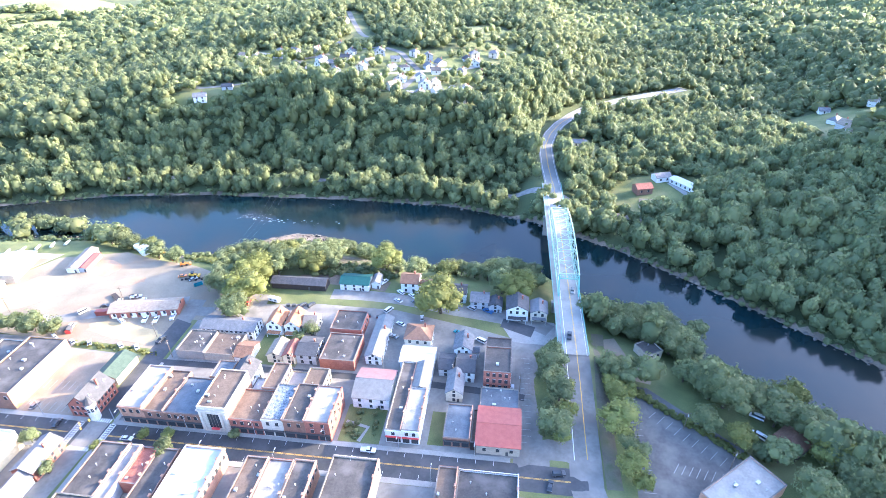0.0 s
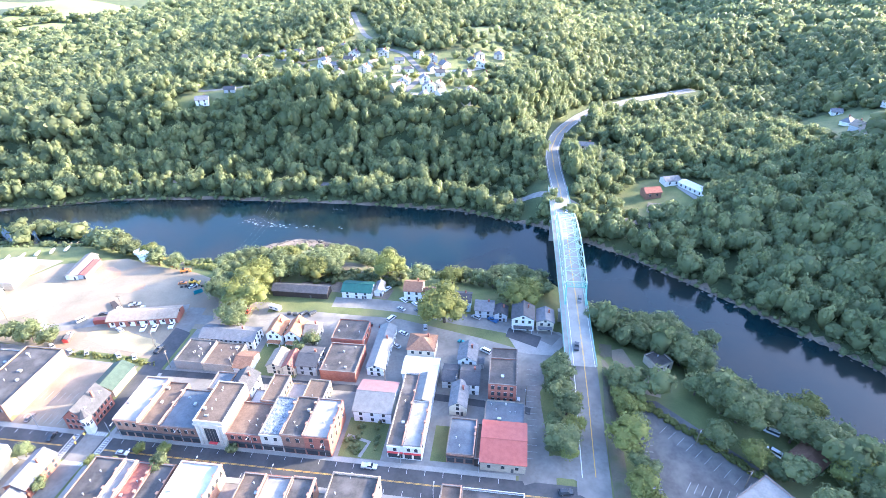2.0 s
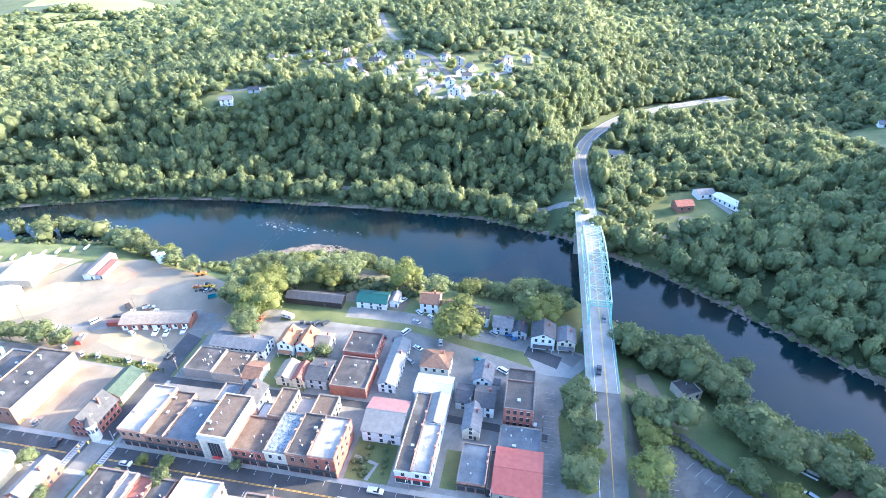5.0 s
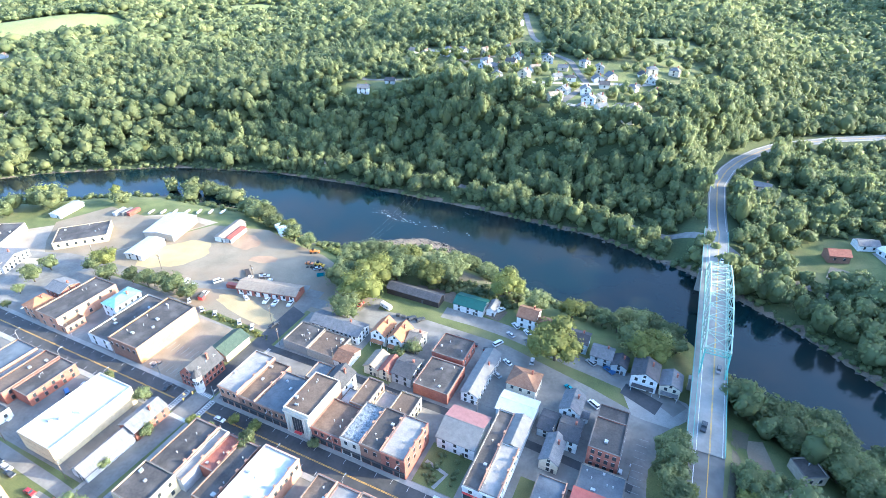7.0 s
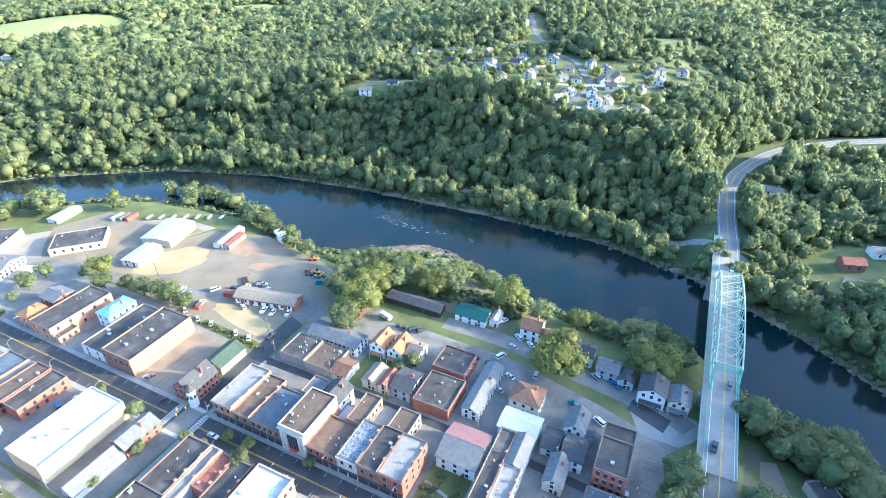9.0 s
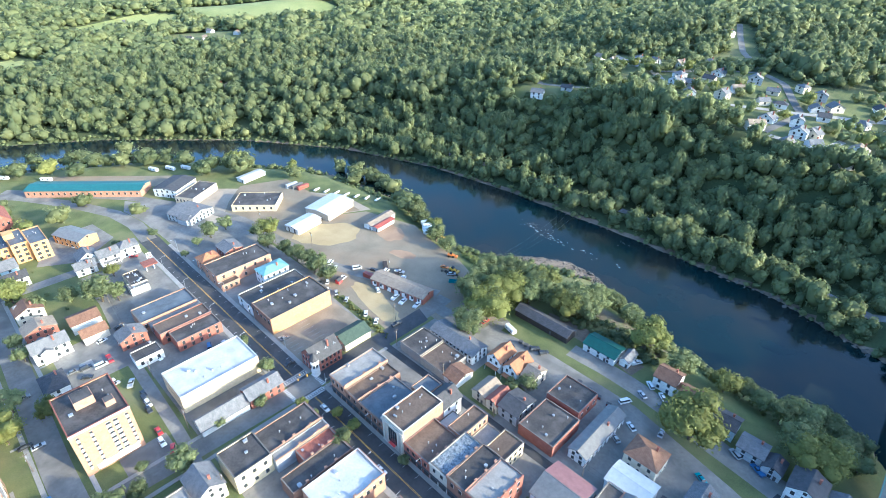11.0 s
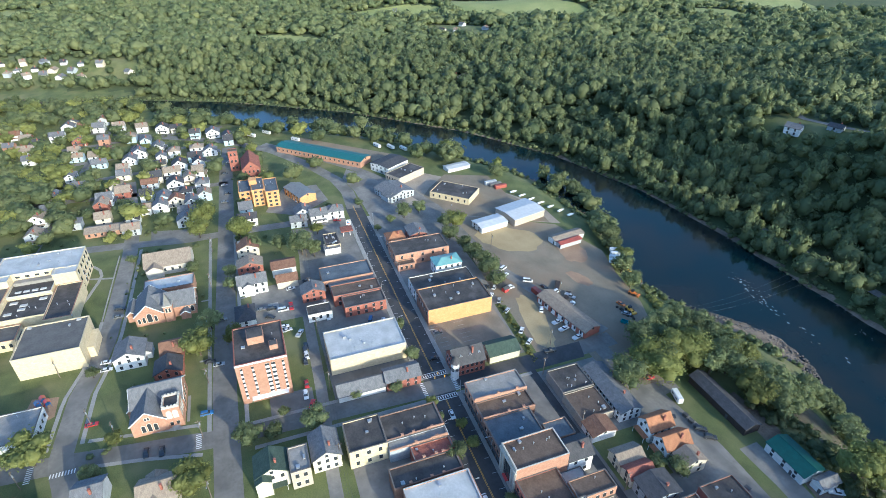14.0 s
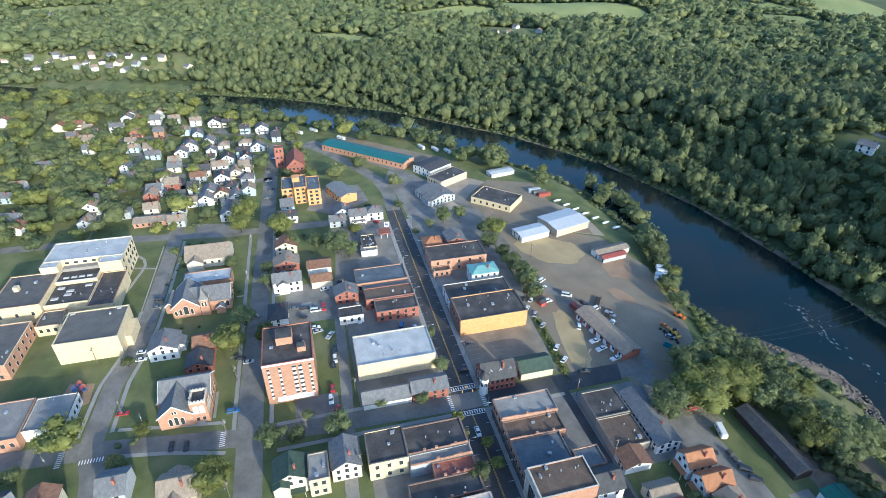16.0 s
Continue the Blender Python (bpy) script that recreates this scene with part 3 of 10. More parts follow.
spots = wood_spots(290, 640, -330, 400, 15.0, 14, lambda X, Y: along(X, Y, FAR_BANK)[0] > 8)
spots[:, 4] *= 0.75
tagged(new("eastern_wood", planted("eastern_wood", spots, FAR_KINDS, LEAF, 14)), "green woodland on the eastern hill", "woodland", kind="stuff")
spots = wood_spots(70, 290, -40, 225, 7.4, 12, lambda X, Y: (-along(X, Y, NEAR_BANK)[0] > 3) & (-along(X, Y, NEAR_BANK)[0] < 40) & (np.abs(along(X, Y, [(60, 200), (120, 120)])[0]) > 4)
                   & ~in_ellipses(X, Y, [(88, 172, 16, 11, -40), (80, 130, 34, 24, -38), (126, 129, 9, 9, 0), (118, 140, 9, 16, -30), (60, 190, 12, 40, 0), (95, 105, 22, 16, 0)]))
tagged(new("riverside_wood", planted("riverside_wood", spots, NEAR_KINDS, LEAF, 12)), "thick green riverside trees below the town", "woodland", kind="stuff")
spots = wood_spots(-720, -470, -180, 200, 10.0, 13, lambda X, Y: (-along(X, Y, NEAR_BANK)[0] > 2) & (-along(X, Y, NEAR_BANK)[0] < 16 + 26 * (X < -590)) & (np.random.default_rng(4).uniform(0, 1, X.shape) < 0.5))
spots[:, 3:] *= 0.72
tagged(new("bend_wood", planted("bend_wood", spots, MID_KINDS, LEAF, 13)), "trees along the river bend beside the houses", "woodland", kind="stuff")

# ---- streets and yards ----
def sheet(name, pts, z, mat, label, category, thick=0.0):
    """A flat patch of ground from corners along and across the main street."""
    bm = bmesh.new()
    pts = [uv(*p) for p in pts]
    if thick:
        prism(bm, [(p.x, p.y) for p in pts], z - thick, z)
        bmesh.ops.recalc_face_normals(bm, faces=bm.faces)
    else:
        f = bm.faces.new([bm.verts.new((p.x, p.y, z)) for p in pts])
        if f.normal.z < 0 or f.calc_area() and (f.normal_update() or f.normal.z < 0):
            f.normal_flip()
    return tagged(part(name, bm, mat), label, category, kind="structure")


def slab(name, u0, u1, v0, v1, z, mat, label, category, thick=0.0):
    return sheet(name, [(u0, v0), (u1, v0), (u1, v1), (u0, v1)], z, mat, label, category, thick)


def ribbon(name, line, width, mat, label, category, lift=0.06, drape=True):
    """A road along points (x, y) or (x, y, z)."""
    pts = [Vector((*p[:2], p[2] if len(p) > 2 else 0.0)) for p in line]
    n = max(2, int(sum((pts[k + 1] - pts[k]).length for k in range(len(pts) - 1)) / 5))
    pts = resampled(pts, n)
    bm = bmesh.new()
    rows = []
    for k, p in enumerate(pts):
        d = (pts[min(k + 1, n - 1)] - pts[max(k - 1, 0)])
        s = Vector((-d.y, d.x, 0)).normalized() * width / 2
        row = []
        for t in (-1, -0.33, 0.33, 1):
            q = p + s * t
            q.z = (level(q) if drape else p.z) + lift
            row.append(bm.verts.new(q))
        rows.append(row)
    for k in range(n - 1):
        for c in range(3):
            bm.faces.new((rows[k][c], rows[k][c + 1], rows[k + 1][c + 1], rows[k + 1][c]))
    bmesh.ops.recalc_face_normals(bm, faces=bm.faces)
    if sum(f.normal.z for f in bm.faces) < 0:
        bmesh.ops.reverse_faces(bm, faces=bm.faces)
    return tagged(part(name, bm, mat), label, category, kind="structure")


# ---- buildings ----
WINDOW_SHAPES = {}


def window(parent, x, y, z, face, w=1.0, h=1.6, trim=None):
    """A framed window on a wall; face is the side it looks to: 0 -v, 1 +u, 2 +v, 3 -u."""
    trim = trim or TRIM_WHITE
    far = (parent.matrix_basis.translation - Vector((0, 40, 0))).length > 165
    key = (round(w, 1), round(h, 1), trim.name, far)
    if key not in WINDOW_SHAPES:
        bm = bmesh.new()
        t = 0.15
        vs = box(bm, -w / 2 - t, -0.1, -h / 2 - t, w / 2 + t, 0.02, h / 2 + t)
        front = next(f for f in bm.faces if all(v.co.y < -0.05 for v in f.verts))
        ring = bmesh.ops.inset_region(bm, faces=[front], thickness=t, depth=-0.06)
        front.material_index = 1
        fr = bpy.data.meshes.new("window")
        bm.to_mesh(fr)
        bm.free()
        fr.materials.append(trim)
        fr.materials.append(GLASS)
        bm = bmesh.new()
        box(bm, -w / 2, -0.06, -h / 2, w / 2, -0.045, h / 2)
        pn = bpy.data.meshes.new("pane")
        bm.to_mesh(pn)
        bm.free()
        pn.materials.append(GLASS)
        WINDOW_SHAPES[key] = (fr, pn)
    fr, pn = WINDOW_SHAPES[key]
    w_ob = part("window", fr, None, parent, m=pose(x, y, z, 0, 0, 90 * face))
    if not far:
        part("pane", pn, None, w_ob)
    return w_ob


def rows_of_windows(parent, W, D, h, sides, floors, step, w=1.0, hh=1.6, first=None, trim=None, inset=1.2):
    """Even rows of windows on the named sides of a W by D block."""
    fh = h / floors
    for s in sides:
        run = W if s in (0, 2) else D
        n = max(1, int((run - inset) / step))
        for fl in range(floors):
            if first is not None and fl < first:
                continue
            for k in range(n):
                o = (k - (n - 1) / 2) * (run - inset) / n
                z = fh * (fl + 0.55)
                x, y = {0: (o, -D / 2), 1: (W / 2, o), 2: (-o, D / 2), 3: (-W / 2, -o)}[s]
                window(parent, x, y, z, s, w, min(hh, fh * 0.6), trim)


def place(u0, v0, u1, v1, turn=0.0):
    c = uv((u0 + u1) / 2, (v0 + v1) / 2)
    return pose(c.x, c.y, 0, 0, 0, -8.0 + turn), abs(u1 - u0), abs(v1 - v0)


def roof_units(parent, W, D, h, n, seed):
    rng = random.Random(seed)
    for _ in range(n):
        x, y = rng.uniform(-0.38, 0.38) * W, rng.uniform(-0.38, 0.38) * D
        bm = bmesh.new()
        if rng.random() < 0.4:
            a, b2, c = rng.uniform(0.3, 0.8), rng.uniform(0.3, 0.7), rng.uniform(0.35, 0.8)
            box(bm, -a, -b2, 0, a, b2, c)
            box(bm, -a - 0.06, -b2 - 0.06, c, a + 0.06, b2 + 0.06, c + 0.1)
            part("roof_unit", bm, STEEL, parent, "grey metal rooftop unit", pose(x, y, h + 0.01))
        else:
            tube(bm, (0, 0, 0), (0, 0, 0.9), 0.16, 0.16)
            tube(bm, (0, 0, 0.9), (0, 0, 1.1), 0.3, 0.12)
            part("vent_pipe", bm, STEEL, parent, "metal vent pipe", pose(x, y, h + 0.01))


def flat_block(name, label, u0, v0, u1, v1, h, wall, roof, sides=(0,), floors=2, step=2.6, shop=False, units=3, parapet=0.42, turn=0.0, cap=None, trim=None, category="building", fascia=None, ww=1.0, wh=1.6, group=""):
    """A flat-roofed building: walls with a coped parapet, a sunken roof, windows, a shop front."""
    m, W, D = place(u0, v0, u1, v1, turn)
    ob = thing(name, m, label, category, group)
    x, y, t = W / 2, D / 2, 0.3
    bm = bmesh.new()
    o, i = [(-x, -y), (x, -y), (x, y), (-x, y)], [(-x + t, -y + t), (x - t, -y + t), (x - t, y - t), (-x + t, y - t)]
    for k in range(4):
        a, b2, c, d = o[k], o[(k + 1) % 4], i[(k + 1) % 4], i[k]
        prism(bm, [a, b2, c, d], -0.3, h + parapet)
    bmesh.ops.recalc_face_normals(bm, faces=bm.faces)
    part("wall", bm, wall, ob)
    bm = bmesh.new()
    box(bm, -x + t, -y + t, h - 0.25, x - t, y - t, h)
    part("roof", bm, roof, ob)
    bm = bmesh.new()
    e = 0.06
    for k in range(4):
        a, b2, c, d = [(p[0] * (1 + e / x), p[1] * (1 + e / y)) for p in (o[k], o[(k + 1) % 4])] + [(p[0] * (1 - e / x), p[1] * (1 - e / y)) for p in (i[(k + 1) % 4], i[k])]
        prism(bm, [a, b2, c, d], h + parapet, h + parapet + 0.12)
    part("coping", bm, cap or TRIM_STONE, ob)
    front = 0 if 0 in sides else 2
    if shop:
        bm = bmesh.new()
        s = -1 if front == 0 else 1
        n = max(1, int(W / 3.2))
        for k in range(n):
            c = (k - (n - 1) / 2) * W / n
            w2 = W / n * 0.5 - 0.35
            yy = s * (y + 0.02)
            box(bm, c - w2, min(yy, yy + s * 0.05), 0.5, c + w2, max(yy, yy + s * 0.05), 2.9)
        part("shop_window", bm, GLASS, ob, "dark plate-glass shop front")
        bm = bmesh.new()
        box(bm, -x + 0.1, min(s * y, s * (y + 0.35)), 3.0, x - 0.1, max(s * y, s * (y + 0.35)), 3.7)
        part("fascia", bm, fascia or TRIM_DARK, ob, "shop fascia")
        bm = bmesh.new()
        box(bm, -x, min(s * y, s * (y + 0.45)), h + parapet - 0.65, x, max(s * y, s * (y + 0.45)), h + parapet - 0.1)
        for k in range(int(W / 1.2)):
            c = -x + 0.6 + k * 1.2
            box(bm, c - 0.12, min(s * y, s * (y + 0.35)), h + parapet - 1.05, c + 0.12, max(s * y, s * (y + 0.35)), h + parapet - 0.65)
        part("cornice", bm, trim or wall, ob)
    rows_of_windows(ob, W, D, h, sides, floors, step, ww, wh, first=1 if shop else None, trim=TRIM_WHITE)
    roof_units(ob, W, D, h, units, hash_of(label) + int(abs(u0) * 7))
    if shop and D > 12:
        side_wall = BRICK_ORANGE if hash_of(label) % 3 else wall
        bm = bmesh.new()
        steps = [(-y, -y + D * 0.3, 1.25), (-y + D * 0.3, -y + D * 0.62, 0.85), (-y + D * 0.62, y, 0.6)]
        if front == 2:
            steps = [(-b, -a, c) for a, b, c in steps]
        for a, b2, c in steps:
            box(bm, x - 0.37, a, h - 0.1, x + 0.02, b2, h + c)
        bmesh.ops.remove_doubles(bm, verts=bm.verts[:], dist=0.002)
        part("party_wall", bm, side_wall, ob, "stepped brick party wall above the roof")
        for k in range(2 + int(abs(u0)) % 2):
            bm = bmesh.new()
            box(bm, -0.32, -0.45, h - 0.2, 0.32, 0.45, h + parapet + 0.9)
            box(bm, -0.4, -0.53, h + parapet + 0.9, 0.4, 0.53, h + parapet + 1.05)
            part("chimney", bm, BRICK_ORANGE, ob, "short brick chimney on the party wall", pose(x - 0.33, D * (0.33 - 0.27 * k - 0.13 * ((hash_of(label) * (k + 3)) % 7) / 7), 0))
    return ob


def hash_of(text):
    return sum((k + 1) * ord(c) for k, c in enumerate(text))


def gable_roof(bm, W, D, h, rise, over=0.45, thick=0.22, along_x=True, mi=0):
    """Two sloping slabs that meet at a ridge."""
    L, S = (W / 2 + over, D / 2) if along_x else (D / 2 + over, W / 2)
    k = rise / S
    for s in (-1, 1):
        pts = [(-L, s * (S + over), h - k * over), (L, s * (S + over), h - k * over), (L, 0, h + rise), (-L, 0, h + rise)]
        up = [Vector(p) for p in pts]
        if not along_x:
            up = [Vector((-p.y, p.x, p.z)) for p in up]
        lo = [bm.verts.new(p) for p in up]
        hi = [bm.verts.new(p + Vector((0, 0, thick))) for p in up]
        bm.faces.new(lo[::-1]).material_index = mi
        bm.faces.new(hi).material_index = mi
        for a in range(4):
            bm.faces.new((lo[a], lo[(a + 1) % 4], hi[(a + 1) % 4], hi[a])).material_index = mi
    bmesh.ops.recalc_face_normals(bm, faces=bm.faces)


def gable_walls(bm, W, D, h, rise, along_x=True):
    x, y = W / 2, D / 2
    if along_x:
        ends = [[(s * x, -y, -0.3), (s * x, y, -0.3), (s * x, y, h), (s * x, 0, h + rise), (s * x, -y, h)] for s in (-1, 1)]
    else:
        ends = [[(-x, s * y, -0.3), (x, s * y, -0.3), (x, s * y, h), (0, s * y, h + rise), (-x, s * y, h)] for s in (-1, 1)]
    A, B = [[bm.verts.new(p) for p in e] for e in ends]
    bm.faces.new(A)
    bm.faces.new(B[::-1])
    for k in range(5):
        if k not in (2, 3):
            bm.faces.new((A[k], A[(k + 1) % 5], B[(k + 1) % 5], B[k]))
    bmesh.ops.recalc_face_normals(bm, faces=bm.faces)


def hip_roof(bm, W, D, h, rise, over=0.5):
    x, y = W / 2 + over, D / 2 + over
    r = max(0.0, x - y) if x > y else 0.0
    q = max(0.0, y - x) if y > x else 0.0
    e = [bm.verts.new(p) for p in ((-x, -y, h), (x, -y, h), (x, y, h), (-x, y, h))]
    if r > 0.05:
        t = [bm.verts.new((-r, 0, h + rise)), bm.verts.new((r, 0, h + rise))]
        for f in ((e[0], e[1], t[1], t[0]), (e[1], e[2], t[1]), (e[2], e[3], t[0], t[1]), (e[3], e[0], t[0])):
            bm.faces.new(f)
    elif q > 0.05:
        t = [bm.verts.new((0, -q, h + rise)), bm.verts.new((0, q, h + rise))]
        for f in ((e[0], e[1], t[0]), (e[1], e[2], t[1], t[0]), (e[2], e[3], t[1]), (e[3], e[0], t[0], t[1])):
            bm.faces.new(f)
    else:
        t = bm.verts.new((0, 0, h + rise))
        for k in range(4):
            bm.faces.new((e[k], e[(k + 1) % 4], t))
    bm.faces.new(e[::-1])
    bmesh.ops.recalc_face_normals(bm, faces=bm.faces)


def chimney(parent, x, y, z0, z1):
    bm = bmesh.new()
    box(bm, -0.35, -0.35, z0, 0.35, 0.35, z1)
    box(bm, -0.43, -0.43, z1, 0.43, 0.43, z1 + 0.15)
    part("chimney", bm, BRICK_RED, parent, "brick chimney", pose(x, y, 0))


def pitched(name, label, m, W, D, h, rise, wall, roof, ridge="x", sides=(0, 1, 3), floors=2, step=2.8, hip=False, porch=None, stack=True, category="house", trim=None, wing=None, group="", door=True, wins=True):
    """A house or hall under a gable or hip roof, with windows, a door, a porch, a chimney and a wing."""
    ob = thing(name, m, label, category, group)
    bm = bmesh.new()
    ax = ridge == "x"
    if hip:
        box(bm, -W / 2, -D / 2, -0.3, W / 2, D / 2, h)
    else:
        gable_walls(bm, W, D, h, rise, ax)
    part("wall", bm, wall, ob)
    bm = bmesh.new()
    if hip:
        hip_roof(bm, W, D, h, rise)
    else:
        gable_roof(bm, W, D, h - 0.02, rise, along_x=ax)
    part("roof", bm, roof, ob)
    if not hip and W < 16:
        bm = bmesh.new()
        L = W / 2 + 0.45 if ax else D / 2 + 0.45
        beam(bm, (-L, 0, h + rise + 0.2) if ax else (0, -L, h + rise + 0.2), (L, 0, h + rise + 0.2) if ax else (0, L, h + rise + 0.2), 0.3, 0.12)
        part("ridge_cap", bm, roof, ob)
    if category in ("garage", "building", "shed", "store"):
        sides, step = (0,), max(step, 4.0)
    if wins and (m.translation - Vector((0, 40, 0))).length < 560:
        rows_of_windows(ob, W, D, h, sides, floors, step, 0.9, 1.4, trim=trim)
        if not hip:
            if ax:
                window(ob, W / 2, 0, h + rise * 0.35, 1, 0.8, 1.0, trim)
            else:
                window(ob, 0, -D / 2, h + rise * 0.35, 0, 0.8, 1.0, trim)
    if door:
        bm = bmesh.new()
        box(bm, W * 0.18, -D / 2 - 0.06, 0, W * 0.18 + 1.0, -D / 2 + 0.02, 2.1)
        part("door", bm, TRIM_DARK, ob, "dark front door")
    if stack:
        chimney(ob, W * 0.22, D * 0.15, h - 0.5, h + rise + 0.9)
    if porch is not None:
        s = {0: (0, -1), 1: (1, 0), 2: (0, 1), 3: (-1, 0)}[porch]
        px, py = s[0] * (W / 2 + 1.1), s[1] * (D / 2 + 1.1)
        wx, wy = (1.1, D * 0.4) if s[0] else (W * 0.42, 1.1)
        bm = bmesh.new()
        box(bm, px - wx, py - wy, 2.55, px + wx, py + wy, 2.75)
        part("porch_roof", bm, roof, ob)
        for qx, qy in ((-1, -1), (1, -1), (1, 1), (-1, 1)):
            bm = bmesh.new()
            box(bm, px + qx * (wx - 0.15) - 0.08, py + qy * (wy - 0.15) - 0.08, 0, px + qx * (wx - 0.15) + 0.08, py + qy * (wy - 0.15) + 0.08, 2.55)
            part("post", bm, TRIM_WHITE, ob)
    if wing:
        wx, wy, ww, wd, wh = wing
        bm = bmesh.new()
        gable_walls(bm, ww, wd, wh, wd * 0.28, True)
        part("wing", bm, wall, ob, m=pose(wx, wy, 0))
        bm = bmesh.new()
        gable_roof(bm, ww, wd, wh - 0.02, wd * 0.28, 0.3)
        part("wing_roof", bm, roof, ob, m=pose(wx, wy, 0))
    return ob


def gable(name, label, u0, v0, u1, v1, h, rise, wall, roof, ridge="x", turn=0.0, **more):
    m, W, D = place(u0, v0, u1, v1, turn)
    return pitched(name, label, m, W, D, h, rise, wall, roof, ridge, **more)

# ---- north side of the main street ----
flat_block("corner_shop", "corner brick shop with a white coated roof", -146.6, 127.2, -136.4, 149.4, 9.0, BRICK_ORANGE, ROOF_GREY, shop=True, units=1, step=2.4, cap=ROOF_GREY)
flat_block("shop_building", "brick shop with a dark brown flat roof", -136.3, 127.2, -127.9, 148.8, 7.8, BRICK_DARK, ROOF_BROWN, shop=True, units=2, sides=(0,))
flat_block("shop_building", "long shop with patched blue-grey flat roof", -127.8, 127.2, -113.0, 145.8, 7.8, BRICK_DARK, ROOF_BLUE, shop=True, units=2, sides=(0,))
flat_block("bank_building", "tall bank with a pale stone front and orange brick sides", -112.9, 127.2, -101.4, 147.0, 12.6, BRICK_ORANGE, ROOF_BROWN, floors=3, units=7, step=2.8, cap=STONE, category='bank', sides=(), trim=STONE)
flat_block("shop_building", "brick shop with brown ribbed flat roof", -101.3, 127.2, -88.3, 142.4, 7.6, BRICK_RED, ROOF_BROWN, shop=True, units=3, sides=(0,))
flat_block("shop_building", "pale shop with patched blue and white roof", -88.2, 127.2, -79.9, 145.2, 9.0, STONE, SPECKLE, shop=True, units=1, sides=(0,))
flat_block("shop_building", "turreted brown brick shop with dark roof", -79.8, 127.2, -71.4, 145.6, 9.6, BRICK_DARK, ROOF_BLACK, shop=True, units=3, sides=(0,))
flat_block("shop_building", "three-storey red brick shop with grey roof", -71.3, 127.2, -61.8, 145.2, 10.0, BRICK_RED, ROOF_GREY, floors=3, shop=True, units=1, sides=(0, 1), step=3.4)
flat_block("back_building", "narrow rear building with orange brick side", -94.8, 142.8, -87.8, 157.2, 8.4, BRICK_ORANGE, ROOF_BROWN, units=1, sides=(1,))
flat_block("back_building", "low rear annexe with pale grey flat roof", -87.6, 145.8, -80.4, 157.2, 4.3, PAINT_CREAM, ROOF_GREY, units=0, sides=(1,), floors=1)
flat_block("back_building", "rear brick building with dark flat roof", -80.2, 145.8, -71.5, 158.4, 6.0, PAINT_CREAM, ROOF_BROWN, units=1, sides=(1,))
flat_block("back_building", "low white rear annexe", -101.2, 142.8, -95.0, 152.4, 3.6, SIDING_WHITE, ROOF_WHITE, units=0, sides=(), floors=1)
gable("back_house", "white rear house with dark shingled gable roof", -110.4, 147.6, -101.4, 157.2, 8.4, 3.1, SIDING_WHITE, SHINGLE_DARK, "y")
flat_block("back_building", "rear orange brick block with blue-grey roof", -118.8, 146.4, -111.0, 156.0, 8.4, BRICK_ORANGE, ROOF_BLUE, units=0, sides=(1,))
gable("hall_house", "white and grey hall with a faded pink and grey metal roof", -58.2, 144.6, -43.4, 160.8, 5.8, 2.6, SIDING_WHITE, METAL_GREY, "x", stack=False, category='building')
flat_block("long_building", "long building with a dark roof and red striped front", -41.5, 129.6, -35.5, 165.6, 6.6, SIDING_WHITE, ROOF_BLACK, units=2, sides=(0,), shop=True, fascia=SIGN_RED)
flat_block("long_building", "long building with a pale grey roof", -35.4, 129.6, -28.8, 151.2, 7.0, SIDING_WHITE, ROOF_GREY, units=2, sides=(0, 1), shop=True, fascia=SIGN_RED)
gable("long_building", "long annexe with a brown and grey pitched metal roof", -35.4, 151.4, -28.8, 165.6, 6.7, 1.4, SIDING_GREY, METAL_GREY, "y", stack=False, category='building')
flat_block("shop_building", "single-storey shop with a dark grey flat roof", -20.0, 130.2, -10.1, 146.4, 4.6, BRICK_DARK, ROOF_BLUE, shop=True, units=2, floors=1)
flat_block("annexe", "narrow boarded annexe beside the red-roofed store", -9.8, 129.6, -7.9, 145.2, 3.8, WOOD_DARK, ROOF_BROWN, units=0, sides=(), floors=1)
gable("store_building", "store with a broad faded red metal roof", -7.7, 128.4, 8.2, 146.4, 4.8, 1.3, PAINT_TAN, METAL_RED, "x", stack=False, category='store', floors=1)
flat_block("store_annexe", "low store annexe with a blue-grey flat roof", -7.6, 146.6, 7.6, 157.2, 4.1, PAINT_TAN, ROOF_BLUE, units=6, sides=(1,), floors=1)
flat_block("brick_house", "three-storey red brick house with dark flat roof", -7.0, 160.2, 4.1, 175.2, 9.8, BRICK_RED, ROOF_BLACK, floors=3, units=1, step=2.2, sides=(0, 1))
flat_block("brick_house", "rear brick block with dark flat roof", -7.0, 175.4, 4.1, 183.6, 7.8, BRICK_DARK, ROOF_BLACK, floors=2, units=0, step=2.2)
gable("white_house", "small white gabled house", -18.6, 163.2, -11.0, 174.0, 5.8, 1.9, SIDING_WHITE, SHINGLE_DARK, "x")
gable("grey_house", "narrow gabled house with a grey roof", -21.6, 151.8, -15.0, 163.8, 5.0, 2.4, SIDING_CREAM, SHINGLE_GREY, "y")
gable("white_house", "white house with grey roof beside the lawn", -21.0, 176.4, -13.2, 186.6, 6.0, 2.4, SIDING_WHITE, SHINGLE_GREY, "y", wing=(4.5, -1, 5, 4, 3))
gable("garage", "small grey shed roof garage", -26.4, 165.6, -20.4, 175.2, 4.2, 1.4, SIDING_GREY, SHINGLE_DARK, "x", stack=False, category='garage')
gable("brown_house", "cream house under a brown hipped roof", -43.8, 180.0, -31.9, 190.3, 6.7, 3.1, SIDING_CREAM, SHINGLE_BROWN, "x", hip=True)
gable("white_garage", "white metal building with low white roof", -43.2, 166.2, -28.8, 176.2, 6.0, 1.1, SIDING_WHITE, METAL_WHITE, "x", stack=False, category='building', wins=False)

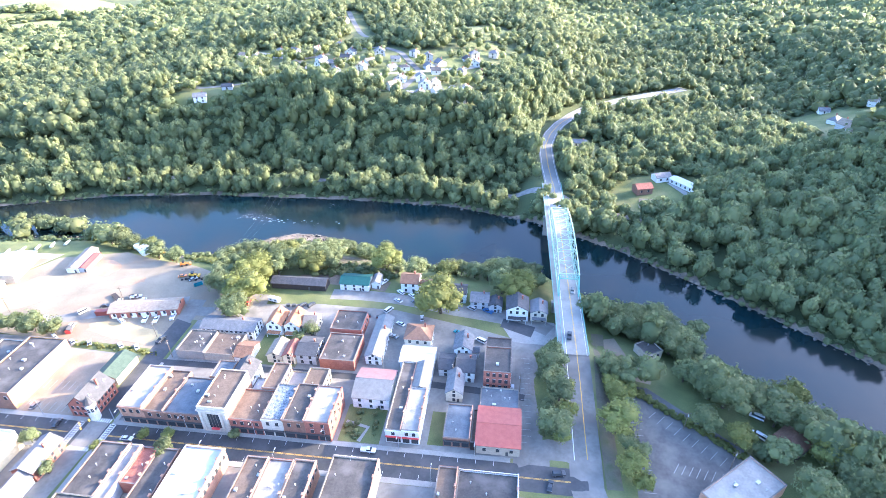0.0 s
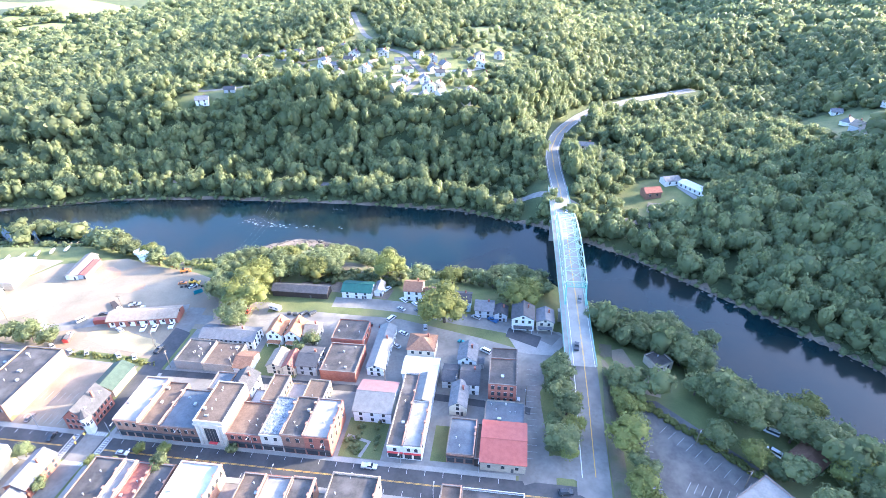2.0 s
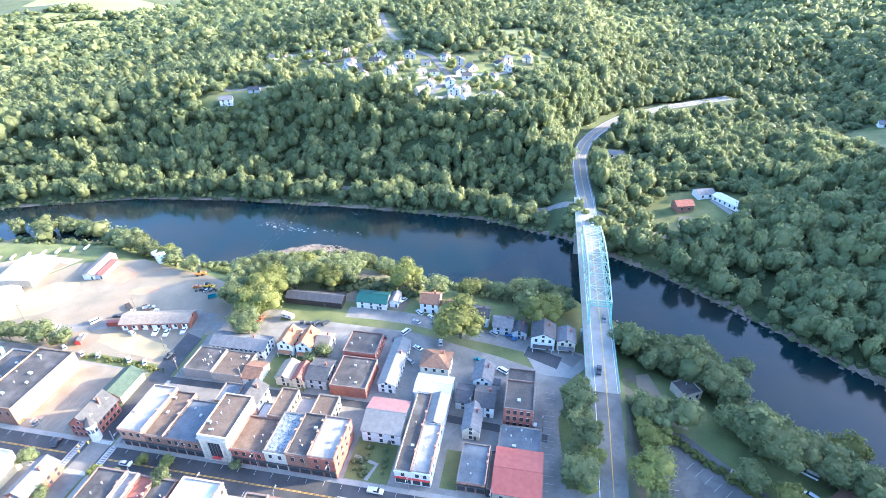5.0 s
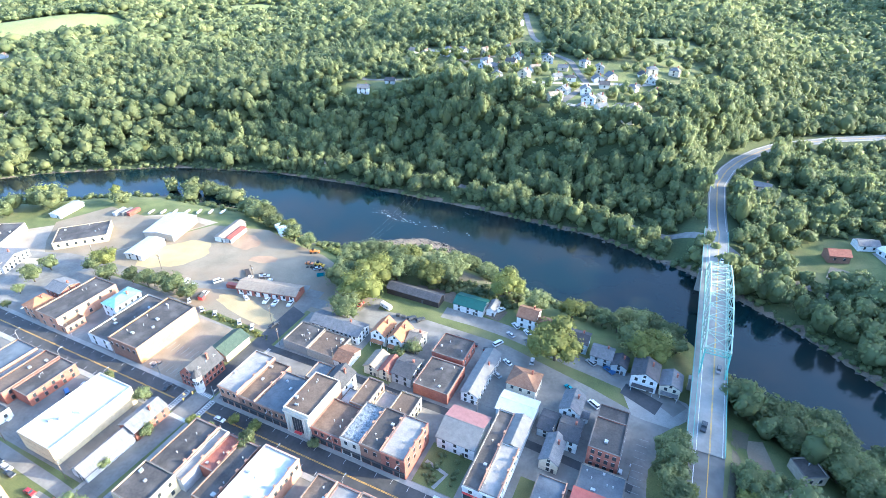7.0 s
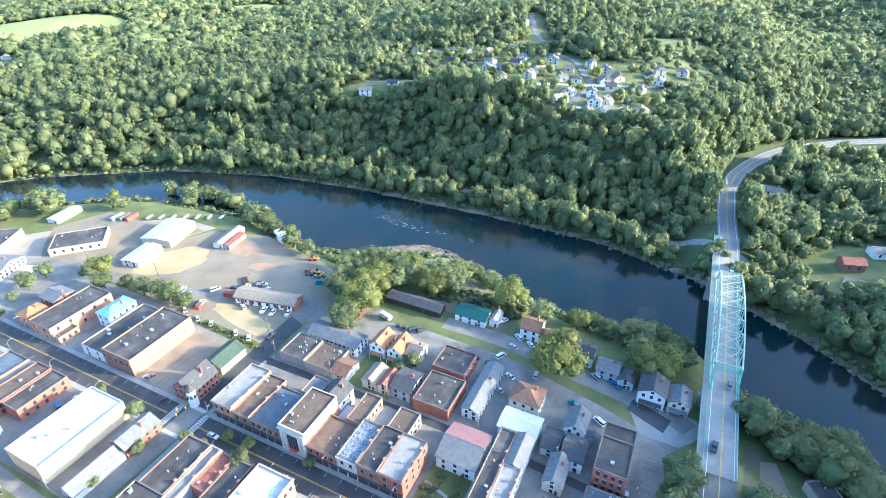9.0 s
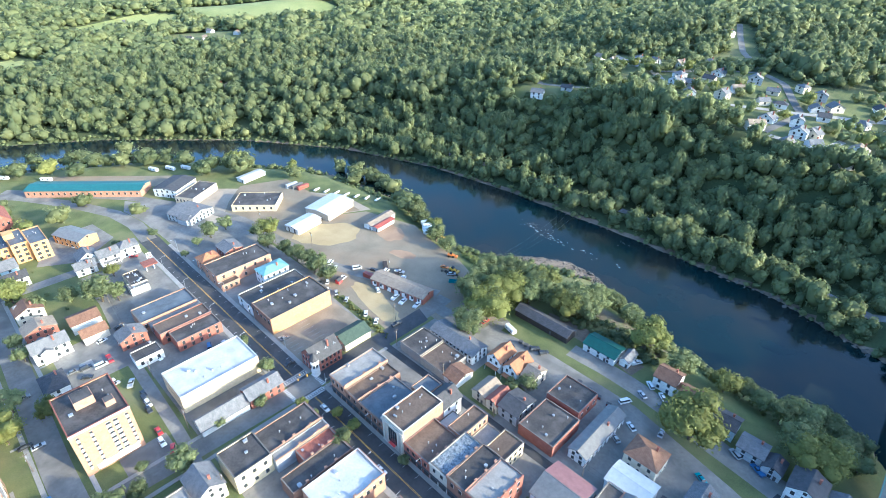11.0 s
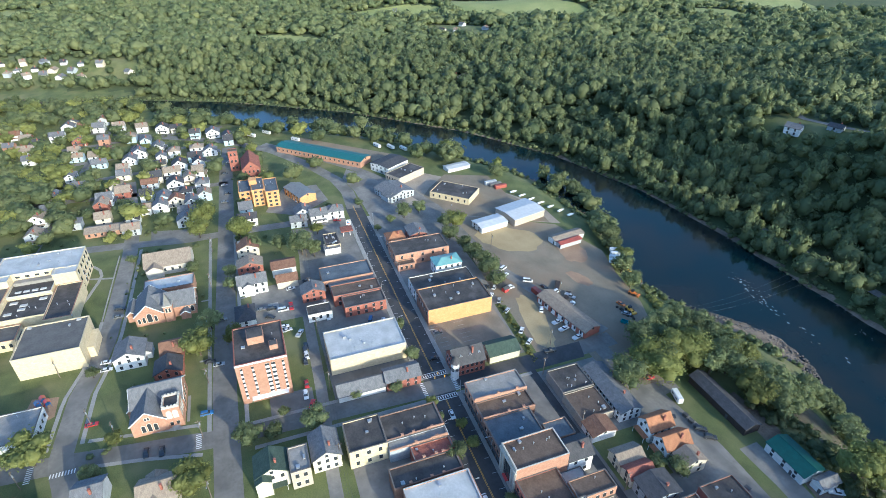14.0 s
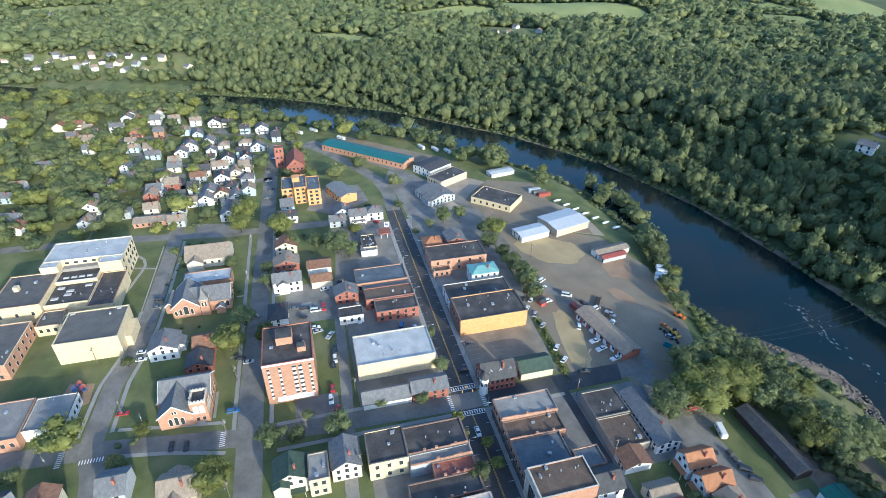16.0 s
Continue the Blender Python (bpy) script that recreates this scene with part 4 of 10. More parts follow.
# ---- behind the alley ----
flat_block("alley_building", "long low row with worn black and brown roofs", -145.2, 163.8, -132.2, 178.3, 4.3, CONCRETE, ROOF_BLACK, units=7, sides=(), floors=1)
flat_block("alley_building", "low workshop with a brown flat roof", -132.0, 163.8, -118.2, 178.3, 3.8, PAINT_TAN, ROOF_BROWN, units=5, sides=(), floors=1)
gable("alley_house", "low gabled workshop with a tan roof", -118.0, 163.9, -110.4, 174.0, 3.6, 1.8, SIDING_WHITE, SHINGLE_BROWN, "x", stack=False, category='building')
gable("row_house", "long whitewashed row house with grey shingles", -141.6, 179.2, -115.2, 188.8, 4.9, 2.0, SIDING_WHITE, SHINGLE_GREY, "x", floors=2, step=2.2)
gable("garage", "small gabled garage with a tan roof", -103.2, 165.6, -96.2, 175.8, 4.3, 1.9, SIDING_CREAM, SHINGLE_TAN, "y", stack=False, category='garage')
gable("small_house", "low house with a faded plum roof", -95.8, 165.6, -90.2, 175.2, 4.6, 1.7, SIDING_CREAM, SHINGLE_RED, "y", stack=False)
gable("dark_house", "house with a dark slate-blue roof", -89.8, 166.2, -80.9, 178.2, 5.4, 1.7, SIDING_GREY, SHINGLE_DARK, "x")
flat_block("brick_block", "two-storey brick block with black flat roof", -78.6, 164.4, -63.1, 181.8, 5.3, BRICK_RED, ROOF_BLACK, units=5, floors=1, sides=(), step=2.6)
flat_block("brick_block", "brick block with black roof and white end", -79.8, 184.0, -65.0, 198.0, 5.8, BRICK_RED, ROOF_BLACK, units=3, floors=1, sides=(1,), step=4)
gable("twin_house", "white gabled house with an orange-brown roof", -110.8, 183.6, -103.4, 193.9, 6.2, 3.1, SIDING_WHITE, SHINGLE_ORANGE, "y", porch=0, group='orange-roofed houses by the lane')
gable("twin_house", "white gabled house with an orange-brown roof and porch", -101.8, 183.6, -94.6, 194.4, 6.2, 3.1, SIDING_WHITE, SHINGLE_ORANGE, "y", porch=0, group='orange-roofed houses by the lane')
gable("small_house", "small house with a tan gable roof", -93.6, 185.4, -87.6, 195.0, 5.4, 2.4, SIDING_CREAM, SHINGLE_TAN, "x")
gable("long_house", "long narrow house with a worn grey metal roof", -59.4, 169.2, -52.3, 196.8, 4.7, 1.6, SIDING_WHITE, METAL_GREY, "y", category='house')
gable("boat_shed", "long dark timber shed beside the grass", -123.6, 219.8, -94.0, 227.0, 3.6, 1.7, WOOD_DARK, SHINGLE_DARK, "x", stack=False, category='shed', wins=False)
gable("green_garage", "garage with a dark green metal roof and white doors", -86.6, 222.0, -71.2, 231.6, 4.1, 1.8, SIDING_WHITE, METAL_GREEN, "x", stack=False, category='garage')
gable("small_shed", "small white gabled shed", -70.2, 225.0, -66.0, 232.8, 3.6, 1.4, SIDING_WHITE, SHINGLE_GREY, "y", stack=False, category='shed', wins=False)
gable("river_house", "white gabled house with a brown roof by the river", -54.0, 223.2, -44.9, 232.8, 6.0, 2.4, SIDING_WHITE, SHINGLE_BROWN, "x", wing=(6, 0, 6, 5, 3.5))
gable("river_house", "low brown-roofed house by the river", -42.6, 222.6, -32.4, 229.8, 4.6, 1.8, SIDING_CREAM, SHINGLE_BROWN, "x")
gable("river_house", "blue house with a dark roof by the river", -29.4, 217.2, -19.4, 225.6, 5.8, 1.9, SIDING_BLUE, SHINGLE_DARK, "x")
gable("river_house", "grey cottage with a slate-blue roof by the river", -16.8, 213.0, -7.9, 221.2, 4.6, 1.9, SIDING_GREY, SHINGLE_GREY, "x")
gable("river_house", "small cottage with a dark gable roof", -7.6, 211.2, -1.2, 218.2, 4.1, 1.7, SIDING_GREY, SHINGLE_DARK, "y")
gable("river_house", "two-storey white house with a dark gable roof and porches", 1.2, 205.9, 11.5, 216.5, 6.7, 2.6, SIDING_WHITE, SHINGLE_DARK, "y", porch=0)
gable("river_house", "pale house with a grey gable roof near the bridge", 12.7, 206.4, 20.6, 215.8, 5.3, 1.9, SIDING_CREAM, SHINGLE_GREY, "y", porch=0)

# ---- west of the crossing, north side ----
gable("turret_house", "brick house with a steep dark gabled roof and white dormers", -169.2, 127.8, -159.1, 141.6, 6.4, 4.8, BRICK_RED, SHINGLE_DARK, "y", floors=2, step=2)
gable("green_hall", "low hall with a dark green gable roof and white end", -171.1, 145.2, -161.5, 159.6, 4.1, 2.4, SIDING_CREAM, SHINGLE_GREEN, "y", stack=False, category='building', floors=1)
flat_block("yellow_hall", "large hall with yellow side wall and black roof", -213.0, 128.4, -195.0, 161.0, 8.6, PAINT_YELLOW, ROOF_BLACK, units=9, step=2.6, category='hall', sides=())
flat_block("hall_annexe", "annexe of the hall with black roof and skylights", -228.5, 128.4, -213.4, 161.3, 5.5, SIDING_WHITE, ROOF_BLACK, units=5, sides=(0,), step=5)
gable("aqua_house", "white building with an aqua metal hipped roof", -241.2, 145.2, -231.8, 159.8, 7.2, 1.9, SIDING_WHITE, METAL_AQUA, "y", hip=True)
flat_block("long_hall", "long brick hall with a black roof", -264.0, 127.2, -248.4, 158.6, 7.4, BRICK_ORANGE, ROOF_BLACK, units=3, step=5.5, sides=(0, 1))
flat_block("front_wing", "low brick wing at the street", -248.2, 127.2, -243.6, 136.8, 3.8, BRICK_ORANGE, ROOF_BROWN, units=0, sides=(0, 1), floors=1)
gable("brick_home", "orange brick house with a hipped roof", -277.2, 128.4, -268.2, 138.6, 6.0, 2.9, BRICK_ORANGE, SHINGLE_ORANGE, "x", hip=True)
gable("brick_home", "red brick house with a grey roof", -279.6, 141.6, -268.2, 152.4, 6.7, 1.7, BRICK_RED, SHINGLE_GREY, "x")

# ---- south side of the main street ----
flat_block("arena_building", "big cream block building with a white coated roof", -196.2, 79.2, -177.6, 112.2, 8.4, PAINT_CREAM, ROOF_WHITE, sides=(), units=6, step=9, cap=ROOF_WHITE, category='hall')
gable("clinic_building", "low grey-roofed building with dormers", -168.6, 79.2, -161.3, 98.4, 3.4, 2.9, SIDING_WHITE, SHINGLE_GREY, "y", stack=False, category='building')
gable("red_house", "brick-red two-storey gabled house at the street", -169.2, 98.8, -160.8, 113.4, 5.0, 2.4, BRICK_RED, SHINGLE_GREY, "y")
flat_block("yellow_block", "two-storey cream block with a black roof", -143.5, 77.4, -129.8, 91.0, 8.4, PAINT_CREAM, ROOF_BLACK, units=3, sides=(1,), step=3.6)
flat_block("shop_building", "shop with a wide black roof", -143.9, 91.2, -132.1, 113.0, 6.2, BRICK_DARK, ROOF_BLACK, units=3, sides=(1, 2), shop=True)
flat_block("shop_building", "shop with a pale grey metal roof", -132.0, 91.2, -127.7, 113.0, 6.0, SIDING_GREY, ROOF_GREY, units=0, sides=(2,), shop=True)
flat_block("shop_building", "shop with a rust-red roof", -127.4, 98.4, -121.2, 113.0, 5.5, BRICK_RED, SHINGLE_RED, units=3, sides=(2,), shop=True)
flat_block("shop_building", "shop with a black flat roof", -121.0, 88.8, -112.8, 113.0, 5.8, BRICK_DARK, ROOF_BLACK, units=3, sides=(2,), shop=True)
flat_block("shop_building", "large shop with white and aqua roof", -111.1, 91.2, -96.2, 114.0, 7.4, BRICK_ORANGE, ROOF_WHITE, units=4, sides=(1, 2), shop=True, cap=ROOF_WHITE)
flat_block("shop_building", "brick shop with dark roof", -86.9, 86.4, -78.8, 112.3, 7.4, BRICK_DARK, ROOF_BROWN, units=4, sides=(2,), shop=True)
flat_block("shop_building", "shop with blue-grey patched roof", -78.6, 86.4, -69.6, 112.3, 7.2, BRICK_RED, ROOF_GREY, units=4, sides=(2,), shop=True)
flat_block("shop_building", "brick shop with black roof and orange side", -69.4, 86.4, -61.7, 112.6, 7.7, BRICK_ORANGE, ROOF_BLACK, units=2, sides=(1, 2), shop=True)
flat_block("shop_building", "broad shop with a dark grey roof", -56.4, 84.0, -40.1, 115.2, 8.4, PAINT_TAN, ROOF_BLACK, units=2, sides=(1, 2), shop=True)
flat_block("shop_building", "shop with a dark brown flat roof", -19.4, 88.8, -12.7, 115.8, 7.4, BRICK_DARK, ROOF_BROWN, units=1, sides=(2,), shop=True)
flat_block("shop_building", "corner shop with a black flat roof and white end", -12.5, 88.8, 7.8, 115.8, 6.7, SIDING_WHITE, ROOF_BLACK, units=3, sides=(1, 2), shop=True)
flat_block("shop_building", "shop with a deep blue roof and orange parapet", -253.2, 85.8, -239.5, 112.2, 5.5, BRICK_ORANGE, ROOF_BLUE, units=1, sides=(1,), shop=False, floors=1)
gable("shop_building", "shop with a long grey metal shed roof", -239.3, 88.8, -234.2, 112.3, 4.6, 0.7, SIDING_GREY, METAL_GREY, "y", stack=False, category='building', wins=False)
flat_block("shop_building", "brick shop with dark brown roof", -233.8, 88.8, -224.4, 112.8, 6.0, BRICK_RED, ROOF_BROWN, units=3, sides=(1,), step=4)
flat_block("shop_building", "red brick shop row with dark roof", -223.9, 92.4, -214.2, 112.8, 5.5, BRICK_RED, ROOF_BLACK, units=3, sides=(1,), step=3.2)
gable("red_cottage", "small red brick house with grey gable", -240.6, 74.4, -232.6, 85.8, 5.3, 2.4, BRICK_RED, SHINGLE_GREY, "x")
flat_block("white_shed", "small white flat-roofed building", -223.7, 75.0, -216.0, 86.4, 4.3, SIDING_WHITE, ROOF_BLACK, units=0, sides=(1,), floors=1)
flat_block("lot_office", "small white office at the car lot", -280.1, 92.4, -273.6, 101.4, 3.6, SIDING_WHITE, ROOF_GREY, units=1, floors=1)

# ---- streets to the south-west ----
gable("green_house", "cream victorian house with a dark green roof", -140.6, 46.0, -131.4, 56.9, 7.4, 3.1, SIDING_CREAM, SHINGLE_GREEN, "x", porch=1, wing=(3, -3, 8, 5, 7))
flat_block("plain_block", "tan two-storey block with a pale flat roof", -139.2, 57.4, -128.6, 64.1, 8.4, PAINT_TAN, ROOF_GREY, units=2, sides=(0, 1))
gable("tan_house", "tan house with a grey gable roof", -144.0, 65.0, -132.4, 74.9, 6.5, 3.1, SIDING_CREAM, SHINGLE_GREY, "x")
gable("brown_home", "house with many brown gables", -145.2, 9.8, -134.6, 21.6, 6.0, 3.4, PAINT_TAN, SHINGLE_TAN, "y", porch=1, wing=(0, -1, 13, 6.5, 5.6))
gable("grey_home", "house with a blue-grey roof", -151.2, -9.6, -140.6, -1.0, 6.2, 2.9, SIDING_GREY, SHINGLE_GREY, "y")
gable("grey_home", "house with a brown roof", -148.8, -31.2, -139.2, -21.6, 6.0, 2.9, SIDING_CREAM, SHINGLE_BROWN, "x")
gable("grey_home", "small house with dark roof", -151.2, -45.6, -142.8, -37.2, 5.5, 2.6, SIDING_GREY, SHINGLE_DARK, "y")
gable("blue_white_house", "white house with a pale blue side and grey roof", -222.0, -7.2, -210.7, 4.8, 6.0, 2.9, SIDING_WHITE, SHINGLE_GREY, "x", wing=(-2, 5, 6, 6, 3.4))
gable("brick_cottage", "brick cottage with brown gables", -218.4, 11.4, -208.2, 19.8, 5.5, 3.1, BRICK_RED, SHINGLE_BROWN, "y")
gable("brick_cottage", "brick cottage with a dark hipped roof", -205.8, 9.6, -196.6, 20.2, 5.3, 2.6, BRICK_RED, SHINGLE_DARK, "x")
gable("dark_gable", "house with a black gable roof beside the tower", -205.2, 44.4, -198.0, 53.4, 5.3, 2.9, SIDING_WHITE, SHINGLE_DARK, "y")
gable("tan_hall", "tan stone hall with a broad tan roof", -298.8, -1.8, -283.8, 21.4, 5.5, 4.8, STONE, SHINGLE_TAN, "y", category='church', stack=False, sides=(1,), floors=1, step=3.4, wing=(6, -6.5, 9, 8, 5))
gable("white_house", "white two-storey house with a cross gable", -257.4, 44.6, -249.0, 58.8, 6.7, 3.1, SIDING_WHITE, SHINGLE_GREY, "y", wing=(0, -2, 11, 5, 6))
gable("town_house", "brick house with porch", -274.8, 45.0, -266.4, 58.0, 6.0, 2.6, BRICK_RED, SHINGLE_TAN, "x")
gable("town_house", "white house with brown roof", -295.2, 45.4, -285.6, 57.1, 6.0, 2.6, SIDING_CREAM, SHINGLE_BROWN, "x")
gable("white_shed", "long white building with a brown roof", -270.0, 62.2, -260.4, 74.6, 5.3, 1.9, SIDING_WHITE, SHINGLE_BROWN, "y", stack=False, category='building')
gable("white_shed", "cream shed with a brown roof", -256.2, 63.6, -249.0, 74.2, 4.3, 2.2, SIDING_CREAM, SHINGLE_BROWN, "y", stack=False, category='building')
def skylights(parent, spots, z, w=1.5, d=2.6):
    """Low framed roof lights on a flat roof."""
    for x, y in spots:
        bm = bmesh.new()
        box(bm, -w / 2, -d / 2, 0, w / 2, d / 2, 0.3)
        top = box(bm, -w / 2 + 0.1, -d / 2 + 0.1, 0.3, w / 2 - 0.1, d / 2 - 0.1, 0.42)
        part("skylight", bm, ROOF_WHITE, parent, "pale framed skylight", pose(x, y, z + 0.005))


wing = flat_block("school_main_block", "long three-storey cream school block with a pale grey roof", -305.0, -68.2, -286.2, -30.5, 13.2, PAINT_CREAM, ROOF_WHITE, units=10, sides=(2,), floors=3, step=4.4, category="school", cap=ROOF_WHITE, ww=1.8, wh=2.0)
for k in range(4):
    window(wing, 9.4, -8.5 + 4.2 * k, 11.6, 1, 1.6, 0.9)
wing = flat_block("school_east_wing", "cream three-storey school wing with a grid of windows", -286.1, -41.2, -279.3, -30.5, 13.2, PAINT_CREAM, ROOF_WHITE, units=2, sides=(2,), floors=3, step=3.0, category="school", cap=ROOF_WHITE, ww=1.6, wh=2.0)
flat_block("school_west_wing", "short cream school wing with a pale roof", -286.1, -68.2, -280.2, -60.3, 13.2, PAINT_CREAM, ROOF_WHITE, units=1, sides=(), floors=3, category="school", cap=ROOF_WHITE)
wing = flat_block("school_middle", "low school range with skylights on a black roof", -286.1, -60.2, -272.4, -41.3, 8.6, PAINT_CREAM, ROOF_BLACK, units=1, sides=(), floors=2, category="school", cap=ROOF_WHITE)
skylights(wing, [(3.2, -5.4 + 3.6 * k) for k in range(4)], 8.6)
bm = bmesh.new()
box(bm, -6.4, -8.6, 8.6, -3.2, 8.6, 10.3)
part("clerestory", bm, ROOF_GREY, wing, "grey raised clerestory strip")
wing = flat_block("school_centre", "cream school centre with skylights on a black roof", -272.3, -60.2, -254.6, -40.6, 7.2, PAINT_CREAM, ROOF_BLACK, units=3, sides=(), floors=2, category="school", cap=PAINT_CREAM)
skylights(wing, [(-5.4, -6.2), (-2.2, -1.4), (1.0, -1.6), (-5.6, 6.0), (3.6, -6.6)], 7.2, 1.8, 3.2)
flat_block("school_corridor", "cream school range with a black roof and tan edge", -279.2, -40.5, -249.6, -29.0, 7.2, PAINT_CREAM, ROOF_BLACK, units=3, sides=(), floors=2, category="school", cap=BRICK_ORANGE)
wing = flat_block("school_side_block", "cream school block with a dark grey roof", -281.0, -82.0, -253.0, -60.4, 9.8, PAINT_CREAM, material("dark_grey_roofing", (0.085, 0.078, 0.070), (0.13, 0.12, 0.108), 0.2, 0.85, stain=(0.17, 0.155, 0.14)), units=2, sides=(1,), floors=1, step=6, category="school", cap=BRICK_ORANGE)
bm = bmesh.new()
box(bm, -2.2, -4.6, 9.8, 0.2, -2.4, 12.2)
part("stair_head", bm, PAINT_CREAM, wing, "cream brick stair head on the roof")
wing = flat_block("school_gym", "plain cream gymnasium with a dark grey roof", -241.0, -44.2, -218.4, -19.0, 10.8, PAINT_CREAM, MATS["dark_grey_roofing"], units=1, sides=(), category="school", cap=PAINT_CREAM)
skylights(wing, [(-10.2, -10.6), (-10.2, 8.6)], 10.8, 1.4, 1.8)
bm = bmesh.new()
box(bm, -8.0, 12.6, -0.2, 5.0, 15.2, 5.6)
part("side_store", bm, PAINT_CREAM, wing, "low cream lean-to along the wall")
flat_block("school_link", "stepped low cream link block", -252.9, -60.2, -241.2, -50.2, 5.2, PAINT_CREAM, MATS["dark_grey_roofing"], units=2, sides=(1,), floors=1, category="school", cap=BRICK_ORANGE)
flat_block("school_link", "low cream link beside the gymnasium", -249.4, -50.0, -241.2, -24.0, 4.4, PAINT_CREAM, ROOF_BLACK, units=4, sides=(), floors=1, category="school", cap=PAINT_CREAM)
flat_block("school_low_wing", "low tan brick school wing with parapets and a grey roof", -243.6, -76.0, -214.0, -61.2, 7.4, BRICK_ORANGE, MATS["dark_grey_roofing"], units=4, sides=(1, 2), floors=2, step=4.4, category="school", cap=PAINT_CREAM)
flat_block("corner_building", "tan brick building with a grey roof", -193.2, -62.4, -173.5, -43.4, 6.0, BRICK_ORANGE, ROOF_GREY, units=3, sides=(1,), floors=1)
flat_block("corner_building", "white building with a grey roof", -193.2, -43.2, -176.8, -28.8, 5.3, SIDING_WHITE, ROOF_GREY, units=2, sides=(2,), floors=1)
flat_block("flat_church_hall", "church hall with a pale blue-white roof", -270.2, 0.0, -259.7, 23.4, 6.0, BRICK_ORANGE, ROOF_WHITE, units=4, sides=(1,), floors=1)
flat_block("river_store", "long low building with a pale roof and rust edge", 68.4, 114.0, 94.8, 127.2, 5.0, BRICK_ORANGE, ROOF_GREY, units=4, sides=(), floors=1, turn=38)
flat_block("pump_house", "small pale concrete pump house with skylights", 60.0, 184.8, 68.4, 193.2, 3.8, PAINT_TAN, ROOF_BLACK, units=2, sides=(0,), floors=1, turn=30)
gable("pavilion", "open park pavilion with a brown roof", 100.8, 140.4, 114.0, 150.0, 3.4, 1.7, WOOD_DARK, SHINGLE_BROWN, "x", stack=False, category='pavilion', wins=False, turn=40)

# ---- far end of the main street ----
gable("yellow_store", "long yellow building with a grey metal roof", -366.0, 82.8, -343.8, 94.8, 5.5, 1.7, PAINT_YELLOW, METAL_GREY, "x", stack=False, category='building', turn=22)
gable("red_church", "red brick church with a steep red roof", -420.0, 53.4, -396.0, 66.0, 8.4, 6.0, BRICK_RED, SHINGLE_RED, "x", stack=False, category='church')
flat_block("church_tower", "square red brick church tower", -422.4, 45.0, -416.4, 51.6, 15.6, BRICK_RED, ROOF_BROWN, units=0, sides=(0, 1), floors=3, category='tower')
gable("white_garage", "white repair shop with a dark roof", -392.4, 148.8, -374.4, 171.6, 5.8, 1.2, SIDING_WHITE, SHINGLE_DARK, "y", stack=False, category='building', turn=32)
flat_block("dark_store", "low building with a dark flat roof", -370.8, 153.6, -356.4, 180.0, 5.0, PAINT_TAN, ROOF_BLACK, units=3, turn=30, floors=1)
flat_block("tan_store", "yellow-tan store with a broad dark roof", -336.5, 180.5, -307.5, 200.5, 4.3, PAINT_CREAM, ROOF_BLACK, units=5, turn=46, floors=1, step=4)
gable("warehouse", "tan-walled warehouse with a low white metal roof", -290.0, 207.5, -270.6, 232.5, 4.8, 1.1, PAINT_TAN, METAL_WHITE, "y", stack=False, category='warehouse', turn=14, wins=False)
gable("white_store", "white building with a white metal roof", -279.6, 186.0, -268.2, 205.2, 3.6, 0.8, SIDING_WHITE, METAL_WHITE, "y", stack=False, category='building', turn=10)
gable("grey_house", "low grey house with several gables", -348.0, 141.6, -327.6, 160.8, 4.3, 2.6, SIDING_GREY, SHINGLE_GREY, "x", turn=20, wing=(4, -7, 8, 8, 3.6))
gable("red_shed", "open red-roofed shed in the gravel yard", -247.2, 222.0, -240.6, 243.6, 3.1, 1.0, SIDING_WHITE, SHINGLE_TAN, "y", stack=False, category='shed', wins=False, turn=8)
gable("red_shed", "low shed with a rust-red roof", -240.2, 223.2, -235.8, 238.8, 2.9, 0.7, SIDING_GREY, METAL_RED, "y", stack=False, category='shed', wins=False, turn=8)
gable("carport", "long white open carport", -369.6, 199.2, -361.2, 218.4, 2.6, 0.5, SIDING_WHITE, METAL_WHITE, "y", stack=False, category='carport', wins=False, turn=10)

# ---- paving ----
slab("pavement", -150, 12, 127.5, 214, 0.03, OLD_ASPHALT, "worn grey paved yards between the shops and the lane", "yard")
sheet("gravel_lot", [(-300, 168), (-262, 240), (-292, 240), (-335, 212), (-372, 176), (-378, 160), (-352, 150), (-318, 150)], 0.028, material("tan_gravel", (0.24, 0.20, 0.15), (0.36, 0.31, 0.24), 0.1, 0.95, fine=15), "tan gravel lot round the low stores", "gravel lot")
sheet("pavement", [(-318, 127.5), (-318, 172), (-352, 158), (-392, 128), (-376, 122), (-352, 126)], 0.026, OLD_ASPHALT, "worn asphalt lot inside the road curve", "yard")
slab("pavement", -318, -163, 127.5, 170, 0.03, OLD_ASPHALT, "worn paved lots west of the crossing", "yard")
slab("pavement", -198, -163.5, 127.6, 163, 0.036, material("tan_paving", (0.20, 0.165, 0.115), (0.30, 0.25, 0.18), 0.15, 0.92, stain=(0.15, 0.13, 0.10), stain_scale=0.08, stain_amount=0.6, fine=14.0), "tan dusty paved lot round the turreted house", "car park")
slab("pavement", -150, 12, 78, 112.5, 0.03, OLD_ASPHALT, "worn paved yards behind the shops", "yard")
slab("pavement", -310, -164, 78, 112.5, 0.03, OLD_ASPHALT, "worn paved lots behind the southern shops", "yard")
sheet("gravel_yard", [(-300, 172), (-262, 236), (-225, 246), (-203, 240), (-176, 236), (-150, 226), (-128, 210), (-128, 192), (-150, 190), (-159, 190), (-159, 166), (-246, 171)], 0.035, GRAVEL, "wide pale gravel works yard", "gravel yard")


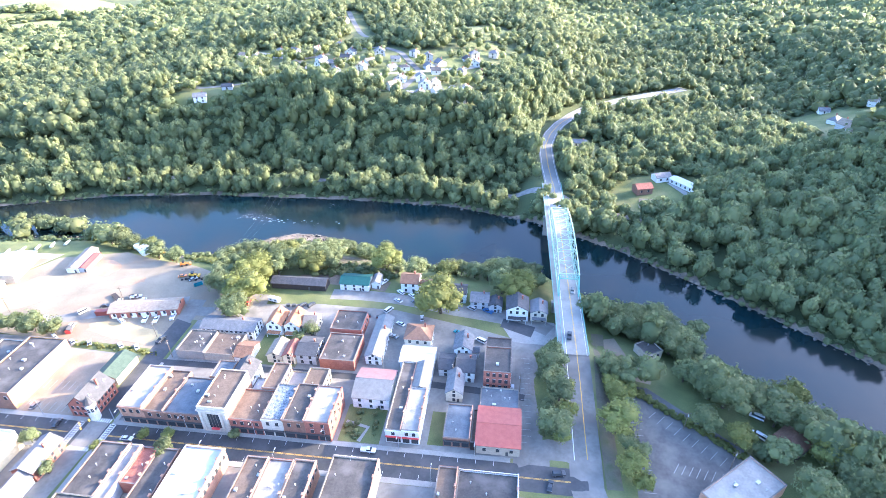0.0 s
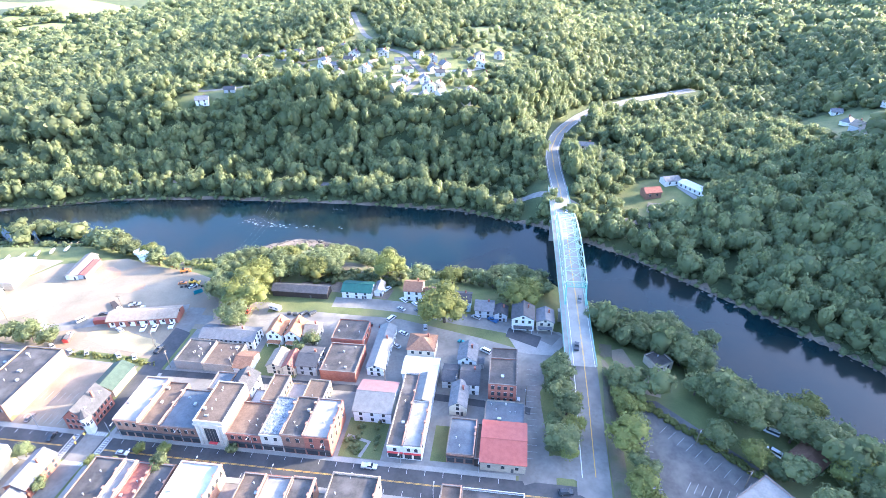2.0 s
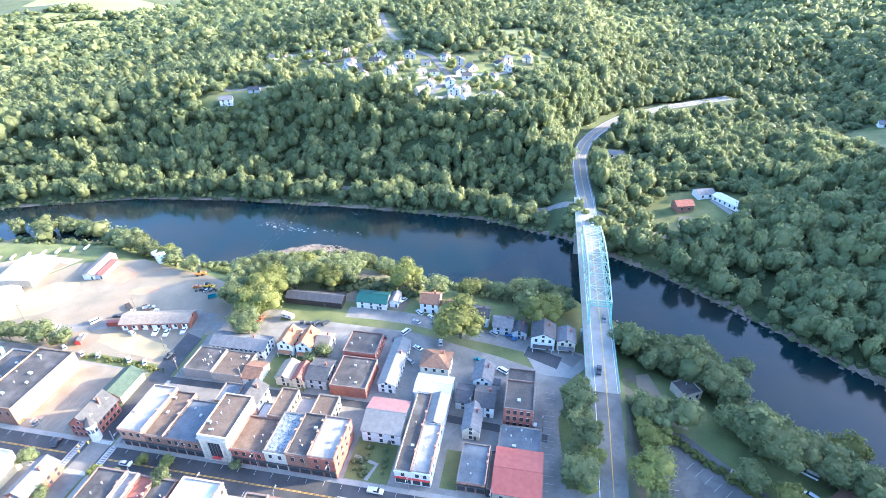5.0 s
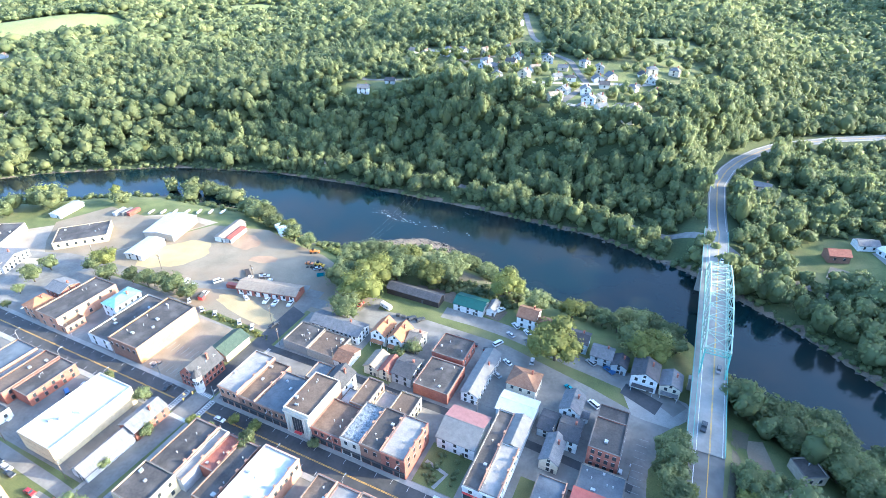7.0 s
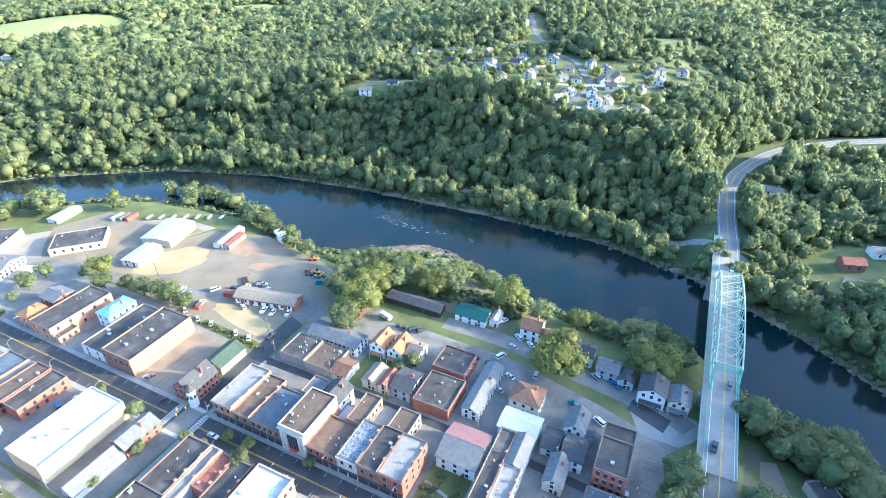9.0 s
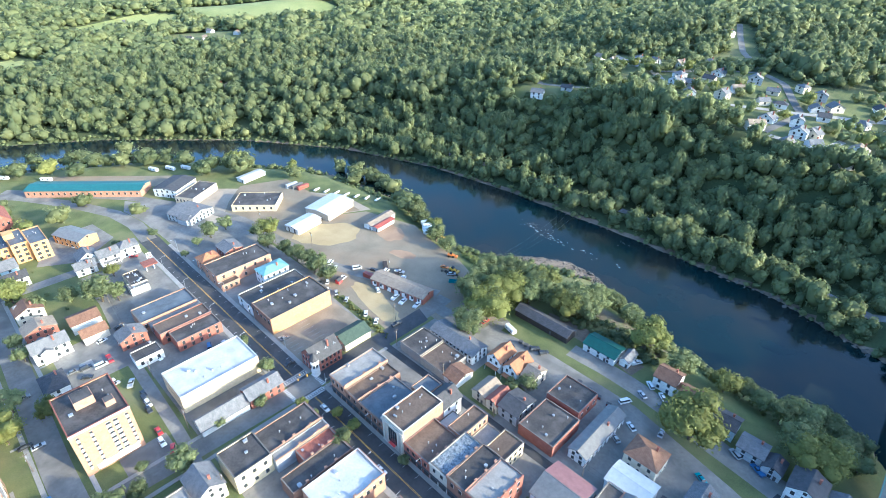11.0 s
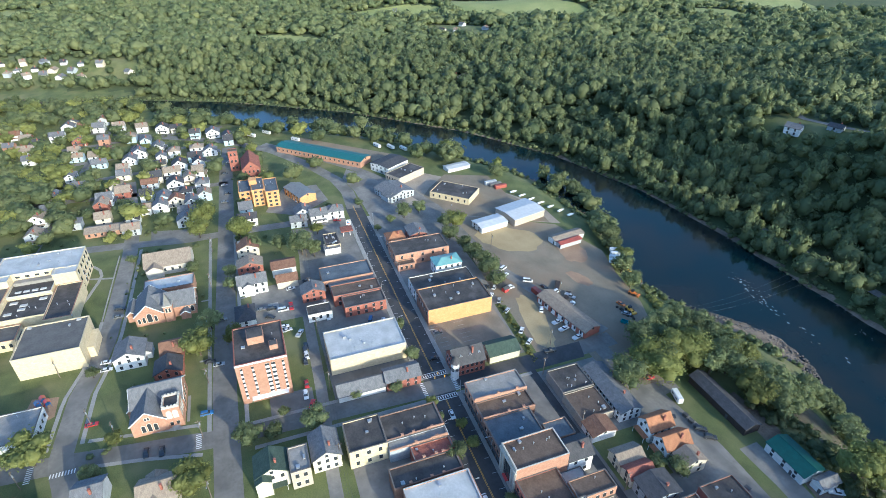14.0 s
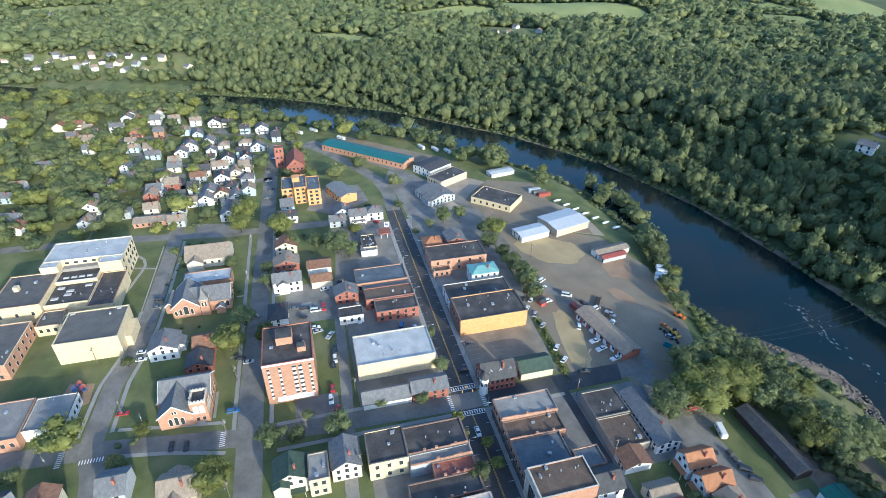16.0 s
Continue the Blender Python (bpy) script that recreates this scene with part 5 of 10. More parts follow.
def blot(u, v, a, b2, turn, seed, n=22):
    """An uneven rounded outline round a place."""
    r = random.Random(seed)
    c, s2 = math.cos(radians(turn)), math.sin(radians(turn))
    out = []
    for k in range(n):
        t = 2 * math.pi * k / n
        q = r.uniform(0.86, 1.1)
        x, y = a * q * math.cos(t), b2 * q * math.sin(t)
        out.append((u + x * c - y * s2, v + x * s2 + y * c))
    return out


sheet("gravel_yard", [(-358, 196), (-345, 226), (-312, 226), (-290, 236), (-266, 234), (-290, 190), (-302, 173), (-326, 168), (-340, 178)], 0.03, GRAVEL, "tan gravel ground round the dark-roofed store", "gravel yard")
sheet("sandy_yard", blot(-256, 201, 21, 14, 50, 3), 0.05, material("sandy_gravel", (0.30, 0.225, 0.11), (0.40, 0.31, 0.16), 0.1, 0.95, fine=15), "tan sandy yard beside the warehouse", "yard")
sheet("earth_patch", blot(-232, 229, 14, 8, -10, 5), 0.055, DIRT, "orange-brown bare earth patch", "earth")
sheet("earth_patch", blot(-205, 218, 9, 4, 20, 7), 0.055, DIRT, "worn brown earth in the gravel yard", "earth")
sheet("tan_patch", blot(-181, 178, 22, 6, -8, 8), 0.052, MATS["sandy_gravel"], "dry tan gravel along the verge", "yard")
sheet("grass_strip", [(-122, 215), (-98, 218), (-64, 216), (-26, 207), (6, 202), (7, 192), (-12, 198), (-53, 208), (-94, 209), (-121, 206)], 0.05, LAWN, "long mown grass strip beside the lane", "lawn")
sheet("grass_verge", [(-197, 170), (-160, 168), (-160, 163), (-200, 165)], 0.06, LAWN, "dry grass verge with parked cars", "verge")
slab("lawn", -26, -20, 130, 146, 0.05, LAWN, "small green lawn behind the shops", "lawn")
slab("lawn", -112, -90, 164, 184, 0.05, LAWN, "green back garden of the orange-roofed houses", "lawn")
slab("garden", -60, -44, 128, 146, 0.05, LAWN, "small planted garden beside the red brick shop", "garden")
sheet("car_park", [(50, 168), (60, 168), (92, 138), (72, 112), (48, 112)], 0.05, MID_ASPHALT, "worn dark car park beside the river trees", "car park")
slab("street", 6, 19, 124, 190, 0.06, OLD_ASPHALT, "grey side street beside the bridge ramp", "street")
sheet("street", [(6, 188), (19, 186), (30, 196), (24, 206), (4, 210), (-2, 204)], 0.055, CONCRETE, "pale dusty turning place under the bridge", "street")
sheet("driveway", [(0, 207), (15.2, 202), (13, 194.4), (-1.5, 200.6)], 0.1, ASPHALT, "fresh black asphalt driveway patch", "driveway")
sheet("gravel_court", [(41, 195), (51, 198), (55, 186), (64, 178), (62, 170), (54, 172), (52, 181), (45, 186)], 0.06, GRAVEL, "pale gravel court by the river shed", "yard")
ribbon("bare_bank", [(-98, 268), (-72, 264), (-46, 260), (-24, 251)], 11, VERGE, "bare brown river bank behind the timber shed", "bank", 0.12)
ribbon("junction", [(24, 126), (31, 128), (38, 129), (44, 128), (50, 124)], 9, OLD_ASPHALT, "grey asphalt mouth of the side street", "street", 0.09)
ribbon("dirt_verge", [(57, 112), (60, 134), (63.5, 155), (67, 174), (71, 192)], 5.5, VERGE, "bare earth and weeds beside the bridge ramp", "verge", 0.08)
slab("car_park", -254, -222, 50, 77, 0.04, OLD_ASPHALT, "grey car park north of the tower", "car park")
slab("car_park", -174, -163, 53, 70, 0.04, OLD_ASPHALT, "strip of parking beside the tower", "car park")
slab("car_park", -315, -254, 90, 112, 0.045, OLD_ASPHALT, "grey used-car lot", "car park")
slab("schoolyard", -216, -176, -52, -26, 0.04, LAWN, "worn grassy schoolyard", "yard")
sheet("bare_patch", [(-205, -37), (-196, -38), (-190, -30), (-192, -26.5), (-203, -27)], 0.05, DIRT, "bare earth round the play frame", "earth")
slab("car_park", -312, -255, 42, 60, 0.02, LAWN, "grass behind the houses", "lawn")

slab("main_street", -330, 32, 114.8, 125.6, 0.07, ASPHALT, "dark asphalt main street with yellow centre lines", "street")
sheet("car_park", [(-372, 78), (-340, 64), (-328, 84), (-345, 106), (-372, 102)], 0.03, OLD_ASPHALT, "grey car park round the yellow store", "car park")
sheet("gravel_lot", [(-462, 88.7), (-398.6, 154.8), (-412.3, 168), (-475.7, 101.9)], 0.04, GRAVEL, "gravel strip behind the long brick building", "gravel lot")
ribbon("main_street", [tuple(uv(*p)[:2]) for p in ((-326, 120), (-352, 121), (-376, 117), (-410, 102), (-450, 78), (-486, 42), (-508, 2), (-530, -38), (-560, -90))], 9, OLD_ASPHALT, "grey road curving along the river bend", "street", 0.08)
ribbon("river_road", [tuple(uv(*p)[:2]) for p in ((-163, 205), (-179, 199), (-227, 181), (-265, 176), (-310, 172), (-345, 160), (-392, 134), (-440, 96), (-468, 72))], 7, OLD_ASPHALT, "grey back road along the works yard", "street", 0.075)
ribbon("cross_street", [tuple(uv(*p)[:2]) for p in ((-170, -60), (-167, -22), (-160, 30), (-158, 70), (-156.5, 114), (-156, 162), (-157, 192), (-158, 206))], 8.5, OLD_ASPHALT, "patched grey asphalt cross street", "street", 0.08)
ribbon("lane", [tuple(uv(*p)[:2]) for p in ((-155, 197), (-130, 197), (-112, 200), (-65, 205), (-48, 199), (-20, 193), (0, 188), (12, 186))], 7, OLD_ASPHALT, "grey lane behind the brick blocks", "lane", 0.07)
ribbon("lane", [tuple(uv(*p)[:2]) for p in ((-90, 218), (-72, 218.5), (-56, 217.5), (-30, 213), (-6, 208), (14, 205), (22, 200))], 8.5, OLD_ASPHALT, "riverside lane past the cottages", "lane", 0.075)
ribbon("alley", [tuple(uv(*p)[:2]) for p in ((-152, 160.5), (-100, 161), (-40, 161), (2, 158), (10, 157))], 3.6, ASPHALT, "narrow dark asphalt alley", "alley", 0.068)
ribbon("alley", [tuple(uv(*p)[:2]) for p in ((-310, 83), (-263, 79), (-224, 75), (-171, 73.5), (-133, 71), (-100, 70))], 4.6, OLD_ASPHALT, "grey back alley between the yards", "alley", 0.066)
ribbon("second_street", [tuple(uv(*p)[:2]) for p in ((-95, 37), (-138, 36.5), (-184, 36), (-262, 38), (-324, 39.5), (-415, 41), (-470, 44))], 9.5, OLD_ASPHALT, "grey residential street with wide verges", "street", 0.085)
ribbon("third_street", [tuple(uv(*p)[:2]) for p in ((-120, -12), (-153, -15), (-168, -20), (-200, -19.4), (-218, -15.8), (-235, -14), (-260, -13.5), (-315, -13.2), (-345, -15), (-420, -25))], 8.0, OLD_ASPHALT, "grey street between school and churches", "street", 0.085)
ribbon("far_cross_street", [tuple(uv(*p)[:2]) for p in ((-330, -120), (-327, -48), (-324, -20), (-319, 16), (-319, 45), (-318, 112))], 7.5, OLD_ASPHALT, "grey residential cross street", "street", 0.09)
ribbon("home_street", [tuple(uv(*p)[:2]) for p in ((-330, -66), (-390, -64), (-450, -60), (-520, -56))], 6, OLD_ASPHALT, "quiet grey street among houses", "street", 0.08)
ribbon("home_street", [tuple(uv(*p)[:2]) for p in ((-400, -110), (-400, -60), (-396, -20), (-396, 42))], 6, OLD_ASPHALT, "quiet grey street crossing the houses", "street", 0.085)
for k, uu in enumerate((-440, -480, -520)):
    ribbon("home_street", [tuple(uv(uu - dv * 0.15, dv)[:2]) for dv in (-90, -40, 0, 40)], 5.5, OLD_ASPHALT, "quiet grey street crossing the houses", "street", 0.09 + 0.004 * k)
ribbon("hill_street", [(-262, 530), (-240, 506), (-218, 474), (-202, 459), (-180, 461), (-150, 467), (-128, 476)], 5, OLD_ASPHALT, "grey road past the white house on the hill", "street", 0.25)
ribbon("hill_street", [(-201, 603), (-163, 563), (-136, 540), (-122, 515), (-114, 490)], 6, CONCRETE, "pale concrete road winding over the hill", "street", 0.25)
ribbon("hill_street", [(-136, 541), (-110, 555), (-80, 564), (-55, 560), (-36, 541), (-27, 515), (-16, 486), (-24, 462), (-31, 440)], 5.5, OLD_ASPHALT, "grey street among the hilltop houses", "street", 0.28)
ribbon("hill_street", [(-90, 470), (-74, 473), (-45, 481), (-18, 487), (20, 500), (50, 522)], 5, CONCRETE, "pale street among the hilltop houses", "street", 0.31)
ribbon("hill_street", [(-27, 436), (-1, 430), (6, 442), (12, 458)], 4.5, CONCRETE, "pale drive among the hilltop houses", "street", 0.25)
ribbon("hill_street", [(-80, 640), (-90, 662), (-104, 710), (-117, 765)], 6, OLD_ASPHALT, "straight road over the hilltop", "street", 0.25)
ribbon("farm_track", [(160, 345), (166, 325), (172, 310)], 4, CONCRETE, "pale concrete drive across the river", "drive", 0.2)
ribbon("gravel_drive", [(132, 322), (142, 318), (150, 312)], 12, GRAVEL, "pale gravel drive across the river", "drive", 0.2)
ribbon("side_road", [(98, 428), (100, 410), (106, 398), (118, 396)], 5, GRAVEL, "gravel side road to the white house", "drive", 0.25)
ribbon("railway_bed", [(-300, 384), (-247, 389), (-180, 388), (-74, 375), (7, 360), (59, 337), (80, 324), (112, 312), (150, 285)], 5, material("ballast", (0.16, 0.15, 0.14), (0.26, 0.25, 0.235), 0.3, 0.95), "grey railway ballast along the far bank", "railway", 0.15)

sheet("asphalt_patch", [(-160.4, 128), (-152.2, 128), (-151.6, 163), (-151.5, 187), (-161, 190), (-161, 163)], 0.088, ASPHALT, "fresh dark asphalt patch on the cross street", "street")
# raised pavements with kerbs
for a, b2 in ((-312, -162), (-151, 5)):
    for v0, v1 in ((112.6, 114.8), (125.6, 127.6)):
        slab("sidewalk", a, b2, v0, v1, 0.17, CONCRETE, "pale concrete pavement with a kerb", "pavement", 0.3)
for v0, v1 in ((29.4, 31.0), (43.2, 44.8)):
    slab("sidewalk", -316, -164, v0, v1, 0.17, CONCRETE, "narrow concrete pavement between grass verges", "pavement", 0.3)
ribbon("sidewalk", [tuple(uv(*p)[:2]) for p in ((-316, -7.6), (-262, -7.8), (-236, -8.4), (-218, -10.2), (-200, -13.6), (-174, -14))], 1.6, CONCRETE, "narrow concrete pavement along the street", "pavement", 0.14)
ribbon("sidewalk", [tuple(uv(*p)[:2]) for p in ((-250, -18.4), (-236, -18.7), (-217, -20.6), (-200, -24.8), (-174, -25.6))], 1.5, CONCRETE, "narrow concrete pavement beside the school", "pavement", 0.14)
slab("sidewalk", -151.5, -149.9, 46, 112.6, 0.17, CONCRETE, "concrete pavement along the cross street", "pavement", 0.3)
slab("sidewalk", -163.6, -162.0, 46, 112.6, 0.17, CONCRETE, "concrete pavement along the cross street", "pavement", 0.3)
slab("sidewalk", -151.2, -149.6, 127.6, 160, 0.17, CONCRETE, "concrete pavement along the cross street", "pavement", 0.3)


ribbon("sidewalk", [tuple(uv(*p)[:2]) for p in ((-174.5, -12), (-172, 4), (-168.5, 27))], 1.6, CONCRETE, "narrow concrete pavement beside the church", "pavement", 0.14)
ribbon("sidewalk", [tuple(uv(*p)[:2]) for p in ((-162, -10), (-159, 8), (-154, 28))], 1.6, CONCRETE, "narrow concrete pavement along the street", "pavement", 0.14)
for v0 in (5.0, 14.0, 22.0):
    slab("garden_path", -186, -172, v0, v0 + 1.1, 0.06, CONCRETE, "concrete path across the church lawn", "path")
for u0 in (-252, -236, -221, -206):
    slab("garden_path", u0, u0 + 1.1, 26, 29.4, 0.06, CONCRETE, "short concrete path to the street", "path")
    slab("garden_path", u0 + 4, u0 + 5.1, 44.8, 48, 0.06, CONCRETE, "short concrete path to a house door", "path")
slab("driveway", -238, -231, 57.5, 62.5, 0.05, CONCRETE, "pale concrete driveway between houses", "driveway")


# ---- road markings ----
def bars(name, rects, mat, label, z=0.095):
    bm = bmesh.new()
    for pts in rects:
        bm.faces.new([bm.verts.new(uv(*p, z)) for p in pts])
    bmesh.ops.recalc_face_normals(bm, faces=bm.faces)
    for f in bm.faces:
        if f.normal.z < 0:
            f.normal_flip()
    return tagged(part(name, bm, mat), label, "road marking", kind="structure")


def rect(u0, u1, v0, v1):
    return [(u0, v0), (u1, v0), (u1, v1), (u0, v1)]


bars("centre_line", [rect(-330, -166, 119.9, 120.05), rect(-330, -166, 120.25, 120.4), rect(-149, 26, 119.9, 120.05), rect(-149, 26, 120.25, 120.4)], LINE_YELLOW, "double yellow centre line on the main street")
cross = [rect(-164.2, -162.9, v, v + 0.45) for v in np.arange(115.2, 125.4, 1.0)] + [rect(-150.9, -149.6, v, v + 0.45) for v in np.arange(115.2, 125.4, 1.0)]
cross += [rect(u, u + 0.45, 126.0, 127.6) for u in np.arange(-160.6, -152.4, 1.0)] + [rect(u, u + 0.45, 112.6, 114.2) for u in np.arange(-160.6, -152.4, 1.0)]
cross += [rect(-165, -164.7, 115, 125.4), rect(-162.6, -162.3, 115, 125.4), rect(-149.2, -148.9, 115, 125.4), rect(-151.4, -151.1, 115, 125.4)]
bars("crosswalk", cross, LINE_WHITE, "white ladder crosswalks at the crossing", 0.1)
ticks = [rect(u, u + 0.12, 115.0, 117.0) for u in np.arange(-300, 0, 6.5) if not -168 < u < -146] + [rect(u, u + 0.12, 123.6, 125.5) for u in np.arange(-300, 0, 6.5) if not -168 < u < -146]
bars("parking_ticks", ticks, LINE_WHITE, "short white kerbside parking ticks")
bars("bay_lines", [rect(-196 + k * 2.9, -195.85 + k * 2.9, 129, 133.5) for k in range(13)] + [rect(-196 + k * 2.9, -195.85 + k * 2.9, 140, 145) for k in range(9)] + [rect(8.5, 12.5, v, v + 0.14) for v in np.arange(132, 182, 3.0)]
     + [[(58 + k * 2.6, 152 - k * 2.4), (61.4 + k * 2.6, 155.6 - k * 2.4), (61.5 + k * 2.6, 155.5 - k * 2.4), (58.1 + k * 2.6, 151.9 - k * 2.4)] for k in range(10)]
     + [rect(50.5, 54.5, v, v + 0.14) for v in np.arange(116, 164, 3.0)] + [[(62 + k * 2.4, 128 - k * 0.4), (64.5 + k * 2.4, 132 - k * 0.4), (64.65 + k * 2.4, 131.9 - k * 0.4), (62.15 + k * 2.4, 127.9 - k * 0.4)] for k in range(7)], LINE_FADED, "faded white parking bay lines", 0.085)
bars("street_crosswalk", [rect(-168.5 + k * 0.9, -168.1 + k * 0.9, -30, -28) for k in range(8)] + [rect(-163.2, -161.2, v, v + 0.4) for v in np.arange(-22, -14, 0.95)] + [rect(-164 + k * 0.9, -163.6 + k * 0.9, 25.5, 27.5) for k in range(8)], LINE_WHITE, "white crosswalk stripes at the side street", 0.12)


# ---- bridge ----
AXIS0, AXIS1 = Vector((61.6, 216.7, 0)), Vector((70.2, 286.3, 0))
BD = (AXIS1 - AXIS0).normalized()
BS = Vector((BD.y, -BD.x, 0))


def on_bridge(s, side, z):
    return AXIS0 + BD * s + BS * side + Vector((0, 0, z))


def deck_z(s):
    return float(np.interp(s, [-44, 0, 70, 126], [6.2, 8.4, 8.8, 8.6]))


bridge = thing("truss_bridge", Matrix.Identity(4), "pale teal steel truss road bridge over the river", "bridge")


def bridge_part(name, bm, mat, label=""):
    return part(name, bm, mat, bridge, label)


S0, S1 = -45.0, 124.0
stations = np.arange(S0, S1 + 0.1, 6.5)
bm = bmesh.new()
rows = []
for s in stations:
    z = deck_z(s)
    rows.append([bm.verts.new(on_bridge(s, x, z + dz)) for x, dz in ((-7.4, -0.5), (-7.4, 0.15), (-5.3, 0.15), (-5.2, 0), (5.2, 0), (5.3, 0.15), (5.6, 0.15), (5.6, -0.5))])
for k in range(len(rows) - 1):
    for c in range(8):
        bm.faces.new((rows[k][c], rows[k][(c + 1) % 8], rows[k + 1][(c + 1) % 8], rows[k + 1][c]))
bmesh.ops.recalc_face_normals(bm, faces=bm.faces)
bridge_part("deck", bm, material("bridge_deck_concrete", (0.24, 0.23, 0.205), (0.32, 0.305, 0.275), 0.2, 0.9, stain=(0.15, 0.145, 0.135)), "grey concrete roadway with a footway")
for side in (-4.0, 0.0, 4.0):
    bm = bmesh.new()
    for k in range(len(stations) - 1):
        beam(bm, on_bridge(stations[k], side, deck_z(stations[k]) - 1.1), on_bridge(stations[k + 1], side, deck_z(stations[k + 1]) - 1.1), 0.4, 1.2)
    bridge_part("girder", bm, TEAL_STEEL)
NODES = [-6.0, 0.0, 8.7, 17.4, 26.1, 34.8, 43.5, 52.2, 60.9, 69.9, 75.9]
TOPS = [None] + [8.4 + 9.2 + 4.2 * (1 - ((k - 5) / 4.0) ** 2) for k in range(1, 10)] + [None]
for side in (-4.75, 4.75):
    for k in range(1, len(NODES) - 2):
        bm = bmesh.new()
        beam(bm, on_bridge(NODES[k], side, TOPS[k]), on_bridge(NODES[k + 1], side, TOPS[k + 1]), 0.5, 0.55)
        bridge_part("top_chord", bm, TEAL_STEEL)
        bm = bmesh.new()
        at = on_bridge(NODES[k], side, TOPS[k])
        box(bm, -0.75, -0.3, -0.75, 0.75, 0.3, 0.32, 0, Matrix.Translation(at) @ Matrix.Rotation(math.atan2(BD.y, BD.x), 4, "Z"))
        bridge_part("gusset", bm, TEAL_STEEL, "riveted gusset plate")
    bm = bmesh.new()
    beam(bm, on_bridge(NODES[0], side, deck_z(-6) + 0.2), on_bridge(NODES[-1], side, deck_z(75) + 0.2), 0.45, 0.5)
    bridge_part("bottom_chord", bm, TEAL_STEEL)
    for a, b2 in ((0, 1), (10, 9)):
        bm = bmesh.new()
        beam(bm, on_bridge(NODES[a], side, deck_z(NODES[a])), on_bridge(NODES[b2], side, TOPS[b2]), 0.55, 0.6)
        bridge_part("end_post", bm, TEAL_BRIGHT if a == 0 else TEAL_STEEL)
    for k in range(1, 10):
        bm = bmesh.new()
        beam(bm, on_bridge(NODES[k], side, deck_z(NODES[k])), on_bridge(NODES[k], side, TOPS[k]), 0.32, 0.36)
        bridge_part("vertical", bm, TEAL_STEEL)
    for k in range(1, 9):
        bm = bmesh.new()
        a, b2 = (k, k + 1) if k < 5 else (k + 1, k)
        beam(bm, on_bridge(NODES[a], side, TOPS[a]), on_bridge(NODES[b2], side, deck_z(NODES[b2]) + 0.2), 0.3, 0.32)
        bridge_part("diagonal", bm, TEAL_STEEL)
for k in range(1, 10):
    bm = bmesh.new()
    beam(bm, on_bridge(NODES[k], -4.75, TOPS[k]), on_bridge(NODES[k], 4.75, TOPS[k]), 0.3, 0.34)
    beam(bm, on_bridge(NODES[k], -4.75, TOPS[k] - 1.4), on_bridge(NODES[k], 4.75, TOPS[k] - 1.4), 0.2, 0.24)
    bridge_part("top_strut", bm, TEAL_STEEL)
    if k < 9:
        for q in (-1, 1):
            bm = bmesh.new()
            beam(bm, on_bridge(NODES[k], -4.75 * q, TOPS[k]), on_bridge(NODES[k + 1], 4.75 * q, TOPS[k + 1]), 0.2, 0.22)
            bridge_part("top_lateral", bm, TEAL_STEEL)
for k, sgn in ((1, -1), (9, 1)):
    s, zt = NODES[k], TOPS[k]
    low = lambda d: on_bridge(s + sgn * d * 0.62, 0, zt - d)
    bm = bmesh.new()
    c0, c1 = on_bridge(s, -4.75, zt), on_bridge(s, 4.75, zt)
    down = BD * (sgn * 1.3) + Vector((0, 0, -2.1))
    beam(bm, c0 + down, c1 + down, 0.3, 0.3)
    n = 5
    for q in range(n):
        p0, p1 = c0.lerp(c1, q / n), c0.lerp(c1, (q + 1) / n)
        beam(bm, p0, p1 + down, 0.16)
        beam(bm, p1, p0 + down, 0.16)
    bridge_part("portal", bm, TEAL_BRIGHT if k == 1 else TEAL_STEEL, "lattice portal frame")
for side, z0 in ((-7.3, 0.15), (-5.25, 0.15), (5.5, 0.15)):
    bm = bmesh.new()
    for k in range(len(stations) - 1):
        for h in (0.35, 0.75, 1.15):
            beam(bm, on_bridge(stations[k], side, deck_z(stations[k]) + z0 + h), on_bridge(stations[k + 1], side, deck_z(stations[k + 1]) + z0 + h), 0.07, 0.09)
    for s in np.arange(S0, S1, 2.2):
        beam(bm, on_bridge(s, side, deck_z(s)), on_bridge(s, side, deck_z(s) + z0 + 1.2), 0.12)
    bridge_part("railing", bm, TEAL_BRIGHT, "bright teal pipe railing")
for s, wide in ((-8.0, 7.0), (78.0, 7.0), (-26.0, 6.0), (100.0, 6.0)):
    bm = bmesh.new()
    m = Matrix.Translation(on_bridge(s, -0.9, 0)) @ Matrix.Rotation(math.atan2(BS.y, BS.x), 4, "Z")
    box(bm, -wide, -1.0, -9, wide, 1.0, deck_z(s) - 1.7, 0, m)
    box(bm, -wide - 0.4, -1.3, deck_z(s) - 2.3, wide + 0.4, 1.3, deck_z(s) - 1.65, 0, m)
    bridge_part("pier", bm, CONCRETE, "weathered concrete pier")
for x0, x1, mat, nm in ((-3.95, -3.75, LINE_WHITE, "edge_line"), (0.35, 0.5, LINE_YELLOW, "centre_line"), (0.65, 0.8, LINE_YELLOW, "centre_line"), (4.7, 4.85, LINE_WHITE, "edge_line")):
    bm = bmesh.new()
    for k in range(len(stations) - 1):
        a, b2 = stations[k], stations[k + 1]
        bm.faces.new([bm.verts.new(on_bridge(s, x, deck_z(s) + 0.03)) for s, x in ((a, x0), (a, x1), (b2, x1), (b2, x0))])
    bridge_part(nm, bm, mat)
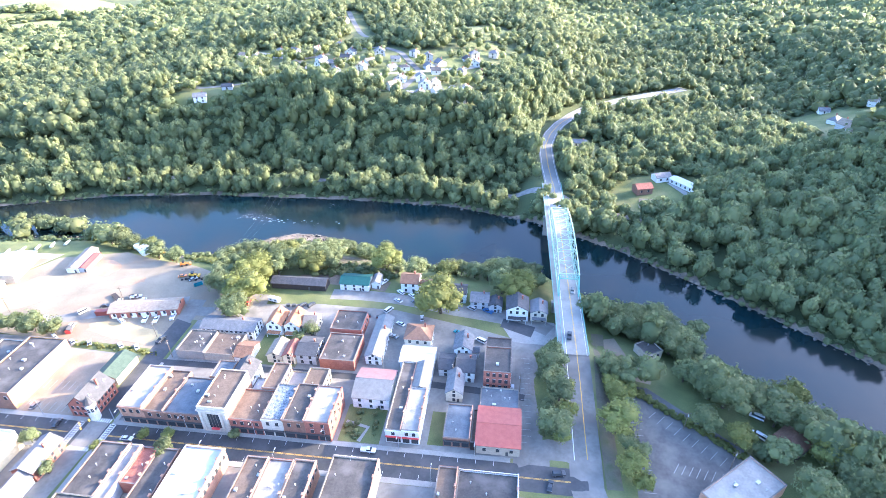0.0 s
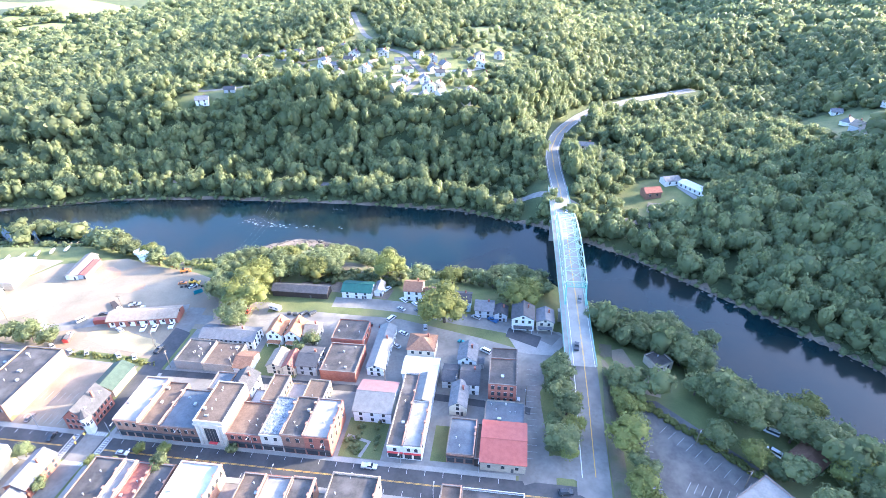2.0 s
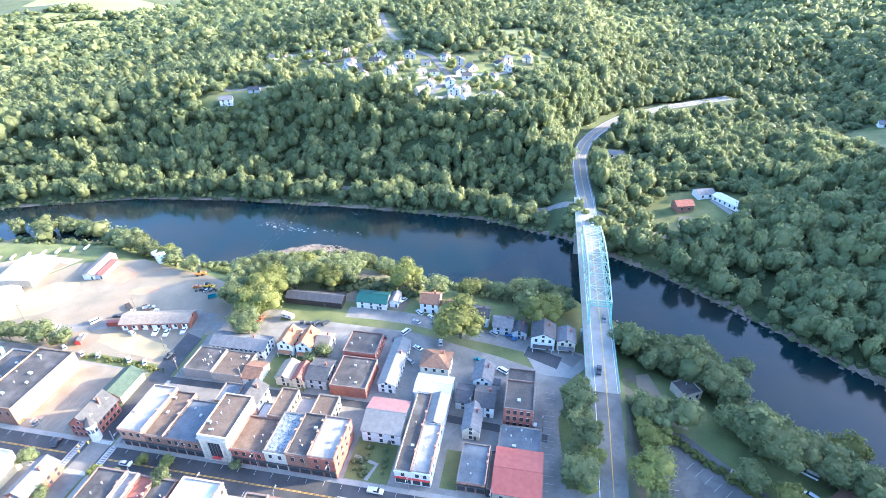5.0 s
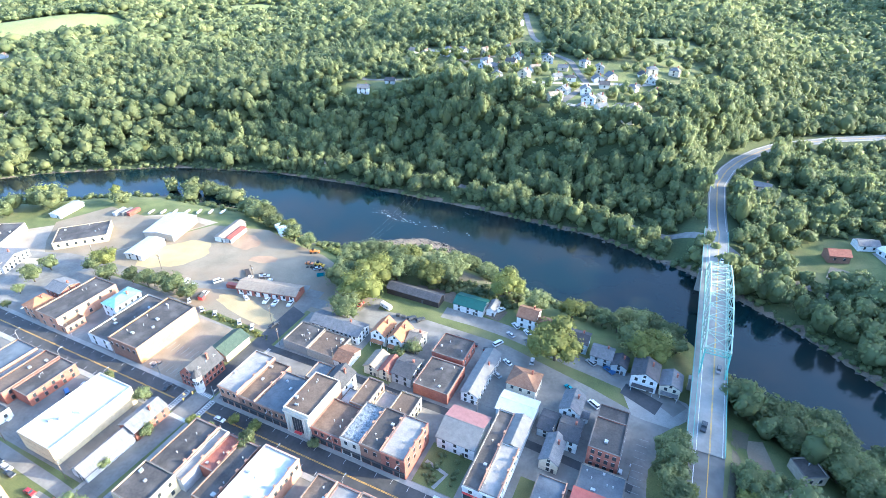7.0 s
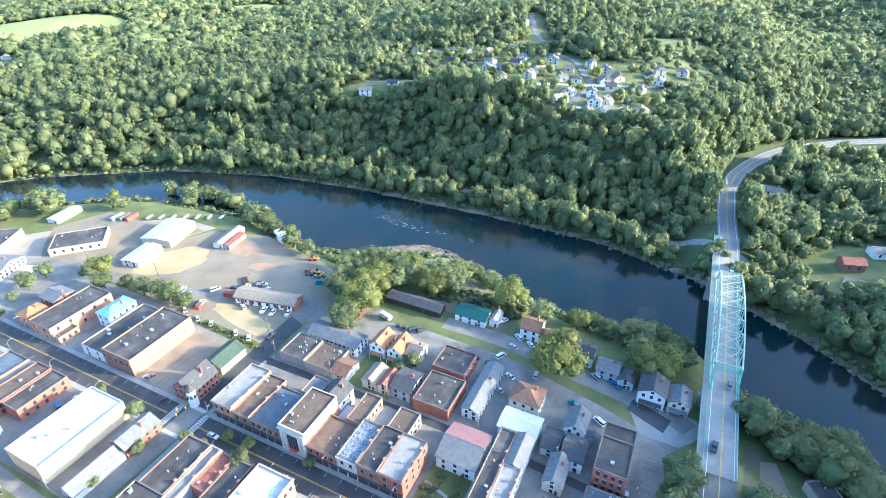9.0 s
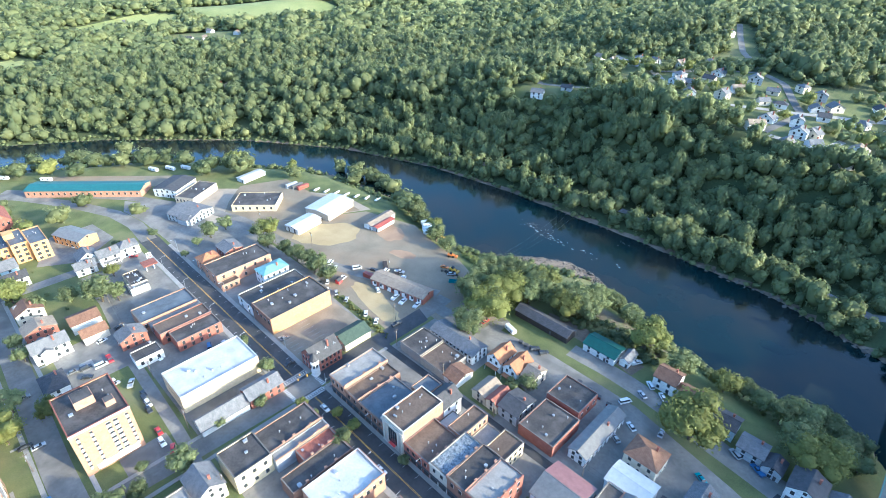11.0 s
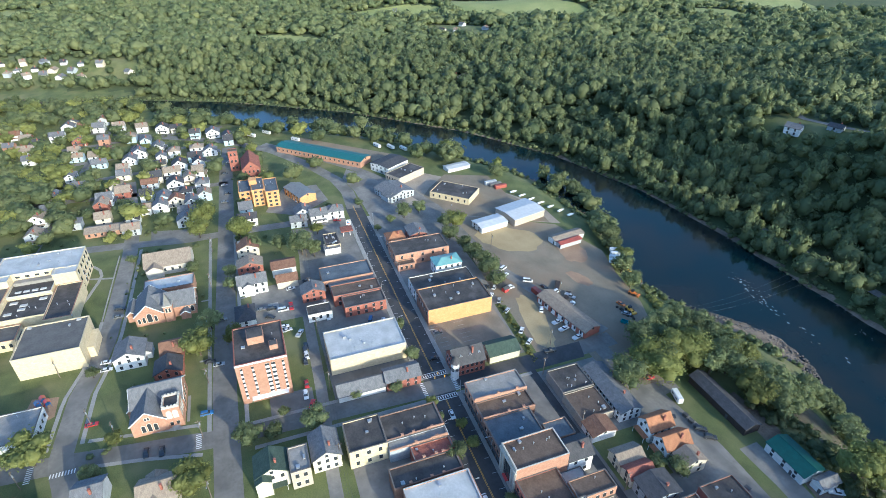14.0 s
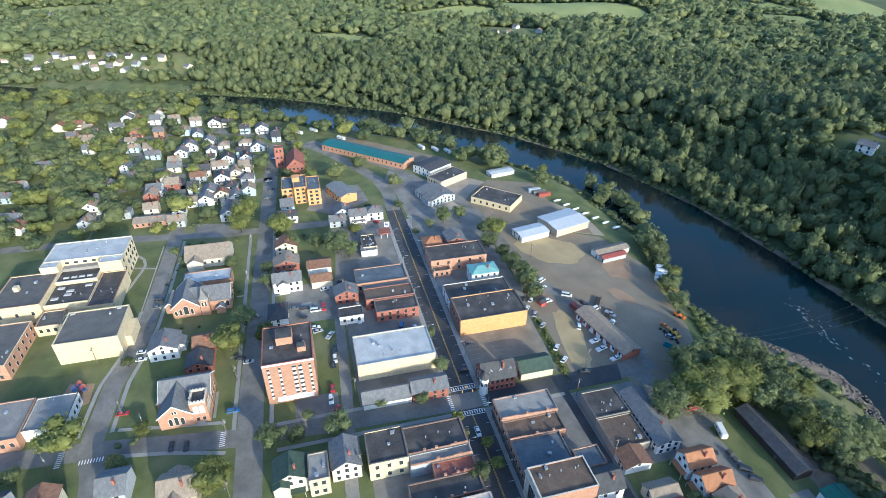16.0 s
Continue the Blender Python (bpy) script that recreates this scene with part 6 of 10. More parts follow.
# the road on to the far hill, and the ramp down to the main street
far_line = [(AXIS0 + BD * 124)[:2] + (8.6,)] + FAR_ROAD[1:]
ribbon("hill_road", far_line, 11, material("weathered_road", (0.20, 0.195, 0.185), (0.29, 0.28, 0.265), 0.15, 0.9, stain=(0.13, 0.125, 0.12)), "grey two-lane road curving up the wooded hill", "road", 0.12)
for off, mat, nm in ((0.2, LINE_YELLOW, "yellow"), (-0.2, LINE_YELLOW, "yellow"), (4.4, LINE_WHITE, "white"), (-4.4, LINE_WHITE, "white")):
    pts = [Vector((p[0], p[1], 0)) for p in far_line]
    line = []
    for k, p in enumerate(pts):
        d = (pts[min(k + 1, len(pts) - 1)] - pts[max(k - 1, 0)]).normalized()
        line.append((p.x + d.y * off, p.y - d.x * off))
    ribbon("road_line", line, 0.2, mat, nm + " line painted on the hill road", "road marking", 0.2)
ramp_line = [tuple(uv(34, 108)[:2]), (47.5, 112), (49.5, 124), (51.5, 138), (54.2, 158), (56.0, 172.5)]
ribbon("bridge_ramp", ramp_line, 11.5, OLD_ASPHALT, "worn asphalt ramp up to the bridge", "road", 0.3)
ribbon("road_line", [(50.3, 124), (52.3, 138), (55.0, 158), (56.6, 172.5)], 0.3, LINE_YELLOW, "yellow line painted on the bridge ramp", "road marking", 0.36)
ribbon("road_line", [(45.6, 124), (47.6, 138), (50.3, 158), (52.1, 172.5)], 0.25, LINE_WHITE, "white line painted on the bridge ramp", "road marking", 0.36)

# ---- trees ----
def tree_shape(seed, leaves, rx, clumps, base, size):
    V, T = lobed_crown(seed, leaves, clumps, rx=rx, base=base, size=size, spread=1.1, core=0.9)
    crown = from_arrays("crown", V, T, LEAF, np.full(len(V), 0.5), smooth=True)
    rng = random.Random(seed)
    bm = bmesh.new()
    tube(bm, (0, 0, -0.03), (0.01, 0.0, base + 0.05), 0.032, 0.022)
    for k in range(5):
        t = k * 1.3 + rng.uniform(0, 0.5)
        r = 0.17 * rx
        tube(bm, (0.01, 0, base + 0.03 * k - 0.03), (r * math.cos(t), r * math.sin(t), base + 0.25 + 0.06 * k), 0.014, 0.005, 6)
    trunk = bpy.data.meshes.new("trunk")
    bm.to_mesh(trunk)
    bm.free()
    trunk.materials.append(BARK)
    return crown, trunk


TREE_SHAPES = [tree_shape(100 + k, 1000, 0.95 + 0.1 * (k % 3), 7 + k % 3, 0.14 + 0.015 * k, 0.030) for k in range(6)]
PALE_SHAPES = []
for crown, trunk in TREE_SHAPES[:3]:
    c2 = crown.copy()
    c2.materials[0] = LEAF_PALE_SUNLIT
    PALE_SHAPES.append((c2, trunk))


FAR_SHAPES = [tree_shape(160 + k, 240, 1.0 + 0.1 * (k % 3), 5, 0.14, 0.048) for k in range(5)]
BIG_SHAPES = [tree_shape(140 + k, 1900, 1.0, 12, 0.10, 0.021) for k in range(3)]
BIG_PALE = tree_shape(150, 1900, 1.0, 12, 0.10, 0.021)
BIG_PALE[0].materials[0] = LEAF_PALE_SUNLIT


TREE_REACH, FAR_TREES = 330.0, {False: [], True: []}


def tree(x, y, h, w=1.0, pale=False, label=""):
    """A tree of its own near by; far ones are gathered and planted as one wood further down."""
    k = int(abs(x * 7 + y * 13)) % 97
    # pale crowns carry painted sunlight; some smaller trees get it by position
    pale = pale or (h < 15 and k % 4 == 1)
    crown, trunk = (PALE_SHAPES if pale else TREE_SHAPES)[k % (3 if pale else 6)]
    if not pale and math.hypot(x, y - 40) > 320:
        crown, trunk = FAR_SHAPES[k % 5]
    elif h > 15.5:
        crown, trunk = BIG_PALE if pale else BIG_SHAPES[k % 3]
    z = level((x, y))
    if math.hypot(x, y - 40) > TREE_REACH:
        FAR_TREES[pale].append((x, y, z - 0.3, h, h * w))
        return None
    ob = thing("tree", pose(x, y, z, 0, 0, k * 37) @ Matrix.Diagonal((h * w, h * w, h, 1)), label or ("broad tree with sunlit yellow-green leaves" if pale else "leafy green deciduous tree with a full crown"), "tree")
    part("trunk", trunk, None, ob)
    part("crown", crown, None, ob)
    return ob


# ---- vehicles ----
CAR_SHAPES = {}
PAINTS = {"white": (0.72, 0.72, 0.72), "dark": (0.03, 0.032, 0.036), "red": (0.42, 0.03, 0.025), "blue": (0.05, 0.13, 0.30), "silver": (0.42, 0.43, 0.45), "grey": (0.16, 0.165, 0.17), "teal": (0.03, 0.22, 0.26), "orange": (0.62, 0.2, 0.03), "yellow": (0.75, 0.45, 0.03)}


def car_shape(kind, colour):
    if (kind, colour) in CAR_SHAPES:
        return CAR_SHAPES[kind, colour]
    L, Wd, H, hood = {"sedan": (4.7, 1.8, 1.45, 0.9), "suv": (4.8, 1.9, 1.75, 1.05), "pickup": (5.7, 2.0, 1.85, 1.1), "van": (5.3, 2.0, 2.1, 1.2)}[kind]
    x, y = L / 2, Wd / 2
    bm = bmesh.new()
    prof = {"sedan": [(-x, 0.35), (x, 0.35), (x, 0.62), (x - 0.25, 0.78), (x - 1.3, hood), (-x + 0.7, hood), (-x, hood - 0.05)],
            "suv": [(-x, 0.35), (x, 0.35), (x, 0.7), (x - 0.2, 0.92), (x - 1.2, hood), (-x, hood)],
            "pickup": [(-x, 0.45), (x, 0.45), (x, 0.85), (x - 0.2, 1.0), (x - 1.4, hood), (-x, hood)],
            "van": [(-x, 0.35), (x, 0.35), (x, 0.8), (x - 0.6, 1.05), (x - 0.9, hood), (-x, hood)]}[kind]
    lo = [bm.verts.new((a, -y, b)) for a, b in prof]
    hi = [bm.verts.new((a, y, b)) for a, b in prof]
    n = len(prof)
    bm.faces.new(lo[::-1])
    bm.faces.new(hi)
    for k in range(n):
        bm.faces.new((lo[k], lo[(k + 1) % n], hi[(k + 1) % n], hi[k]))
    if kind == "pickup":
        for s in (-1, 1):
            box(bm, -x, s * y - (0.12 if s > 0 else 0), hood, -x + 2.2, s * y + (0 if s > 0 else 0.12), hood + 0.32)
        box(bm, -x, -y, hood, -x + 0.1, y, hood + 0.32)
    bmesh.ops.recalc_face_normals(bm, faces=bm.faces)
    bmesh.ops.bevel(bm, geom=[e for e in bm.edges if e.calc_length() > 0.8], offset=0.07, segments=1, affect="EDGES")
    body = bpy.data.meshes.new("body")
    bm.to_mesh(body)
    bm.free()
    body.materials.append(paint(colour, PAINTS[colour]))
    a0, a1, b0, b1 = {"sedan": (-1.9, 1.1, -1.2, 0.35), "suv": (-2.35, 1.15, -2.1, 0.5), "pickup": (-0.6, 1.35, -0.45, 0.75), "van": (-2.6, 1.9, -2.55, 1.2)}[kind]

    def cabin(z0, z1, c0, c1, d0, d1, ya, yb, mat, nm):
        bm = bmesh.new()
        vs = [bm.verts.new(p) for p in ((c0, -ya, z0), (c1, -ya, z0), (c1, ya, z0), (c0, ya, z0), (d0, -yb, z1), (d1, -yb, z1), (d1, yb, z1), (d0, yb, z1))]
        for f in ((3, 2, 1, 0), (4, 5, 6, 7), (0, 1, 5, 4), (1, 2, 6, 5), (2, 3, 7, 6), (3, 0, 4, 7)):
            bm.faces.new([vs[i] for i in f])
        me = bpy.data.meshes.new(nm)
        bm.to_mesh(me)
        bm.free()
        me.materials.append(mat)
        return me

    glass = cabin(hood - 0.02, H - 0.08, a0, a1, b0, b1, y - 0.1, y - 0.28, GLASS, "glazing")
    roof = cabin(H - 0.08, H, b0 - 0.02, b1 + 0.02, b0 + 0.1, b1 - 0.1, y - 0.27, y - 0.33, paint(colour, PAINTS[colour]), "roof")
    bm = bmesh.new()
    tube(bm, (0, -0.11, 0), (0, 0.11, 0), 0.34, 0.34, 12)
    tube(bm, (0, -0.13, 0), (0, 0.13, 0), 0.19, 0.19, 8, 1)
    wheel = bpy.data.meshes.new("wheel")
    bm.to_mesh(wheel)
    bm.free()
    wheel.materials.append(RUBBER)
    wheel.materials.append(STEEL)
    CAR_SHAPES[kind, colour] = (body, glass, roof, wheel, L, Wd)
    return CAR_SHAPES[kind, colour]


def car(u, v, heading, kind, colour, z=None, at=None):
    body, glass, roof, wheel, L, Wd = car_shape(kind, colour)
    p = uv(u, v) if at is None else at
    ob = thing(kind if kind != "suv" else "suv_car", pose(p.x, p.y, 0.08 if z is None else z, 0, 0, heading - 8), f"{colour} {kind} parked on the paving", "car")
    part("body", body, None, ob)
    part("glazing", glass, None, ob, "dark glazing")
    part("roof", roof, None, ob)
    for sx in (-1, 1):
        for sy in (-1, 1):
            part("wheel", wheel, None, ob, m=pose(sx * L * 0.31, sy * (Wd / 2 - 0.1), 0.34))
    return ob


# ---- poles and lamps ----
def utility_pole(u, v, h=10.5, turn=0, lamp=False):
    p = uv(u, v)
    ob = thing("utility_pole", pose(p.x, p.y, level(p), 0, 0, turn - 8), "weathered wooden utility pole with a crossarm", "utility pole")
    bm = bmesh.new()
    tube(bm, (0, 0, -0.5), (0, 0, h), 0.17, 0.11)
    part("pole", bm, POLE_WOOD, ob)
    bm = bmesh.new()
    box(bm, -1.2, -0.06, h - 0.9, 1.2, 0.06, h - 0.75)
    part("crossarm", bm, POLE_WOOD, ob)
    for x in (-1.0, 1.0):
        bm = bmesh.new()
        tube(bm, (x, 0, h - 0.75), (x, 0, h - 0.5), 0.06, 0.05, 6)
        part("insulator", bm, TRIM_DARK, ob)
    bm = bmesh.new()
    tube(bm, (0.3, 0.25, h - 2.6), (0.3, 0.25, h - 1.6), 0.24, 0.24)
    part("transformer", bm, STEEL, ob, "grey transformer can")
    if lamp:
        bm = bmesh.new()
        tube(bm, (0, 0, h - 1.9), (0, -1.8, h - 1.5), 0.04, 0.04, 6)
        box(bm, -0.15, -2.3, h - 1.6, 0.15, -1.7, h - 1.42)
        part("lamp_arm", bm, STEEL, ob)
    return ob


def street_lamp(u, v, turn=0, h=8.0):
    p = uv(u, v)
    ob = thing("street_lamp", pose(p.x, p.y, 0.15, 0, 0, turn - 8), "grey metal street lamp with one curved arm", "street lamp", "lamps along the main street")
    bm = bmesh.new()
    tube(bm, (0, 0, 0), (0, 0, h), 0.11, 0.07)
    part("post", bm, STEEL, ob)
    bm = bmesh.new()
    tube(bm, (0, 0, h - 0.1), (0, 0.9, h + 0.5), 0.05, 0.045, 6)
    tube(bm, (0, 0.9, h + 0.5), (0, 1.9, h + 0.55), 0.045, 0.04, 6)
    part("arm", bm, STEEL, ob)
    bm = bmesh.new()
    box(bm, -0.17, 1.8, h + 0.42, 0.17, 2.6, h + 0.62)
    part("lamp_head", bm, STEEL, ob)
    return ob


def cable(a, b, sag, name="overhead_cable", n=14, r=0.022):
    a, b = Vector(a), Vector(b)
    bm = bmesh.new()
    pts = [a.lerp(b, k / n) - Vector((0, 0, sag * 4 * (k / n) * (1 - k / n))) for k in range(n + 1)]
    side = (b - a).cross(Vector((0, 0, 1))).normalized() * r
    up = Vector((0, 0, r))
    rings = [[bm.verts.new(p + o) for o in (side, up, -side, -up)] for p in pts]
    for k in range(n):
        for c in range(4):
            bm.faces.new((rings[k][c], rings[k][(c + 1) % 4], rings[k + 1][(c + 1) % 4], rings[k + 1][c]))
    return tagged(part(name, bm, TRIM_DARK), "thin black overhead cable", "cable")


for u in (-300, -270, -240, -210, -182, -146, -120, -92, -64, -36, -8):
    street_lamp(u, 127.0, 180)
for u in (-286, -256, -226, -196, -132, -106, -78, -50, -22):
    street_lamp(u, 113.4, 0)
POLES = [(-309, 85.5), (-276, 82), (-240, 79), (-206, 77.5), (-170, 77), (-134, 74.5), (-112, 74)]
for u, v in POLES:
    utility_pole(u, v, 10.5, 90)
for k in range(len(POLES) - 1):
    for off in (-1.0, 0.0, 1.0):
        a, b2 = uv(POLES[k][0], POLES[k][1] + off, 9.9), uv(POLES[k + 1][0], POLES[k + 1][1] + off, 9.9)
        cable(a, b2, 0.7)
POLES_N = [(-163, 176), (-148, 164), (-118, 164), (-90, 163.5), (-50, 163.5), (-20, 164), (8, 160)]
for u, v in POLES_N:
    utility_pole(u, v, 10.0, 90)
for k in range(len(POLES_N) - 1):
    for off in (-0.9, 0.9):
        cable(uv(POLES_N[k][0], POLES_N[k][1] + off, 9.4), uv(POLES_N[k + 1][0], POLES_N[k + 1][1] + off, 9.4), 0.6)
POLES_S = [(-300, 31.5), (-262, 31), (-225, 30.5), (-190, 30), (-162, 28), (-135, 31)]
for u, v in POLES_S:
    utility_pole(u, v, 9.5, 90, lamp=True)
for u, v in ((-286, -29), (-250, -29), (-215, -29), (-182, -12), (-160, -30), (-172, -2), (82, 132), (70, 148), (-196, 200), (-250, 186), (-296, 178)):
    utility_pole(u, v, 9.5, 0)
for off in (0, 2.2, 4.4):
    cable(uv(-157 + off, 235, 9), uv(-163 + off * 2.4, 345, 16), 7.0, "river_cable", 24, 0.03)

# traffic light over the crossing
tl = thing("traffic_light", pose(*uv(-157, 120), 0, 0, -8), "traffic signals hung on wires over the crossing", "traffic light")
for k, (x, y) in enumerate(((-1.5, 0.0), (1.0, 2.0), (0.5, -2.0))):
    bm = bmesh.new()
    box(bm, x - 0.17, y - 0.17, 5.2, x + 0.17, y + 0.17, 6.3)
    part("signal_head", bm, paint("yellow", PAINTS["yellow"]), tl, "yellow signal housing")
    for j in range(3):
        bm = bmesh.new()
        tube(bm, (x, y - 0.17, 5.4 + 0.35 * j), (x, y - 0.26, 5.4 + 0.35 * j), 0.12, 0.12, 8)
        part("lens", bm, TRIM_DARK, tl)
for dx, dy in ((-6.5, -7.0), (6.5, 7.0)):
    bm = bmesh.new()
    tube(bm, (dx, dy, 0), (dx, dy, 7.2), 0.14, 0.1)
    part("mast", bm, STEEL, tl)
bm = bmesh.new()
tube(bm, (-6.5, -7.0, 7.0), (6.5, 7.0, 7.0), 0.03, 0.03, 4)
tube(bm, (-1.5, 0, 6.3), (-1.5, 0, 6.95), 0.02, 0.02, 4)
tube(bm, (1.0, 2.0, 6.3), (1.0, 2.0, 6.95), 0.02, 0.02, 4)
tube(bm, (0.5, -2.0, 6.3), (0.5, -2.0, 6.95), 0.02, 0.02, 4)
part("span_wire", bm, TRIM_DARK, tl)


# ---- yard things ----
def camper(u, v, turn, L=6.5, name="camper_trailer", label="white camper trailer parked by the trees"):
    p = uv(u, v)
    ob = thing(name, pose(p.x, p.y, 0.08, 0, 0, turn - 8), label, "trailer")
    bm = bmesh.new()
    box(bm, -L / 2, -1.2, 0.55, L / 2, 1.2, 2.9)
    bmesh.ops.bevel(bm, geom=bm.edges[:], offset=0.22, segments=2, affect="EDGES")
    part("body", bm, SIDING_WHITE if L > 6 else TRIM_WHITE, ob)
    for s in (-1, 1):
        for x in (-0.6, 0.35):
            bm = bmesh.new()
            tube(bm, (x, s * 1.1, 0.36), (x, s * 1.25, 0.36), 0.36, 0.36, 10)
            part("wheel", bm, RUBBER, ob)
        for x in (-L * 0.3, L * 0.15):
            bm = bmesh.new()
            box(bm, x, s * 1.2 - 0.02, 1.5, x + 1.1, s * 1.2 + 0.02, 2.2)
            part("window", bm, GLASS, ob)
    return ob


def boat(u, v, turn):
    p = uv(u, v)
    ob = thing("covered_boat", pose(p.x, p.y, 0.08, 0, 0, turn - 8), "white covered boat on a trailer", "boat", "boats stored by the river")
    bm = bmesh.new()
    sec = [(-2.6, 1.0, 0.5, 1.5), (-1.0, 1.15, 0.45, 1.8), (1.0, 1.0, 0.5, 1.7), (2.4, 0.45, 0.75, 1.45), (3.1, 0.05, 1.1, 1.3)]
    rows = [[bm.verts.new(q) for q in ((x, -w, (a + b2) / 2), (x, 0, a), (x, w, (a + b2) / 2), (x, 0, b2))] for x, w, a, b2 in sec]
    for k in range(4):
        for c in range(4):
            bm.faces.new((rows[k][c], rows[k][(c + 1) % 4], rows[k + 1][(c + 1) % 4], rows[k + 1][c]))
    bm.faces.new(rows[0])
    bm.faces.new(rows[-1][::-1])
    bmesh.ops.recalc_face_normals(bm, faces=bm.faces)
    part("hull", bm, TRIM_WHITE, ob)
    bm = bmesh.new()
    beam(bm, (-2.6, -0.6, 0.42), (3.4, 0, 0.5), 0.1)
    beam(bm, (-2.6, 0.6, 0.42), (3.4, 0, 0.5), 0.1)
    part("trailer", bm, STEEL, ob)
    for s in (-1, 1):
        bm = bmesh.new()
        tube(bm, (-0.8, s * 0.95, 0.3), (-0.8, s * 1.1, 0.3), 0.3, 0.3, 10)
        part("wheel", bm, RUBBER, ob)
    return ob


def loader(u, v, turn, colour="yellow", digger=False):
    p = uv(u, v)
    kind = "excavator" if digger else "wheel_loader"
    ob = thing(kind, pose(p.x, p.y, 0.06, 0, 0, turn - 8), f"{colour} {'tracked excavator' if digger else 'wheeled loader'} parked at the yard edge", "machine")
    paintm = paint(colour, PAINTS[colour])
    bm = bmesh.new()
    box(bm, -2.2, -1.0, 0.8, 0.4, 1.0, 1.9)
    box(bm, 0.4, -0.8, 0.7, 1.6, 0.8, 1.3)
    bmesh.ops.bevel(bm, geom=bm.edges[:], offset=0.1, segments=1, affect="EDGES")
    part("body", bm, paintm, ob)
    bm = bmesh.new()
    box(bm, -0.9, -0.75, 1.9, 0.35, 0.75, 3.0)
    part("cab", bm, GLASS, ob, "glazed cab")
    bm = bmesh.new()
    if digger:
        beam(bm, (0.4, 0, 1.6), (3.0, 0, 4.2), 0.4, 0.5)
        beam(bm, (3.0, 0, 4.2), (5.2, 0, 1.8), 0.3, 0.4)
        box(bm, 4.8, -0.6, 0.9, 5.7, 0.6, 1.8)
    else:
        for s in (-0.6, 0.6):
            beam(bm, (0.4, s, 1.6), (2.9, s, 0.7), 0.2, 0.3)
        box(bm, 2.6, -1.2, 0.2, 3.5, 1.2, 1.0)
    part("arm", bm, paintm, ob)
    if digger:
        for s in (-1, 1):
            bm = bmesh.new()
            box(bm, -2.0, s * 1.2 - 0.3, 0.0, 1.6, s * 1.2 + 0.3, 0.85)
            bmesh.ops.bevel(bm, geom=bm.edges[:], offset=0.25, segments=2, affect="EDGES")
            part("track", bm, RUBBER, ob)
    else:
        for x in (-1.4, 1.2):
            for s in (-1, 1):
                bm = bmesh.new()
                tube(bm, (x, s * 0.85, 0.65), (x, s * 1.3, 0.65), 0.65, 0.65, 12)
                part("wheel", bm, RUBBER, ob)
    return ob


def container(u, v, turn, mat, label, L=9.0):
    p = uv(u, v)
    ob = thing("shipping_container", pose(p.x, p.y, 0.06, 0, 0, turn - 8), label, "container", "containers in the yard")
    bm = bmesh.new()
    box(bm, -L / 2, -1.2, 0, L / 2, 1.2, 2.5)
    for k in range(int(L / 0.6)):
        for s in (-1, 1):
            x = -L / 2 + 0.3 + k * 0.6
            box(bm, x - 0.1, s * 1.2 - 0.04, 0.1, x + 0.1, s * 1.2 + 0.04, 2.4)
    part("shell", bm, mat, ob)
    bm = bmesh.new()
    box(bm, L / 2, -1.1, 0.1, L / 2 + 0.06, 1.1, 2.4)
    part("door", bm, mat, ob)
    return ob


def bin_box(u, v, turn, mat, label):
    p = uv(u, v)
    ob = thing("dumpster", pose(p.x, p.y, 0.07, 0, 0, turn - 8), label, "dumpster", "dumpsters along the lane")
    bm = bmesh.new()
    vs = box(bm, -0.95, -0.7, 0.1, 0.95, 0.7, 1.35)
    for q in vs[:4]:
        q.co.x *= 0.85
    part("bin", bm, mat, ob)
    bm = bmesh.new()
    box(bm, -1.0, -0.75, 1.35, 1.0, 0.75, 1.45)
    part("lid", bm, TRIM_DARK, ob)
    return ob


camper(-117.5, 208.5, 165)
for k, (du, dv) in enumerate(((0, 0), (3.4, -2.5), (6.8, -5.0), (9.6, -7.5))):
    camper(-221 + du, 252 + dv, 70, 5.6 if k % 2 else 6.6, "camper_trailer", "white camper trailer stored in the yard")
for k in range(7):
    boat(-312 + 7.2 * k, 231 + 3.4 * k, 100 + 4 * (k % 3))
for k, m in enumerate((METAL_WHITE, METAL_GREY, METAL_RED)):
    container(-331 + 4.2 * k, 222 + 2.0 * k, 95, m, ("white", "grey", "rust-red")[k] + " shipping container beside the carport")
container(-200, 189.5, 12, METAL_RED, "rust-red container at the end of the shed", 7)
loader(-203, 246, 20, "yellow")
loader(-192, 241, 70, "orange", True)
loader(-183, 236, 30, "orange")
loader(-172, 226, 10, "yellow")
loader(-212, 247, 50, "yellow", True)
for k in range(3):
    bin_box(-109 + 3.0 * k, 205.5, 10, TRIM_DARK, "black steel dumpster on the paving")
for k in range(5):
    bin_box(-76 + 5.0 * k, 203.0 - 0.8 * k, 10, material("dull_red_steel", (0.17, 0.03, 0.03), (0.24, 0.05, 0.045), 1.0, 0.6), "dull red steel dumpster behind the brick block")

# ---- trees of the town and banks ----
tree(-171.5, -4.1, 13.3, 1.23, pale=True)
tree(-168.4, 21.6, 6.0, 1.23, pale=True)
tree(-204.1, 55.4, 13.3, 1.12, pale=True)
tree(-134.9, 45.2, 12.1, 1.12)
tree(-145.1, 65.2, 9.7, 1.12)
tree(-144.2, 74.4, 7.2, 1.12)
tree(-141.6, 89.0, 9.7, 1.12)
tree(-323.8, 73.9, 18.1, 1.01, pale=True)
tree(-308.8, 91.9, 10.9, 1.12)
tree(-272.1, 120.3, 10.9, 1.12)
tree(-103.7, 129.7, 8.5, 1.12)
tree(-130.0, 132.9, 4.8, 1.12)
